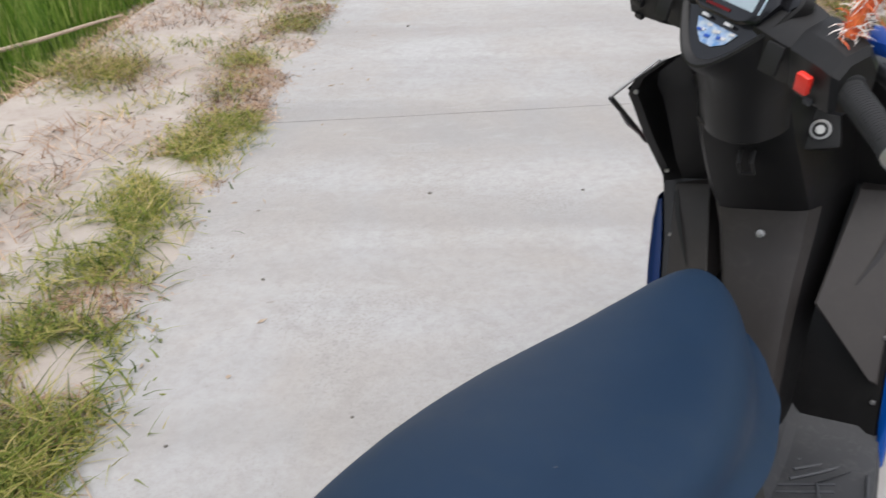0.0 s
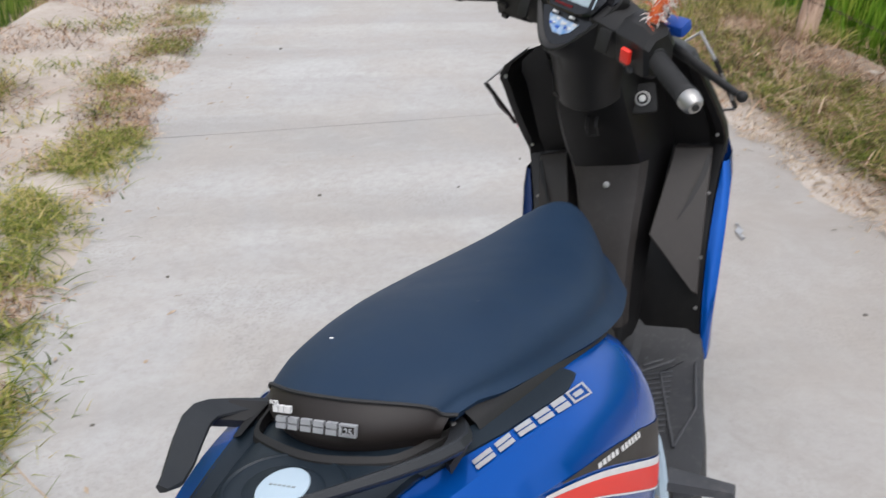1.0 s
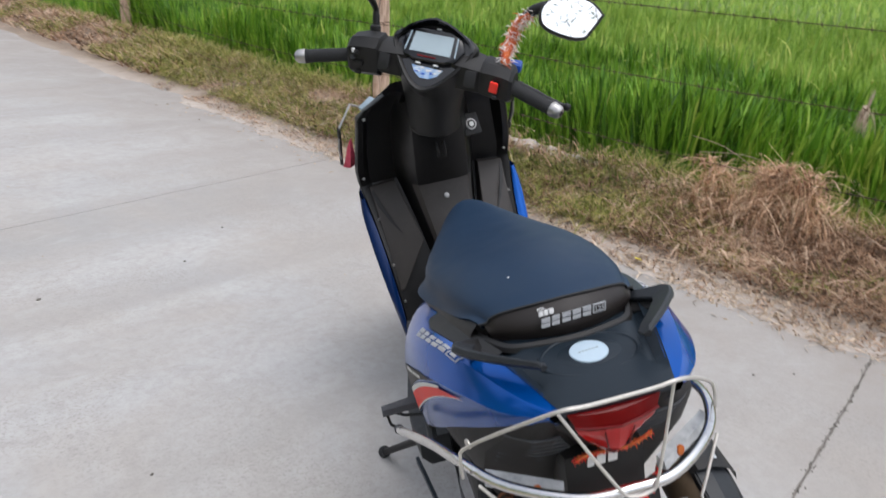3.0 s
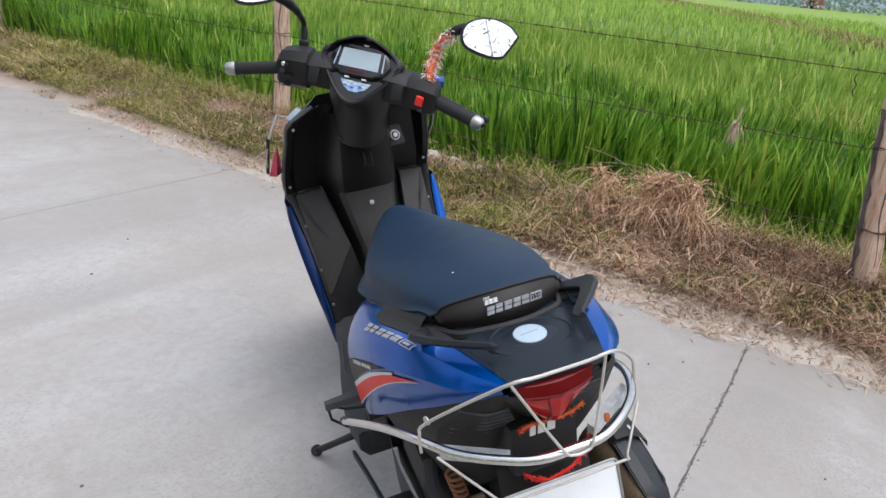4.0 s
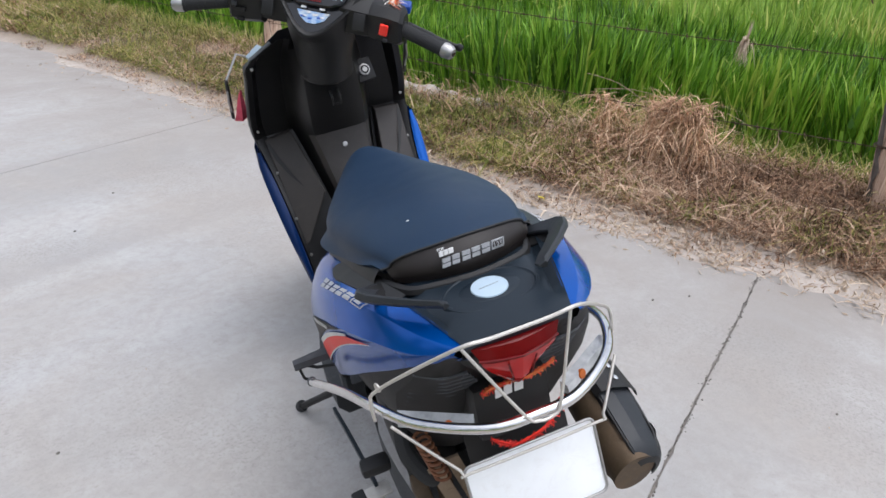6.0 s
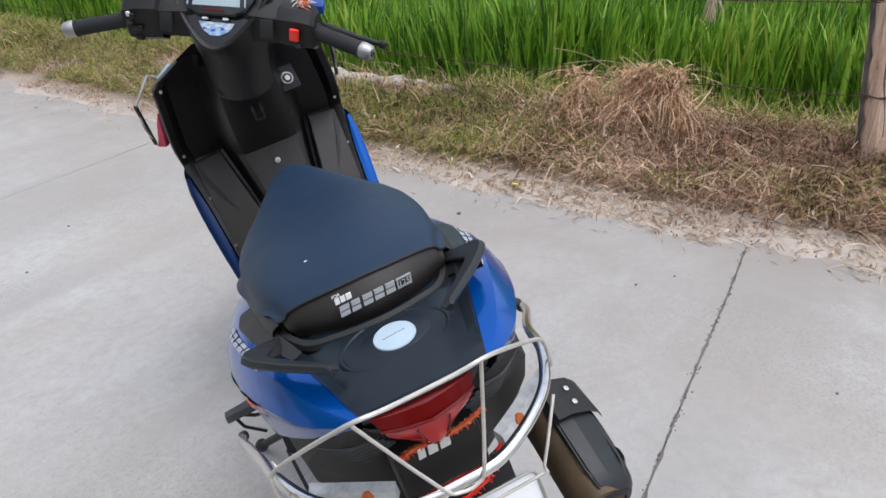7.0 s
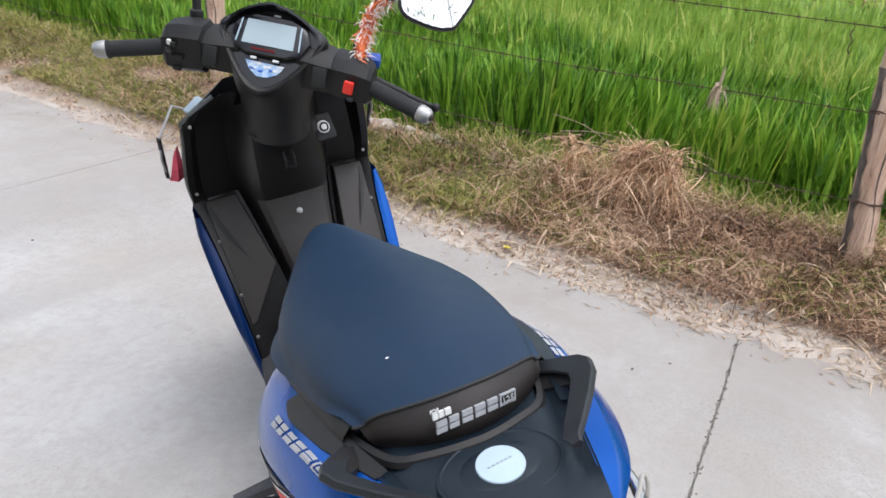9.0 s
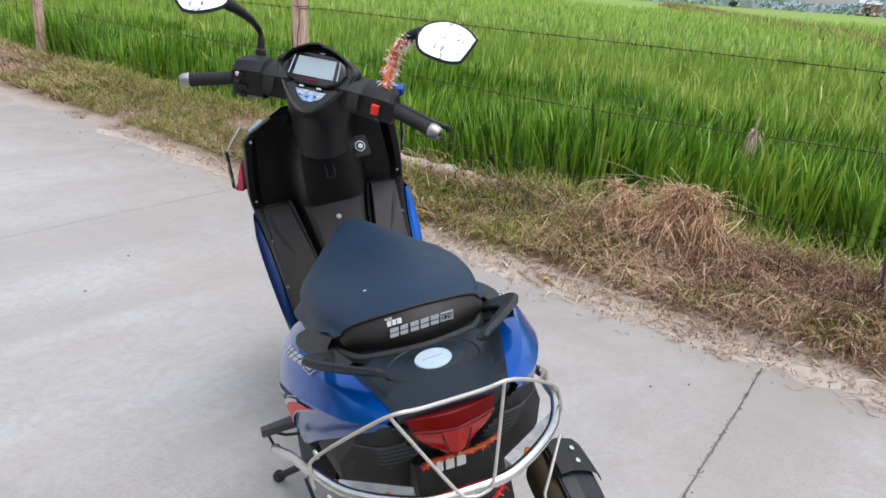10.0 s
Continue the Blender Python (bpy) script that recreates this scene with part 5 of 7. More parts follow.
for s in (1, -1):
    # raised kite-shaped pad
    pad = [(0.126, 0.748), (0.203, 0.738), (0.194, 0.60), (0.184, 0.466), (0.173, 0.472), (0.090, 0.606)]

    def on_pad(x, z, lift):
        fall = table([(0.44, 0.02), (0.50, 0.052), (0.606, 0.080), (0.68, 0.060), (0.76, 0.030)], z)[0]
        return V(s * x, table(RIM, z)[1] + 0.004 - fall * max(0.0, (0.196 - x) / 0.106) - lift, z)
    bm = bmesh.new()
    cx, cz = 0.150, 0.63
    outer = [bm.verts.new(on_pad(x, z, -0.085)) for x, z in pad]
    mids = [bm.verts.new(on_pad(x, z, 0.000)) for x, z in pad]
    inn = [bm.verts.new(on_pad(cx + (x - cx) * 0.95, cz + (z - cz) * 0.965, 0.004)) for x, z in pad]
    for a, b in ((outer, mids), (mids, inn)):
        for i in range(6):
            j = (i + 1) % 6
            bm.faces.new((a[i], a[j], b[j], b[i]))
    bm.faces.new((inn[0], inn[1], inn[2], inn[5]))
    bm.faces.new((inn[5], inn[2], inn[3], inn[4]))
    kite = part("knee_pad", bm, "grey_plastic", shield, "raised dark grey kite-shaped pad", 20)
    # dark strip laid on the pad for the shade along its fold
    fold_shade = [(0.198, 0.728), (0.186, 0.690), (0.164, 0.650), (0.142, 0.622)]
    part("fold_shade", loft([[on_pad(x + dx, z + dz, 0.0065) for dx, dz in ((-w, w * 0.8), (0, 0), (w, -w * 0.8))] for (x, z), w in zip(fold_shade, (0.004, 0.005, 0.003, 0.0006))], False, False), "plastic", kite)
    for x, z in ((0.214, 0.770), (0.198, 0.655), (0.188, 0.538), (0.180, 0.440), (0.185, 0.975)):
        yy = table(RIM, z)[1]
        part("screw", disc(0.0042, 0.005, (s * x, yy - 0.002, z), (90, 0, 0), 0.001, 12), "alloy", shield, "small bright screw")
    # blue outer shell seen past the rim
    rows = []
    for z in np.linspace(0.32, 0.715, 11):
        w, yr = table(RIM, z)[:2]
        flare = 0.034 * math.sin(min(1, (z - 0.29) / 0.40) * math.pi * 0.72) * (1 - 0.6 * max(0.0, (z - 0.655) / 0.06) ** 2) + 0.006
        rows.append([V(s * (w + 0.004), yr - 0.004, z), V(s * (w + flare * 0.35), yr - 0.007, z), V(s * (w + flare * 0.62), yr - 0.005, z), V(s * (w + flare * 0.75 + 0.004), yr + 0.006, z), V(s * (w + flare * 0.6 + 0.006), yr + 0.06, z), V(s * (w - 0.01), yr + 0.17, z + 0.02), V(s * 0.11, yr + 0.26, z + 0.03), V(0, yr + 0.30, z + 0.03)])
    # left shell takes the blue painted darker for shade
    shell = part("outer_shell", loft(rows, False, False), "paint" if s > 0 else "shaded_blue", scooter, "glossy blue front leg shield panel", 40)
    rows = []
    for z in np.linspace(0.72, 1.02, 9):
        w, yr = table(RIM, z)[:2]
        rows.append([V(s * (w + 0.002), yr + 0.004, z), V(s * (w + 0.006), yr + 0.03, z), V(s * (w - 0.03), yr + 0.12, z), V(s * 0.08, yr + 0.20, z), V(0, yr + 0.22, z)])
    part("outer_shell", loft(rows, False, False), "plastic", scooter, "black upper front cowl side", 40)
part("pillar_screw", disc(0.0075, 0.008, (0.0, 0.845, 0.711), (70, 0, 0), 0.002, 16), "alloy", shield, "domed bright screw")
part("pillar_screw", disc(0.016, 0.004, (0.0, 0.850, 0.711), (70, 0, 0), 0.002, 20), "plastic", shield)
part("cowl_edge", tube([V(-0.072, 0.792, 0.938), V(-0.052, 0.786, 0.924), V(0.010, 0.785, 0.915), V(0.052, 0.787, 0.914)], 0.0022, 6, smooth_steps=4), "pillar", shield, "worn edge of the upper cowl")
part("bag_hook", tube([V(-0.010, 0.802, 0.878), V(-0.010, 0.786, 0.862), V(-0.010, 0.794, 0.842), V(0.010, 0.794, 0.842), V(0.010, 0.786, 0.862), V(0.010, 0.802, 0.878)], 0.0035, 8), "plastic", shield, "folding black bag hook")
keyhole = part("ignition_lock", box((0.052, 0.018, 0.062), (0.098, 0.842, 0.897), 0.008, (-24, 0, 12)), "plastic", scooter, "dark grey ignition lock plate with ringed keyhole")
part("lock_ring", disc(0.0155, 0.008, (0.098, 0.832, 0.900), (66, 0, 12), 0.003, 24), "alloy", keyhole, "bright lock ring")
part("lock_ring", disc(0.0115, 0.010, (0.098, 0.8315, 0.900), (66, 0, 12), 0.002, 24), "plastic", keyhole)
part("key_slot", disc(0.007, 0.012, (0.098, 0.831, 0.900), (66, 0, 12), 0.002, 20), "white", keyhole, "pale centre of the lock")

# front fender, headlamp side and front crash bars
part("front_mudguard", loft([[V(x, 1.215 + 0.27 * math.cos(a), 0.235 + 0.27 * math.sin(a) - 6 * x * x) for x in np.linspace(-0.07, 0.07, 7)] for a in np.linspace(0.2, 2.4, 12)], False, False), "paint", scooter, "blue front mudguard", 40)
part("headlamp", box((0.17, 0.05, 0.10), (0, 1.24, 0.80), 0.02, (25, 0, 0)), "clear_lens", scooter, "clear headlamp")
part("fork", tube([V(0, 0.80, 0.96), V(0, 1.05, 0.50), V(0.075, 1.10, 0.44), V(0.075, 1.215, 0.235)], 0.018, 10), "plastic", scooter, "black front fork")
for s in (1, -1):
    gx = 1.0 if s < 0 else 0.93
    fr = part("front_crash_bar", tube([V(s * gx * x, y, z) for x, y, z in ((0.160, 0.955, 0.972), (0.207, 0.972, 0.992), (0.252, 0.858, 0.958), (0.264, 0.93, 0.885), (0.264, 1.020, 0.812), (0.22, 1.06, 0.80))], 0.0032, 8), "alloy", scooter, "thin steel front leg guard")
    part("guard_sleeve", tube([V(s * gx * 0.2535, 0.860, 0.956), V(s * gx * 0.266, 1.010, 0.820)], 0.0050, 10), "plastic", fr, "dull sleeve")
part("red_ribbon", loft([[V(-0.224 - 0.040 * t, 0.985 + 0.03 * t, 0.895 - 0.082 * t + 0.006 * math.sin(5 * t)), V(-0.228 - 0.016 * t, 0.975 + 0.02 * t + 0.006 * math.sin(7 * t), 0.892 - 0.088 * t), V(-0.222 - 0.002 * t, 0.992 + 0.03 * t, 0.893 - 0.085 * t)] for t in np.linspace(0, 1, 6)], True, True), "pink", scooter, "pinkish red cloth tied to the front guard", 40)
part("headlamp_wing", box((0.05, 0.06, 0.010), (-0.150, 0.92, 0.985), 0.004, (20, -24, 30)), "silver", scooter, "pale grey cowl corner")

# ---- handlebar, turned to the right ----
H = pose(-0.002, 0.758, 1.060, 23.75, 0, 0) @ pose(0, 0, 0, 0, 3.5, 0) @ pose(0, 0, 0, 0, 0, -35.9)
FACE = pose(0, -0.044, 0.018, 36, 0, 0)  # dash plane: x across, y up the face


def dash(pts, lift=0.0):
    return [FACE @ V(x, y, lift) for x, y in pts]


outline = [(0, -0.030), (0.036, -0.014), (0.076, 0.032), (0.104, 0.078), (0.110, 0.104), (0.088, 0.124), (0.047, 0.140), (0, 0.146), (-0.047, 0.140), (-0.088, 0.124), (-0.110, 0.104), (-0.104, 0.078), (-0.076, 0.032), (-0.036, -0.014)]
ol = [(p.x, p.y) for p in spline([(x, y, 0) for x, y in outline], 3, True)]
rings = [dash([(x * 0.86, 0.076 + (y - 0.076) * 0.84) for x, y in ol], -0.006), dash([(x * 0.90, 0.076 + (y - 0.076) * 0.88) for x, y in ol], 0.001), dash([(x * 0.96, 0.072 + (y - 0.072) * 0.96) for x, y in ol], 0.004), dash(ol, 0.002), dash([(x * 1.04, 0.072 + (y - 0.072) * 1.03) for x, y in ol], -0.012)]
for z, rx, ry, cy in ((-0.03, 0.086, 0.072, 0.026), (-0.07, 0.076, 0.068, 0.020), (-0.11, 0.072, 0.067, 0.014), (-0.145, 0.074, 0.067, 0.012), (-0.152, 0.066, 0.060, 0.011)):
    ring = []
    for x, y in ol:
        a = math.atan2(y - 0.072, x)
        ring.append(V(rx * math.cos(a), cy + ry * math.sin(a), z))
    rings.append(ring)
handlebar = part("handlebar", loft(rings, True, False), "plastic", scooter, "matt black handlebar cowl turned to the right", 40, H)
part("dash_panel", loft([dash([(x * 0.88, 0.076 + (y - 0.076) * 0.86) for x, y in ol], -0.003), dash([(x * 0.5, 0.072 + (y - 0.072) * 0.5) for x, y in ol], -0.004)], True, True), "gloss", handlebar, "gloss black dash surround", 40, H)
inst = [(-0.083, 0.088), (-0.068, 0.056), (-0.040, 0.046), (0.040, 0.046), (0.068, 0.056), (0.083, 0.088), (0.070, 0.118), (0.040, 0.130), (-0.040, 0.130), (-0.070, 0.118)]
instrument = part("instrument", loft([dash(inst, -0.004), dash(inst, 0.008), dash([(x * 0.93, 0.088 + (y - 0.088) * 0.93) for x, y in inst], 0.011)], True, True), "gloss", handlebar, "digital instrument with grey screen", 30, H)
part("screen", loft([dash([(-0.054, 0.066), (0.054, 0.066), (0.051, 0.116), (-0.051, 0.116)], 0.0105), dash([(-0.054, 0.066), (0.054, 0.066), (0.051, 0.116), (-0.051, 0.116)], 0.0125)], True, True), "lcd", handlebar, "grey liquid-crystal screen", 0, H)
for x in (-0.066, 0.066):
    part("screen_edge", loft([dash([(x - 0.0015, 0.066), (x + 0.0015, 0.066), (x * 0.93 + 0.0015, 0.116), (x * 0.93 - 0.0015, 0.116)], 0.0115), dash([(x - 0.0015, 0.066), (x + 0.0015, 0.066), (x * 0.93 + 0.0015, 0.116), (x * 0.93 - 0.0015, 0.116)], 0.0125)], True, True), "silver", handlebar, "", 0, H)
part("red_line", loft([dash([(-0.03, 0.055), (0.018, 0.055), (0.018, 0.059), (-0.03, 0.059)], 0.0112), dash([(-0.03, 0.055), (0.018, 0.055), (0.018, 0.059), (-0.03, 0.059)], 0.0125)], True, True), "lens", handlebar, "thin dark red line", 0, H)
for x, y in ((-0.025, 0.041), (0.022, 0.041), (0.004, 0.133)):
    part("button", loft([dash([(x - 0.006, y - 0.002), (x + 0.006, y - 0.002), (x + 0.006, y + 0.002), (x - 0.006, y + 0.002)], 0.0), dash([(x - 0.006, y - 0.002), (x + 0.006, y - 0.002), (x + 0.006, y + 0.002), (x - 0.006, y + 0.002)], 0.006)], True, True), "white", handlebar, "small pale button", 0, H)
stk = [(-0.042, 0.036), (0.042, 0.034), (0.030, 0.016), (0.010, 0.006), (-0.012, 0.006), (-0.030, 0.018)]
part("sticker", loft([dash(stk, -0.004), dash(stk, -0.001)], True, True), "sticker", handlebar, "blue and white sticker below the screen", 0, H)
for k in range(9):
    x, y = -0.028 + 0.0075 * k + random.uniform(-0.003, 0.003), 0.014 + 0.0055 * (k % 3) + (0.002 if k % 2 else 0.006)
    part("sticker_patch", loft([dash([(x - 0.004, y - 0.002), (x + 0.005, y - 0.001), (x + 0.004, y + 0.003), (x - 0.005, y + 0.002)], h) for h in (-0.002, 0.0005)], True, True), "white" if k % 3 else "blue_plastic", handlebar, "", 0, H)
# visor
rows = []
for k in range(15):
    x, y = [(p.x, p.y) for p in spline([(-0.104, 0.090, 0), (-0.098, 0.108, 0), (-0.060, 0.132, 0), (0, 0.146, 0), (0.060, 0.132, 0), (0.098, 0.108, 0), (0.104, 0.090, 0)], 14)][k * 6]
    rise = 0.036 * max(0.0, 1 - abs(x) / 0.106) ** 0.7 + 0.002
    rows.append([FACE @ V(x, y, -0.02), FACE @ V(x * 1.02, y + 0.004, 0.004), FACE @ V(x * 0.98, y + 0.002, rise), FACE @ V(x * 0.95, y - 0.003, rise), FACE @ V(x * 0.97, y - 0.004, 0.002)])
part("visor", loft(rows, True, True), "gloss", handlebar, "gloss black visor over the dash", 40, H)

for s in (1, -1):
    arm = loft([[V(s * x, cy + dy, cz + dz * (1.18 if s < 0 and x > 0.137 else 1.0)) for dy, dz in ((-h1, -h2 * 0.6), (-h1 * 0.8, h2 * 0.7), (-h1 * 0.2, h2), (h1 * 0.7, h2 * 0.9), (h1, 0), (h1 * 0.6, -h2), (-h1 * 0.5, -h2))]
                for x, cy, cz, h1, h2 in ((0.060, 0.036, 0.020, 0.048, 0.046), (0.095, 0.030, 0.022, 0.046, 0.044), (0.120, 0.026, 0.022, 0.044, 0.042), (0.135, 0.024, 0.023, 0.041, 0.040), (0.140, 0.022, 0.023, 0.043, 0.043), (0.185, 0.016, 0.023, 0.042, 0.044), (0.212, 0.010, 0.022, 0.038, 0.041), (0.220, 0.008, 0.021, 0.030, 0.033))], True, True)
    sw = part("switch_box", arm, "plastic", scooter, "black switch housing", 32, H)
    part("inset", box((0.030, 0.006, 0.040), (s * 0.115, -0.022, 0.034), 0.003, (-35, 0, 0)), "plastic", sw, "", 35, H)
    gr_pts = [V(s * 0.216, 0.000, 0.020), V(s * 0.328, -0.044, 0.016)]
    g = part("grip", tube([gr_pts[0].lerp(gr_pts[1], t) for t in (0, 0.04, 0.05, 0.5, 0.94, 0.95, 1.0)], (0.0195, 0.0195, 0.0165, 0.0165, 0.0165, 0.0185, 0.0185), 18), "rubber", scooter, "black rubber grip", 40, H)
    d = (gr_pts[1] - gr_pts[0]).normalized()
    for k in range(22):
        c = gr_pts[0].lerp(gr_pts[1], 0.10 + 0.036 * k)
        q = d.to_track_quat("Z", "Y").to_matrix().to_4x4()
        bm = bmesh.new()
        bmesh.ops.create_cone(bm, cap_ends=True, segments=16, radius1=0.0170, radius2=0.0170, depth=0.0022)
        bm.transform(Matrix.Translation(c) @ q)
        part("grip_ring", bm, "rubber", g, "", 40, H)
    e = gr_pts[1]
    part("bar_end", tube([e, e + d * 0.004, e + d * 0.020, e + d * 0.027], (0.0175, 0.0185, 0.0165, 0.011), 18), "alloy", scooter, "silver bar-end weight", 40, H)
    part("bar_end_screw", disc(0.006, 0.003, (0, 0, 0), bevel=0.001, seg=12), "gloss", scooter, "", 40, H @ Matrix.Translation(e + d * 0.028) @ d.to_track_quat("Z", "Y").to_matrix().to_4x4())
    lever = [V(s * 0.185, 0.065, -0.005), V(s * 0.235, 0.060, -0.015), V(s * 0.300, 0.058, -0.034), V(s * 0.345, 0.055, -0.042)]
    lv = part("brake_lever", tube(lever, (0.010, 0.009, 0.007, 0.006), 10, smooth_steps=4), "plastic", scooter, "black brake lever", 40, H)
    ball = bmesh.new()
    bmesh.ops.create_uvsphere(ball, u_segments=12, v_segments=8, radius=0.010)
    part("lever_ball", ball, "plastic", lv, "", 60, H @ Matrix.Translation(lever[-1]))
    # mirror
    stem = [V(s * 0.175, 0.060, 0.055), V(s * 0.177, 0.075, 0.085), V(s * 0.185, 0.090, 0.118), V(s * 0.205, 0.095, 0.150), V(s * 0.235, 0.094, 0.180), V(s * 0.262, 0.096, 0.188)]
    if s < 0:
        stem = [V(-0.178, 0.066, 0.055), V(-0.182, 0.085, 0.085), V(-0.186, 0.092, 0.112), V(-0.190, 0.066, 0.155), V(-0.196, 0.030, 0.195), V(-0.212, 0.002, 0.225)]
    mirror = part("mirror", tube(stem, (0.0095, 0.0095, 0.0075, 0.0085, 0.011, 0.013, 0.015), 10, smooth_steps=4), "plastic", scooter, "black rear-view mirror on a bent stalk", 40, H)
    part("stalk_base", disc(0.014, 0.024, (s * 0.175, 0.062, 0.064), (-20, 0, 0), 0.003, 14), "plastic", mirror, "", 40, H)
    centre, facing = (V(0.318, 0.086, 0.178), V(-0.76, -0.57, 0.33)) if s > 0 else (V(-0.262, -0.018, 0.250), V(-0.55, -0.78, 0.32))
    turn = (scooter.matrix_world @ H).to_3x3().inverted() @ facing.normalized()
    up = (scooter.matrix_world @ H).to_3x3().inverted() @ V(0, 0, 1)
    back = -turn.normalized()
    across = back.cross(up).normalized()
    MM = Matrix.Translation(centre) @ Matrix((across, back, across.cross(back))).transposed().to_4x4()
    face = [(-0.068, 0.000), (-0.064, 0.022), (-0.046, 0.040), (-0.012, 0.050), (0.018, 0.049), (0.052, 0.036), (0.072, 0.016), (0.073, 0.008), (0.046, -0.036), (0.034, -0.045), (0.004, -0.046), (-0.040, -0.034), (-0.062, -0.020)]
    fl = [(p.x * s, p.y) for p in spline([(x, z, 0) for x, z in face], 2, True)]
    part("mirror_shell", loft([[V(x * k, dy, z * k) for x, z in fl] for k, dy in ((1.0, -0.002), (1.04, -0.001), (1.05, 0.006), (0.98, 0.022), (0.75, 0.036), (0.4, 0.042))], True, True), "plastic", mirror, "black mirror shell", 40, H @ MM)
    part("mirror_glass", loft([[V(x * 0.96, -0.003, z * 0.95) for x, z in fl], [V(x * 0.95, -0.0042, z * 0.94) for x, z in fl]], True, True), "mirror", mirror, "mirror glass", 20, H @ MM)

# switches
part("engine_switch", box((0.020, 0.010, 0.026), (0.178, -0.030, 0.030), 0.003, (-12, 8, 0)), "red", scooter, "red engine stop switch", 35, H)
part("starter_button", box((0.012, 0.008, 0.008), (0.180, -0.027, 0.000), 0.002), "dusty", scooter, "small starter button", 35, H)
for x, z, w, m in ((-0.192, 0.048, 0.020, "plastic"), (-0.196, 0.052, 0.008, "white"), (-0.186, 0.018, 0.026, "plastic"), (-0.200, 0.032, 0.012, "dusty"), (-0.190, -0.008, 0.018, "plastic")):
    part("thumb_switch", box((w, 0.008, 0.010), (x, -0.027, z), 0.002, (-10, 0, 0)), m, scooter, "small thumb switch", 35, H)
part("lever_clamp", box((0.045, 0.030, 0.022), (0.195, 0.070, 0.034), 0.006, (0, 0, 8)), "blue_plastic", scooter, "bright blue clamp cover on the handlebar", 35, H)
# tinsel on the right mirror stalk
garland("garland", [H @ p for p in (V(0.186, 0.028, 0.062), V(0.184, 0.050, 0.080), V(0.186, 0.075, 0.100), V(0.190, 0.090, 0.125), V(0.205, 0.094, 0.150), V(0.226, 0.092, 0.170))], 300, 0.026, scooter, ("tinsel", "tinsel_pale", "tinsel_pale"), 0.011, "red and white tinsel wound round the mirror stalk")

# ---- fence along the field ----
def post(x, y, height, radius, lean, seed):
    rnd = random.Random(seed)
    z0 = ground_height(x, y) - 0.05
    rings = []
    ph = [rnd.uniform(0, 6.28) for _ in range(4)]
    for k in range(26):
        t = k / 25
        c = V(x + lean[0] * t + 0.012 * math.sin(t * 5 + ph[0]), y + lean[1] * t + 0.012 * math.sin(t * 4 + ph[1]), z0 + (height + 0.05) * t)
        ring = []
        for i in range(16):
            a = 2 * math.pi * i / 16
            r = radius * (1.08 - 0.16 * t) * (1 + 0.12 * math.cos(2 * a + ph[2] + 0.8 * t) + 0.07 * math.cos(5 * a + ph[3] + t * 3) + 0.05 * rnd.uniform(-1, 1)) + 0.012 * math.exp(-((t - 0.62) / 0.03) ** 2 - (math.sin((a - 3.6) / 2) / 0.25) ** 2) + 0.010 * math.exp(-((t - 0.33) / 0.03) ** 2 - (math.sin((a - 4.3) / 2) / 0.25) ** 2)
            if i == 5:
                r *= 0.84
            ring.append(c + V(math.cos(a) * r, math.sin(a) * r, 0.006 * math.sin(i * 2.1) if k == 25 else 0))
        rings.append(ring)
    p = thing("fence_post", loft(rings, True, True), "timber", "split weathered brown timber fence post in the grassy bank", "post", "fence posts", smooth=50)
    bark = [[q + (q - sum(r, V(0, 0, 0)) / 16).normalized() * (0.004 + 0.003 * math.sin(k * 1.7 + j)) for j, q in enumerate(r[4:8])] for k, r in enumerate(rings[:17])]
    bark = [[r[0].lerp(r[1], 0.9 * abs(math.sin(k * 0.9 + seed)))] + r[1:3] + [r[3].lerp(r[2], 0.8 * abs(math.sin(k * 1.3 + seed)))] for k, r in enumerate(bark)]
    part("bark_strip", loft(bark, False, False), "post_bark", p, "strip of dark grey bark left on the post", 50)
    part("crack", tube([r[9].lerp(r[10], 0.5 + 0.4 * math.sin(k * 0.8 + seed)) for k, r in enumerate(rings[3:24])], [0.002, 0.004, 0.005, 0.004, 0.006, 0.004, 0.002], 5), "post_bark", p, "dark drying crack")
    for z in WIRES:
        if z < height + 0.1:
            f = (z - z0) / height
            cx, cy = x + lean[0] * f, y + lean[1] * f
            ring = [V(cx + math.cos(a) * (radius * 1.12), cy + math.sin(a) * (radius * 1.12), z + 0.006 * math.sin(3 * a)) for a in np.linspace(0, 6.28, 15)[:-1]]
            part("wire_tie", tube(ring, 0.0035, 6, closed=True), "rust", p, "rusty wire tie")
    return p


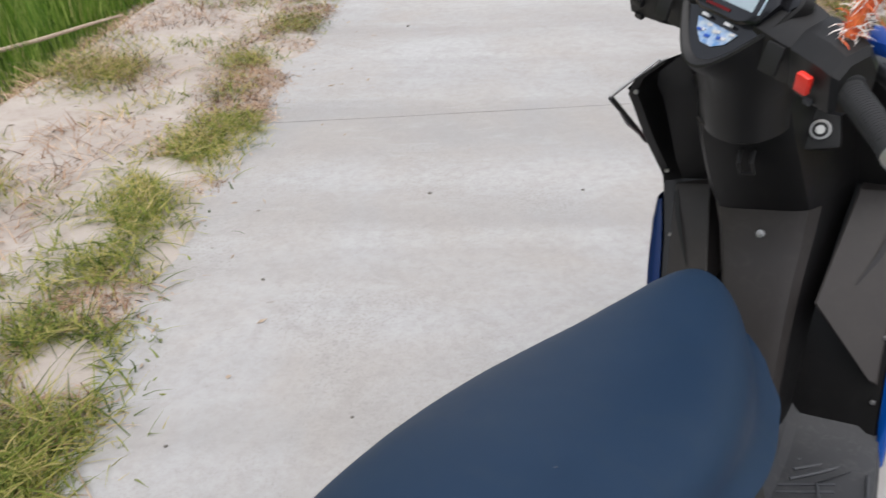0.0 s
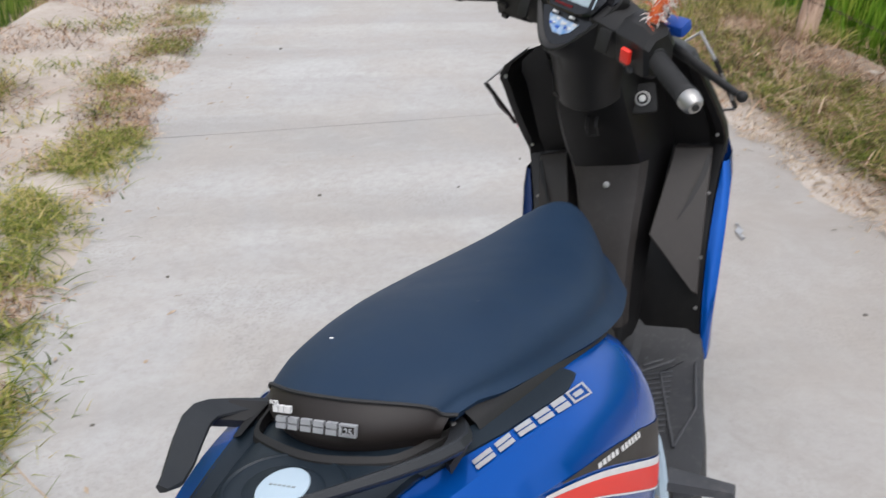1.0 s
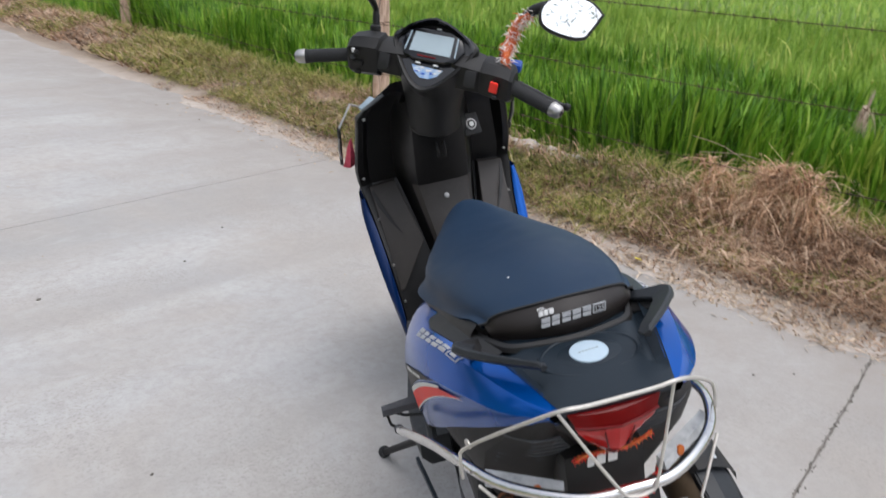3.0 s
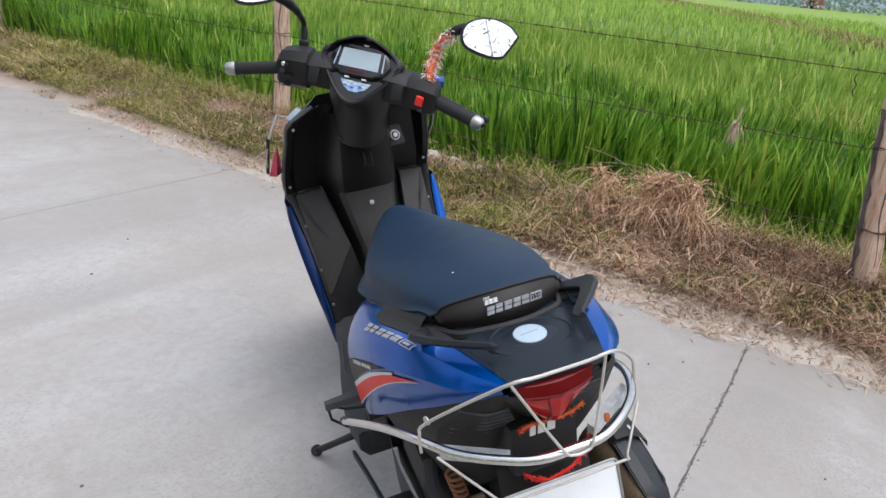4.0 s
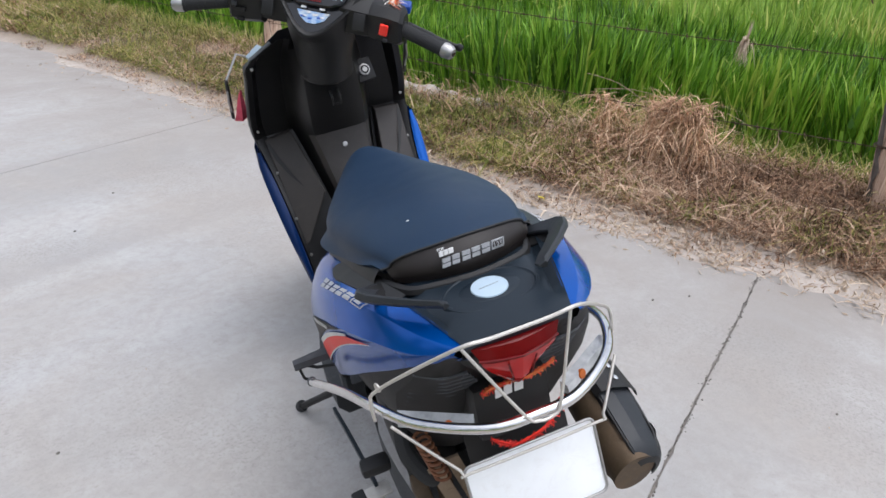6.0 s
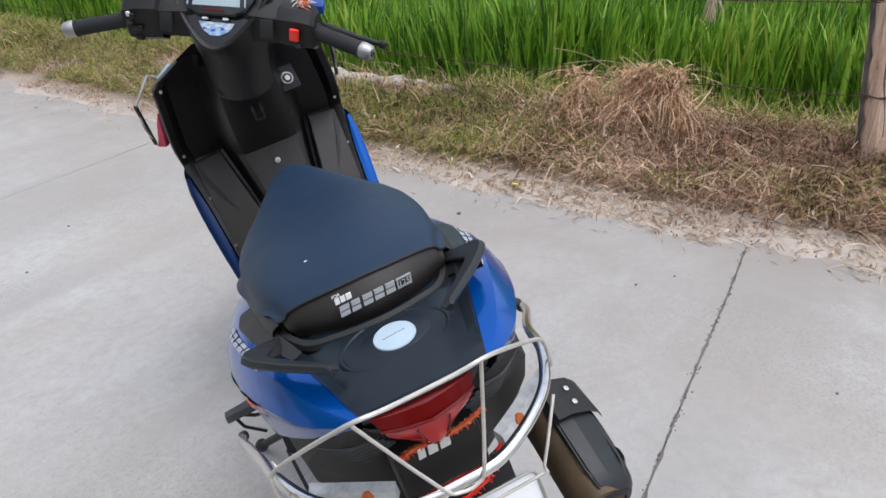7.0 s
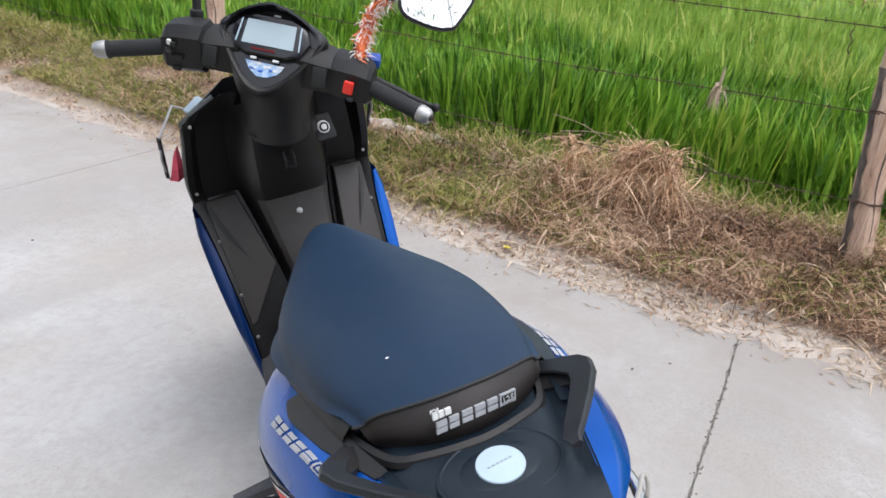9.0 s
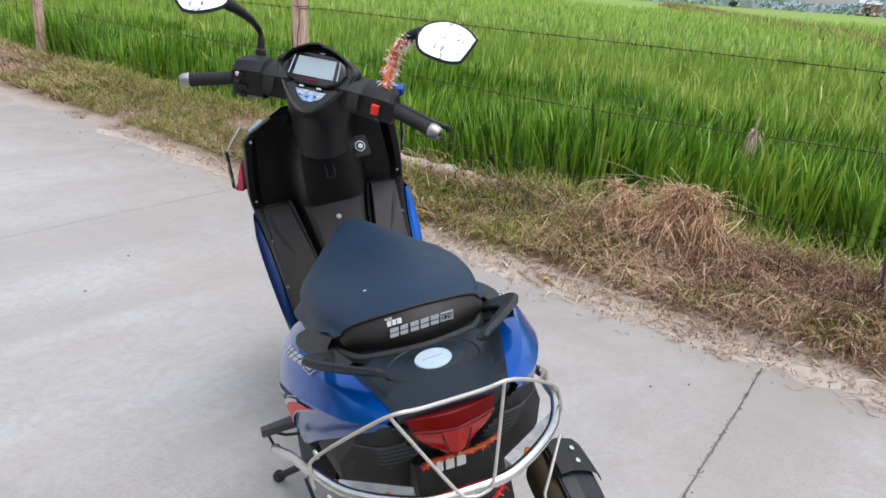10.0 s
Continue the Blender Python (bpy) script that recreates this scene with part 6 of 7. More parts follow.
WIRES = (0.44, 0.83, 1.17)
POSTS = [(2.99, -0.06, 1.38, 0.062, (0.03, 0.105), 1), (3.31, 4.40, 1.30, 0.060, (-0.02, 0.04), 2), (3.92, 10.55, 1.35, 0.065, (0.03, -0.03), 3), (4.05, 16.4, 1.3, 0.065, (0.0, 0.03), 4), (2.75, -4.6, 1.3, 0.06, (0.0, 0.02), 5)]
for p in POSTS:
    post(*p)
order = sorted(POSTS, key=lambda p: p[1])
for wi, z in enumerate(WIRES):
    bm = bmesh.new()
    line = []
    for a, b in zip(order, order[1:]):
        n = max(6, int((b[1] - a[1]) / 0.22))
        for k in range(n):
            t = k / n
            line.append(V(a[0] + (b[0] - a[0]) * t - 0.05, a[1] + (b[1] - a[1]) * t, z + 0.02 * math.sin(a[1]) - (0.06, 0.05, 0.0)[wi] * math.sin(math.pi * t)))
    tube(line, 0.0022, 5, bm)
    tube([p + V(0.0025, 0, 0.0025 * math.sin(i * 2.0)) for i, p in enumerate(line)], 0.0016, 4, bm)
    for i in range(0, len(line) - 1):
        for f in (0.25, 0.75):
            p = line[i].lerp(line[i + 1], f)
            if p.y > 9:
                continue
            for q in ((0.012, 0.006, 0.012), (-0.010, 0.004, 0.013)):
                tube([p - V(*q), p + V(*q)], 0.0013, 4, bm)
            tube([p - V(0, 0.005, 0), p + V(0, 0.005, 0)], 0.0045, 5, bm)
    thing("barbed_wire", bm, "rust", "rusty barbed wire strung between the fence posts", "wire", "fence wires", smooth=0)
# a loose end hangs from the top wire beside the post
thing("loose_wire", tube([V(2.95, 0.215, 1.150), V(2.946, 0.222, 1.125), V(2.952, 0.208, 1.10), V(2.948, 0.216, 1.07), V(2.95, 0.205, 1.045)], 0.0032, 5, smooth_steps=3), "rust", "loose end of rusty wire hanging from the top strand", "wire", smooth=40)
# a pale wisp caught on the middle wire
wn_ = np.random.default_rng(3)
wp = np.stack([wn_.normal(2.97, 0.006, 60), wn_.normal(0.70, 0.008, 60), wn_.uniform(0.785, 0.83, 60)], 1)
blades("caught_wisp", "pale_straw", wp, wn_.uniform(0.05, 0.10, 60), wn_.uniform(0.005, 0.010, 60), np.abs(wn_.normal(0.25, 0.15, 60)), np.abs(wn_.normal(0.15, 0.1, 60)), wn_.uniform(0, 6.28, 60), 3, "pale brown tuft of straw caught on the barbed wire", "straw", sag=2.1)
wp = np.stack([wn_.normal(2.97, 0.003, 9), wn_.normal(0.695, 0.004, 9), np.full(9, 0.82)], 1)
blades("caught_wisp", "pale_straw", wp, wn_.uniform(0.07, 0.115, 9), wn_.uniform(0.004, 0.007, 9), np.abs(wn_.normal(0.10, 0.06, 9)), np.abs(wn_.normal(0.2, 0.15, 9)), wn_.uniform(0, 6.28, 9), 4, "bleached stalks standing from the caught tuft", "straw")

# ---- crops and verge growth ----
rng = np.random.default_rng(5)


def scatter(n, x0, x1, y0, y1):
    return np.stack([rng.uniform(x0, x1, n), rng.uniform(y0, y1, n), np.zeros(n)], 1)


def field(name, n, x0, x1, y0, y1, h0, h1, w0, w1, label, seg=3, clump=0.14, edge=None, material="rice", leafy=0.8):
    p = scatter(n, x0, x1, y0, y1)
    splay, tall = rng.normal(0.4, 0.9, n), np.ones(n)
    if clump:
        cell = np.round(p[:, :2] / clump) * clump
        mark = np.sin(cell[:, 0] * 91.7 + cell[:, 1] * 47.3)
        p[:, :2] = cell + np.stack([mark, np.cos(cell[:, 0] * 37.1 - cell[:, 1] * 71.9)], 1) * clump * 0.28 + rng.normal(0, clump * 0.2, (n, 2))
        off = p[:, :2] - cell
        splay = np.arctan2(off[:, 1], off[:, 0]) + rng.normal(0, 0.7, n)
        tall = 1 + 0.10 * np.sin(mark * 57.0)
    p = np.column_stack([p, splay, tall])
    if edge is not None:
        p = p[p[:, 0] > edge(p[:, 1])]
    n, splay, tall = len(p), p[:, 3], p[:, 4]
    p = np.ascontiguousarray(p[:, :3])
    p[:, 2] = -0.25 + 0.04 * np.maximum(0.0, p[:, 0] - 5.0)
    patch = 0.06 * np.sin(p[:, 0] * 1.9 + p[:, 1] * 0.7) + 0.05 * np.sin(p[:, 1] * 2.3 - p[:, 0] * 0.8)
    top = rng.uniform(h0, h1, n) * (1 + patch) * tall
    h = np.where(rng.uniform(0, 1, n) < leafy, rng.uniform(0.22, 0.44, n), top)
    low = rng.uniform(0, 1, n) ** 2 * 0.32 * (h < top)
    p[:, 2] += np.maximum(0.0, top - h - low)
    return blades(name, material, p, h, rng.uniform(w0, w1, n), np.abs(rng.normal(0.10, 0.08, n)), np.abs(rng.normal(0.10, 0.12, n)), splay, seg, label, "crop")


def crop_edge(y):
    return 3.60 + np.clip(y, -6, 4) * 0.025 + np.clip(y - 4, 0, 8) * 0.05


field("rice_crop", 110000, 3.5, 6.2, -3.0, 12.0, 0.72, 0.92, 0.015, 0.030, "dense bright green standing rice at the field's edge", 3, 0.17, crop_edge)
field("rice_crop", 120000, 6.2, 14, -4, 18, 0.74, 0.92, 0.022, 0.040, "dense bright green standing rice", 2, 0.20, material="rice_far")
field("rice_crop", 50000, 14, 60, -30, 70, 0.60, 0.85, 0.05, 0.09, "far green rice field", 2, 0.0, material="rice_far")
field("rice_crop", 14000, 3.9, 6.5, 12, 40, 0.62, 0.88, 0.012, 0.022, "dense bright green standing rice along the road", 2, 0.2, crop_edge)
field("rice_crop", 5000, 2.9, 6.2, -6.0, -3.0, 0.62, 0.88, 0.012, 0.022, "dense bright green standing rice beside the fence", 2, 0.2, lambda y: crop_edge(y) - 0.2)
field("rice_crop", 26000, -5.5, -2.6, 1.5, 12, 0.40, 0.62, 0.008, 0.014, "green rice and weeds below the sandy verge", 3, 0.15, material="rice_weedy")
field("rice_crop", 14000, -5.5, -2.7, -6, 1.5, 0.40, 0.62, 0.010, 0.018, "green rice below the verge", 2, 0.18)
field("rice_crop", 18000, -16, -5.5, -8, 30, 0.55, 0.8, 0.016, 0.03, "green rice field", 2, 0.2)


ears = scatter(280, 3.75, 9.0, -2.5, 10.0)
ears[:, 2] = rng.uniform(0.38, 0.56, len(ears)) + 0.04 * np.maximum(0.0, ears[:, 0] - 5.0)
ne = len(ears)
blades("rice_ears", "ear", ears, rng.uniform(0.16, 0.30, ne), rng.uniform(0.010, 0.020, ne), np.abs(rng.normal(0.2, 0.1, ne)), np.abs(rng.normal(1.3, 0.5, ne)), rng.uniform(0, 6.28, ne), 4, "drooping yellow-green ears of rice", "crop")


for cx, cy, rad, n in ((6.5, 0.36, 0.26, 150), (5.75, 3.05, 0.10, 36), (6.9, 2.85, 0.2, 40), (7.8, 3.45, 0.25, 50), (9.6, 1.6, 0.5, 60)):
    p = np.stack([rng.normal(cx, rad * 0.6, n), rng.normal(cy, rad, n), np.zeros(n)], 1)
    p[:, 2] = -0.20 + 0.04 * np.maximum(0.0, p[:, 0] - 5.0)
    blades("rice_ears", "ear", p, rng.uniform(0.85, 1.12, n), rng.uniform(0.014, 0.028, n), np.abs(rng.normal(0.12, 0.1, n)), np.abs(rng.normal(0.25, 0.2, n)), rng.uniform(0, 6.28, n), 4, "yellowing ripe tuft among the green rice", "crop")


def heights(p, lift=0.0):
    p[:, 2] = [ground_height(x, y) + lift for x, y, _ in p]
    return p


def noise_keep(p, scale, level, seed):
    keep = np.array([noise.noise(Vector((x * scale, y * scale, seed))) > level for x, y, _ in p])
    return p[keep]


def growth(name, material, p, h0, h1, w0, w1, lean, droop, label, seg=3, category="grass", sag=0.0):
    n = len(p)
    return blades(name, material, p, rng.uniform(h0, h1, n), rng.uniform(w0, w1, n), np.maximum(np.abs(rng.normal(lean, lean * 0.5, n)), 1.9 if lean > 2 else 0.0), np.abs(rng.normal(droop, droop * 0.5, n)), rng.uniform(0, 6.28, n), seg, label, category, sag=sag)


def bank(n, a, b, y0, y1):
    p = scatter(n, a, b, y0, y1)
    p[:, 0] += np.array([shift(y) for y in p[:, 1]])
    return p


def crest(p):
    """Leaves the sandy crest of the bank bare in the middle stretch."""
    d = p[:, 0] - np.array([shift(y) for y in p[:, 1]])
    return p[(p[:, 1] < 2.2 + 0.15 * np.sin(p[:, 0] * 40)) | (d < 3.10 + 0.05 * np.sin(p[:, 1] * 3.1)) | (p[:, 1] > 4.2)]


foot = crest(bank(9000, 3.1, 3.6, -2.5, 9.0))
# pale bare sand on the crest of the bank
rows = []
for y in np.linspace(1.95, 3.75, 46):
    mid_x = 3.27 + 0.02 * math.sin(y * 5.0) + 0.03 * (y - 2.6)
    fade = min(1.0, (y - 1.93) * 4, (3.77 - y) * 3)
    wide = (0.085 + 0.035 * noise.noise(Vector((y * 4.0, 3.0, 0)))) * (0.4 + 0.6 * fade)
    rows.append([V(mid_x + u * wide, y, ground_height(mid_x + u * wide, y) - 0.012 + 0.060 * fade * (1 - u * u) * (0.7 + 0.6 * noise.noise(Vector((y * 9.0, u * 2.0, 7.0))))) for u in np.linspace(-1, 1, 9)])
thing("sand_ridge", loft(rows, False, False), "sand", "pale bare sand along the crest of the bank", "sand", kind="stuff", smooth=60)
# right-hand verge: trodden straw, dry grass and green weeds
def mess(name, material, p, h0, h1, w0, w1, label, lift=0.05, category="grass"):
    """Loose bits thrown every way, each bent its own way."""
    n = len(p)
    heights(p)
    p[:, 2] += lift * rng.uniform(0, 1, n) ** 2
    return blades(name, material, p, rng.uniform(h0, h1, n), rng.uniform(w0, w1, n), rng.uniform(0.4, 2.6, n), rng.normal(0.0, 0.9, n), rng.uniform(0, 6.28, n), 4, label, category, sag=rng.uniform(0.1, 1.3, n))


mess("dry_grass", "straw", bank(13000, 2.40, 3.35, -2.5, 1.5), 0.025, 0.085, 0.0028, 0.0065, "tangled dry brown grass on the bank", 0.07)
mess("dry_grass", "straw", crest(bank(11000, 2.40, 3.35, 1.5, 7.0)), 0.025, 0.085, 0.0028, 0.0065, "dry brown grass among the weeds", 0.06)
mess("dry_grass", "straw", bank(16000, 2.34, 3.20, -2.5, 1.7), 0.025, 0.080, 0.0028, 0.0060, "matted brown grass round the fence post", 0.09)
mess("dry_grass", "straw", noise_keep(bank(12000, 2.16, 2.60, -2.5, 7.0), 2.5, -0.12, 5.0), 0.012, 0.035, 0.003, 0.007, "broken straw at the road's edge", 0.01)
mess("dry_grass", "pale_straw", noise_keep(bank(8000, 2.06, 2.60, -2.5, 3.8), 2.2, -0.12, 15.0), 0.010, 0.034, 0.004, 0.010, "pale flakes of straw trodden into the road's edge", 0.006)
mess("dry_leaves", "pale_straw", bank(620, 2.10, 2.85, -2.4, 4.5), 0.030, 0.065, 0.009, 0.018, "broad pale dry leaves lying on the verge", 0.05, "leaf")
mess("dry_grass", "straw", bank(5200, 2.34, 3.25, -2.5, 5.0), 0.055, 0.13, 0.004, 0.009, "longer bent straws over the matted grass", 0.11)
mess("dry_grass", "pale_straw", bank(1500, 2.05, 3.1, -2.5, 4.0), 0.03, 0.085, 0.003, 0.006, "bleached straws over the verge", 0.06)
mess("dry_grass", "straw", noise_keep(bank(2600, 1.92, 2.32, -2.5, 5.0), 1.8, -0.1, 25.0), 0.008, 0.030, 0.003, 0.008, "straw bits blown on to the concrete", 0.004)
growth("dry_grass", "straw", heights(noise_keep(crest(bank(7000, 2.55, 3.45, -2.5, 7.0)), 1.6, 0.08, 2.0), -0.005), 0.08, 0.20, 0.003, 0.007, 0.8, 1.0, "tufts of dry straw on the bank")
weeds = noise_keep(crest(bank(32000, 2.40, 3.4, 1.25, 9.0)), 1.4, -0.26, 7.0)
mess("green_grass", "weed", weeds, 0.03, 0.10, 0.004, 0.009, "yellow-green weeds among the dry grass", 0.06)
mess("green_grass", "weed", noise_keep(bank(14000, 2.42, 2.95, 1.3, 3.6), 2.0, -0.02, 9.0), 0.03, 0.09, 0.004, 0.008, "green tufts at the foot of the bank", 0.05)
mess("green_grass", "weed", noise_keep(bank(9000, 2.42, 3.1, -2.5, 1.4), 2.1, 0.14, 3.0), 0.03, 0.09, 0.004, 0.008, "green weeds in the matted grass", 0.06)
growth("green_grass", "weed", heights(foot, -0.005), 0.08, 0.24, 0.004, 0.009, 0.5, 0.6, "green weeds along the foot of the fence")
growth("dry_grass", "straw", heights(bank(8000, 2.35, 3.6, 7.0, 22.0), -0.01), 0.08, 0.22, 0.010, 0.02, 1.2, 0.7, "dry grass along the road", 2)
growth("green_grass", "weed", heights(noise_keep(bank(9000, 2.4, 3.6, 7.0, 22.0), 0.8, -0.2, 7.0), -0.01), 0.08, 0.2, 0.010, 0.02, 0.6, 0.6, "green weeds along the road", 2)
growth("dry_grass", "straw", heights(bank(6000, 2.3, 3.45, -7.0, -2.4), -0.005), 0.06, 0.18, 0.006, 0.011, 1.5, 0.8, "dry grass on the bank behind", 2)
growth("green_grass", "weed", heights(noise_keep(bank(6000, 2.5, 3.5, -7.0, -2.4), 1.4, -0.1, 7.0), -0.005), 0.06, 0.16, 0.006, 0.011, 0.8, 0.7, "green weeds on the bank behind", 2)


# cut straw caught on the lowest wire: locks that hang from a matted top
def heap(locks, per, x0, y0, y1, low, top, reach, label):
    y = np.sort(rng.uniform(y0, y1, locks))
    u = (y - y0) / (y1 - y0)
    crown = low + (top - low) * np.clip(np.minimum(u, 1 - u) * 16.0 + 0.5, 0, 1) * rng.uniform(0.66, 1.0, locks)
    turn = rng.normal(3.3, 0.7, locks)
    fall = rng.uniform(0.5, 1.0, locks) * reach
    tone = np.repeat(np.arange(locks), per)
    n = locks * per
    drop = rng.uniform(0, 1, n) ** 1.2
    lift = (crown[tone] - low) * drop * 0.85
    out = rng.uniform(0.03, 0.17, locks)[tone] * drop
    p = np.stack([x0 - out + rng.normal(0, 0.022, n), y[tone] + rng.normal(0, 0.020, n) + drop * rng.normal(0, 0.10, locks)[tone], crown[tone] - lift + rng.normal(0, 0.012, n)], 1)
    hang = rng.uniform(0, 1, n) < 0.62
    blades("straw_heap", "heap_straw", p, fall[tone] * rng.uniform(0.4, 1.1, n), rng.uniform(0.0035, 0.0075, n), np.where(hang, np.abs(rng.normal(0.5, 0.25, n)), rng.uniform(0.8, 2.2, n)), rng.normal(0.1, 0.5, n), np.where(hang, turn[tone] + rng.normal(0, 0.7, n), rng.uniform(0, 6.28, n)), 5, label, "straw", sag=np.where(hang, rng.uniform(1.3, 2.2, n), rng.uniform(0.3, 1.4, n)))
    m = n // 2
    q = np.stack([rng.normal(x0 + 0.01, 0.03, m), rng.uniform(y0, y1, m), np.zeros(m)], 1)
    q[:, 2] = np.interp(q[:, 1], y, crown) + rng.normal(0.0, 0.012, m)
    return blades("straw_heap", "heap_straw", q, rng.uniform(0.04, 0.11, m), rng.uniform(0.0035, 0.0075, m), rng.uniform(0.8, 2.4, m), rng.normal(0, 0.7, m), rng.uniform(0, 6.28, m), 4, "matted top of the caught straw", "straw", sag=rng.uniform(0.6, 1.3, m))


heap(34, 40, 3.04, 0.80, 1.13, 0.12, 0.46, 0.22, "mat of cut brown straw draped over the lowest wire")
heap(14, 22, 3.05, 1.26, 1.46, 0.12, 0.40, 0.17, "wisps of cut straw hanging on the wire")
heap(30, 18, 2.95, 0.15, 1.80, 0.06, 0.17, 0.13, "cut straw lying below the wire")
for y0, y1, z0, z1 in ((1.52, 1.12, 0.52, 0.42), (1.46, 0.98, 0.44, 0.46), (0.70, 0.42, 0.16, 0.20)):
    thing("dry_stalk", tube([V(3.02, y0, z0), V(3.00, (y0 + y1) / 2, (z0 + z1) / 2 + 0.03), V(2.98, y1, z1)], (0.0022, 0.002, 0.0014), 5, smooth_steps=4), "pale_straw", "long pale dry stalk caught on the fence", "stalk", smooth=40)

# left-hand verge: green tufts along the slab edge, sparse growth on the sand
def strip(n, y0, y1, wide):
    y = rng.uniform(y0, y1, n)
    mid_x = np.interp(y, [-3.5, 0.5, 1.2, 1.7, 2.2, 2.6, 3.0, 3.4, 4.3, 5.1, 7.0], [-1.1, -1.0, -0.97, -1.07, -1.16, -1.18, -1.11, -1.0, -1.2, -1.08, -1.1])
    return np.stack([rng.normal(mid_x, wide), y, np.zeros(n)], 1)


left = noise_keep(strip(6500, 0.2, 3.42, 0.115), 3.4, -0.16, 11.0)
mess("green_grass", "weed", left, 0.02, 0.07, 0.0035, 0.008, "green tufts of grass along the concrete's edge", 0.04)
growth("green_grass", "weed", heights(noise_keep(strip(3800, 0.2, 3.42, 0.09), 3.4, -0.02, 11.0), -0.004), 0.03, 0.09, 0.003, 0.007, 0.6, 0.7, "upright green grass along the concrete's edge")
for cx, cy, r, n in ((-1.22, 4.27, 0.09, 480), (-1.08, 5.05, 0.11, 600), (-1.05, 5.9, 0.14, 600), (-1.1, 7.0, 0.22, 1600), (-1.15, -0.9, 0.3, 2600), (-1.92, 3.86, 0.11, 600), (-1.16, 3.72, 0.07, 160)):
    mess("green_grass", "weed", np.stack([rng.normal(cx, r, n) + 0.5 * r * np.sin(rng.integers(0, 9, n) * 2.1), rng.normal(cy, r * 1.2, n) + r * np.cos(rng.integers(0, 9, n) * 1.3), np.zeros(n)], 1), 0.02, 0.08, 0.003, 0.008, "separate green tuft on the sandy verge", 0.03)
near = strip(3200, 0.4, 1.75, 0.11)
growth("green_grass", "weed", heights(noise_keep(near, 2.2, -0.25, 4.0), -0.005), 0.05, 0.13, 0.003, 0.007, 0.6, 0.7, "long yellow-green grass beside the concrete")
mess("dry_grass", "straw", noise_keep(strip(17000, 0.2, 7.0, 0.16), 2.6, -0.2, 11.4), 0.015, 0.05, 0.0025, 0.006, "dry brown grass along the concrete's edge", 0.015)
mess("dry_grass", "straw", noise_keep(scatter(3600, -1.25, -0.78, 3.2, 6.0), 2.9, -0.1, 6.4), 0.010, 0.035, 0.003, 0.007, "trodden brown litter between the tufts", 0.006)
brown = scatter(6000, -2.45, -1.75, 1.2, 4.2)
growth("green_grass", "weed", heights(noise_keep(brown, 1.3, 0.02, 51.0), -0.004), 0.04, 0.13, 0.004, 0.008, 1.0, 0.6, "olive-brown grass at the far side of the sand")
growth("dry_grass", "straw", heights(noise_keep(scatter(4000, -2.45, -1.75, 1.2, 4.2), 1.3, 0.05, 51.0), -0.004), 0.04, 0.12, 0.003, 0.007, 1.3, 0.5, "dry grass at the far side of the sand")
sand = scatter(9000, -2.5, -1.35, 1.0, 9.0)
growth("green_grass", "weed", heights(noise_keep(sand, 1.7, 0.22, 21.0), -0.004), 0.03, 0.10, 0.004, 0.008, 0.8, 0.5, "low weeds on the sand")
growth("dry_grass", "straw", heights(noise_keep(scatter(9000, -2.7, -1.5, 1.0, 9.0), 1.2, -0.05, 31.0), -0.004), 0.03, 0.10, 0.003, 0.007, 1.4, 0.4, "dry growth on the sand")

# leaf litter and grit on the concrete
def litter(name, n, x0, x1, y0, y1, size, material, label):
    bm = bmesh.new()
    rnd = random.Random(n)
    for _ in range(n):
        x, y = rnd.uniform(x0, x1), rnd.uniform(y0, y1)
        z = max(0.0, ground_height(x, y)) + 0.003
        a, l, w = rnd.uniform(0, 6.28), size * rnd.uniform(0.4, 1.6), size * rnd.uniform(0.06, 0.2)
        d, s_ = V(math.cos(a), math.sin(a), 0), V(-math.sin(a), math.cos(a), 0)
        c = V(x, y, z)
        vs = [bm.verts.new(q) for q in (c - d * l / 2, c + s_ * w + V(0, 0, size * 0.15), c + d * l / 2 + V(0, 0, size * rnd.uniform(0, 0.25)), c - s_ * w)]
        bm.faces.new(vs)
    thing(name, bm, material, label, "litter", kind="stuff", smooth=0)


litter("leaf_litter", 150, -2.1, -1.1, 1.0, 6.5, 0.028, "bark", "dark bits of twig and leaf on the sand")
litter("leaf_litter", 60, -0.95, -0.45, 0.4, 7.0, 0.03, "litter", "dry grass bits blown on the concrete")
litter("leaf_litter", 330, 1.95, 2.5, -1.5, 6.0, 0.032, "litter", "dry leaf bits at the road's edge")
litter("leaf_litter", 45, -0.6, 2.0, -0.8, 7.0, 0.016, "litter", "scattered bits on the concrete")


def pebble(x, y, r, material="rubber", label="small dark pebble on the concrete"):
    bm = bmesh.new()
    bmesh.ops.create_icosphere(bm, subdivisions=2, radius=r)
    for v in bm.verts:
        v.co *= 1 + 0.3 * noise.noise(v.co * 60 + Vector((x, y, 0)))
    bm.transform(Matrix.Translation((x, y, r * 0.5)) @ Matrix.Diagonal((1.3, 1, 0.65, 1)))
    thing("pebble", bm, material, label, "pebble", "pebbles on the road", smooth=60)


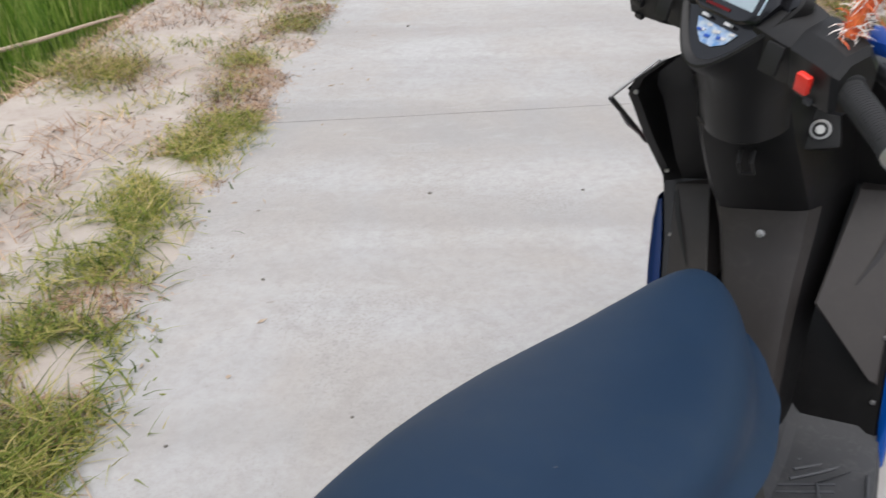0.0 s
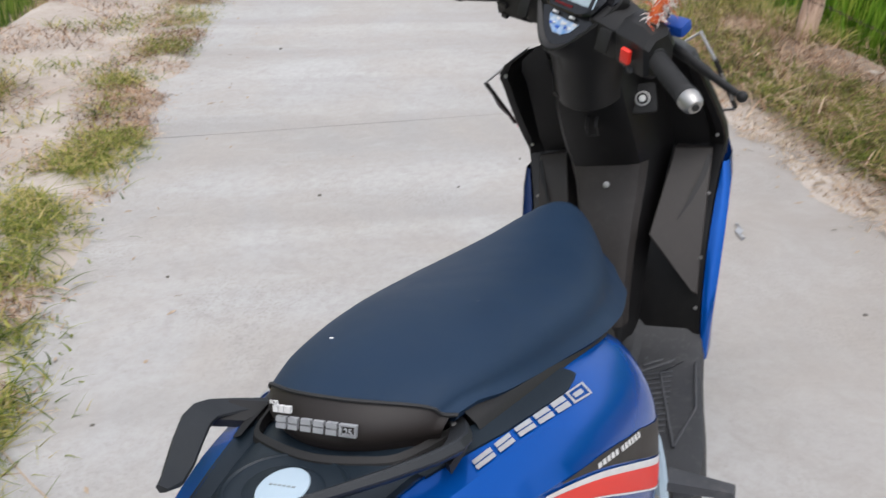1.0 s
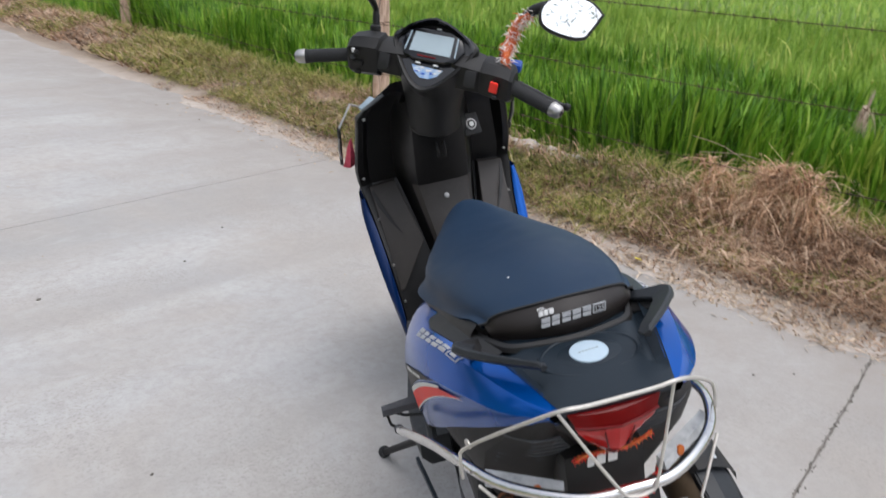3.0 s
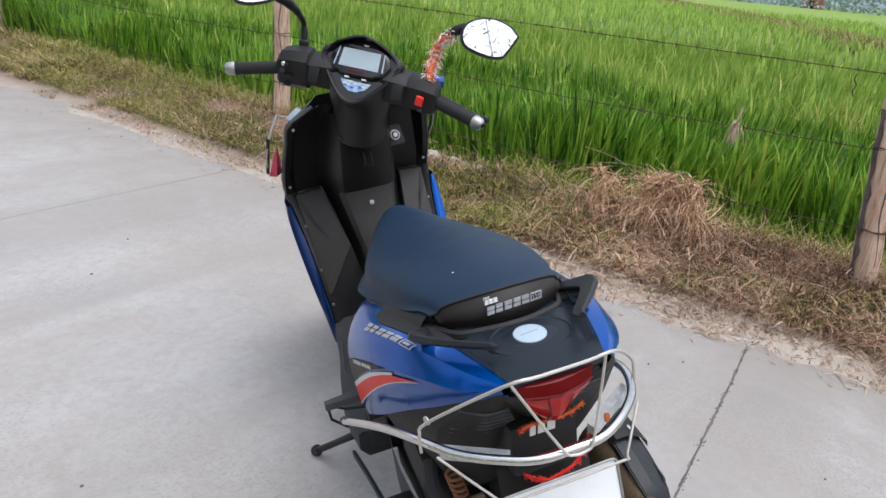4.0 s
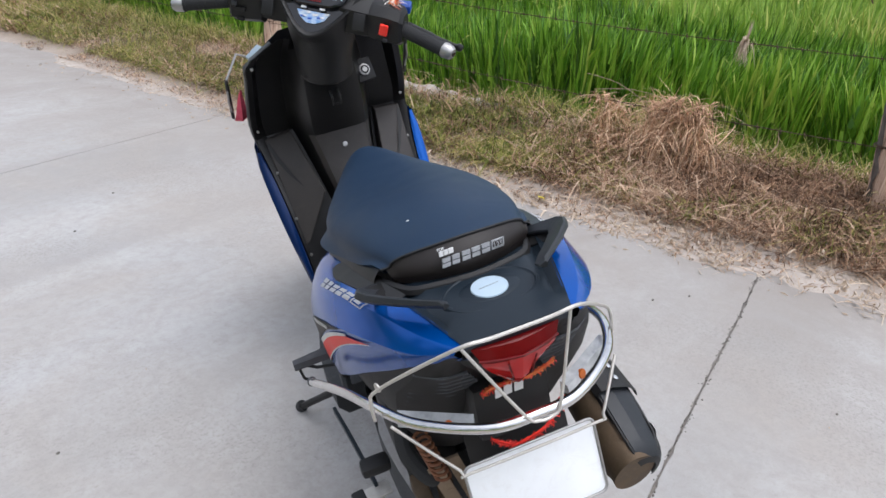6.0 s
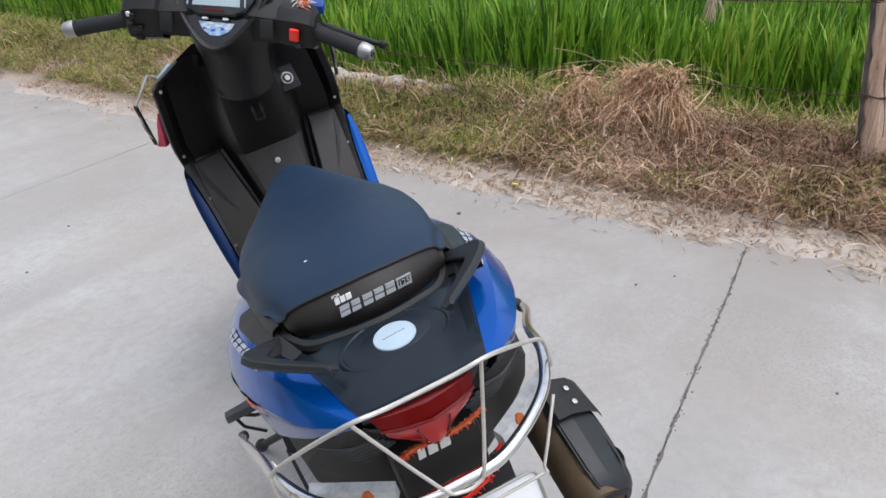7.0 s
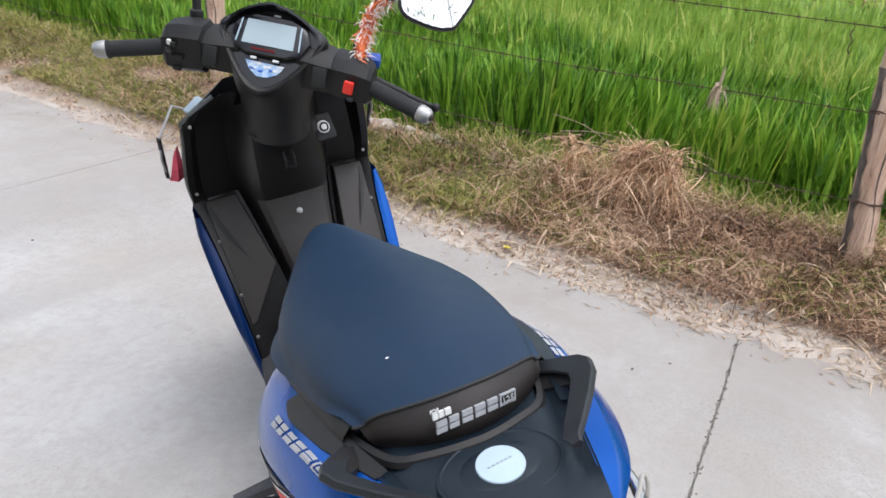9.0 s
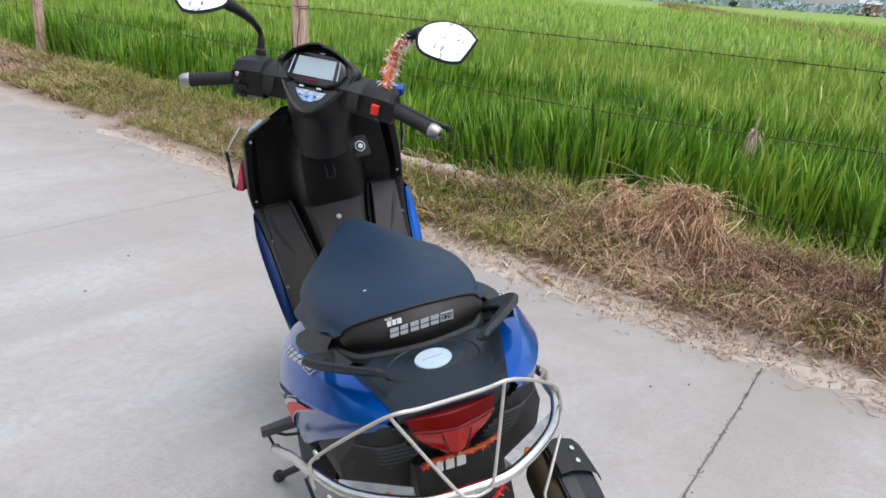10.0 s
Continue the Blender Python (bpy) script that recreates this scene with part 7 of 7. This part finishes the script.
for x, y, r in ((-0.054, 2.60, 0.009), (-0.577, 2.012, 0.007), (-0.305, 4.987, 0.011), (-0.647, 1.301, 0.006), (1.30, -0.17, 0.006), (0.55, 2.62, 0.006), (0.9, 2.9, 0.006), (-0.2, 1.4, 0.005), (1.62, 0.52, 0.007), (1.75, 0.42, 0.006), (1.86, 1.42, 0.012), (1.72, 1.5, 0.009)):
    pebble(x, y, r * 0.75, "grit")
wr = box((0.045, 0.03, 0.003), (2.23, 1.33, 0.035), 0.0005, (10, 15, 30))
thing("wrapper", wr, "yellow", "small crumpled yellow wrapper in the verge", "litter", smooth=0)
scrap = loft([[V(1.56 + 0.05 * t + 0.012 * math.sin(9 * t + u * 3), 2.02 + 0.13 * t, 0.004 + 0.008 * abs(math.sin(7 * t + u * 2)) + 0.006 * u * (1 - t)) + V(0.010 * u, -0.004 * u, 0) for u in (0, 0.5, 1)] for t in np.linspace(0, 1, 9)], False, False)
thing("plastic_scrap", scrap, "print", "crumpled scrap of white plastic on the concrete", "litter", smooth=40)
branch = tube([V(-2.95, 4.26, 0.09), V(-2.74, 4.36, 0.07), V(-2.55, 4.46, 0.10), V(-2.40, 4.85, 0.09), V(-2.30, 5.1, 0.08)], [0.014, 0.015, 0.013, 0.011, 0.007], 8)
thing("fallen_branch", branch, "litter", "pale bare branch lying in the grass by the crop", "branch", smooth=40)
stalk = tube([V(-0.98, 1.50, 0.03), V(-0.90, 1.30, 0.012), V(-0.74, 1.12, 0.006), V(-0.60, 0.98, 0.005)], 0.0022, 6)
thing("dry_stalk", stalk, "litter", "long dry grass stalk lying on the concrete", "stalk", smooth=40)

# ---- far edge of the field: a scrubby bund, more fields, hazy trees and sheds ----
def on_field(x):
    return -0.25 + 0.04 * max(0.0, x - 5.0)


t_ = rng.uniform(0, 1, 16000)
line_x = 27 + 72 * t_ ** 1.3 + rng.normal(0, 0.7, len(t_))
line_y = 0.55 * (line_x - 35.2) + 4.4 + rng.normal(0, 0.7, len(t_))
bp = np.stack([line_x, line_y, -0.2 + 0.04 * (line_x - 5)], 1)
keep = rng.uniform(0, 1, len(bp)) < 0.55
blades("bund_scrub", "straw", bp[keep], rng.uniform(0.4, 0.9, keep.sum()), rng.uniform(0.02, 0.06, keep.sum()), np.abs(rng.normal(0.4, 0.2, keep.sum())), np.abs(rng.normal(0.4, 0.2, keep.sum())), rng.uniform(0, 6.28, keep.sum()), 2, "dry scrub on the bund across the field", "scrub")
blades("bund_scrub", "weed", bp[~keep], rng.uniform(0.3, 0.8, (~keep).sum()), rng.uniform(0.03, 0.09, (~keep).sum()), np.abs(rng.normal(0.5, 0.2, (~keep).sum())), np.abs(rng.normal(0.4, 0.2, (~keep).sum())), rng.uniform(0, 6.28, (~keep).sum()), 2, "dark green scrub on the bund across the field", "scrub")
far_n = 52000
fa = rng.uniform(-0.5, 1.3, far_n)
fr_ = rng.uniform(150, 210, far_n)
fp = np.stack([fr_ * np.cos(fa), fr_ * np.sin(fa), np.zeros(far_n)], 1)
fp[:, 2] = -0.3 + 0.04 * np.maximum(0, fp[:, 0] - 5) + rng.uniform(0, 6, far_n) * (0.6 + 0.4 * np.sin(fa * 23))
blades("tree_line", "haze", fp, rng.uniform(0.35, 0.9, far_n), rng.uniform(0.3, 0.7, far_n), np.abs(rng.normal(0.4, 0.3, far_n)), np.abs(rng.normal(0.3, 0.3, far_n)), rng.uniform(0, 6.28, far_n), 2, "line of far trees beyond the fields, coloured blue-grey for haze", "trees")


def shed(x, y, w, d, h, material, label):
    z = on_field(x) - 0.2
    root = tagged(new("shed"), label, "shed", "far sheds")
    part("wall", box((w, d, h), (x, y, z + h / 2), 0.03), material, root)
    part("roof", loft([[V(x - w * 0.56, y + k * d * 0.56, z + h), V(x, y + k * d * 0.56, z + h * 1.35), V(x + w * 0.56, y + k * d * 0.56, z + h)] for k in (-1, 1)], True, True), "wall", root, "grey sheet roof", 0)
    part("door", box((0.06, d * 0.25, h * 0.7), (x - w / 2 - 0.02, y, z + h * 0.36), 0.01), "grey_plastic", root, "dark doorway", 0)


shed(150, 46, 5, 7, 3.0, "wall", "far pale rendered shed beyond the field")
shed(155, 24, 4, 3.5, 2.2, "brick", "far small brick-red shed beyond the field")

# ---- trees out of view across the road, added for the scooter's mirrors and paint ----
def tree(x, y, height, seed, n=2600, leaf=1.0, girth=1.0):
    rnd = random.Random(seed)
    z0 = -0.3
    trunk = [V(x, y, z0), V(x + rnd.uniform(-0.2, 0.2), y + rnd.uniform(-0.2, 0.2), z0 + height * 0.25), V(x + rnd.uniform(-0.4, 0.4), y + rnd.uniform(-0.4, 0.4), z0 + height * 0.5), V(x + rnd.uniform(-0.5, 0.5), y + rnd.uniform(-0.5, 0.5), z0 + height * 0.8)]
    line = spline(trunk, 6)
    bm = tube(line, [(0.17 - 0.14 * k / 18) * girth for k in range(19)], 10)
    ends = []
    for k in range(11):
        a = rnd.uniform(0, 6.28)
        b = line[rnd.randrange(7, len(line))]
        l = height * rnd.uniform(0.18, 0.34)
        e = b + V(math.cos(a) * l, math.sin(a) * l, l * rnd.uniform(0.2, 0.8))
        tube([b, b.lerp(e, 0.5) + V(0, 0, 0.1), e], [0.06 * girth, 0.04 * girth, 0.02 * girth], 6, bm)
        ends += [e, b.lerp(e, 0.6)]
    root = tagged(new("tree"), "broad leafy green tree beyond the verge, added out of view", "tree", "trees across the road")
    part("trunk", bm, "bark", root, "grey-brown bark", 50)
    r = np.random.default_rng(seed)
    c = np.array([list(e) for e in ends])[r.integers(0, len(ends), n)] + r.normal(0, height * 0.075, (n, 3))
    crown = blades("crown", "leaf", c, r.uniform(0.18, 0.42, n) * leaf, r.uniform(0.10, 0.22, n) * leaf, np.abs(r.normal(1.2, 0.6, n)), np.abs(r.normal(0.5, 0.4, n)), r.uniform(0, 6.28, n), 2, "uneven crown of dark green leaves")
    del crown["kind"]
    crown.parent = root


# unseen row, placed to darken light and reflections from the left
for k, (x, y, h) in enumerate(((-17.0, -6.0, 7.5), (-19.0, 1.0, 9.0), (-18.0, 8.0, 8.0), (-20.0, 16.0, 9.5), (-18.0, 24.0, 8.0), (-15.0, -14.0, 8.5))):
    tree(x, y, h, 50 + k)
tree(-6.6, -6.8, 8.3, 71, 6000, 0.2, 0.3)
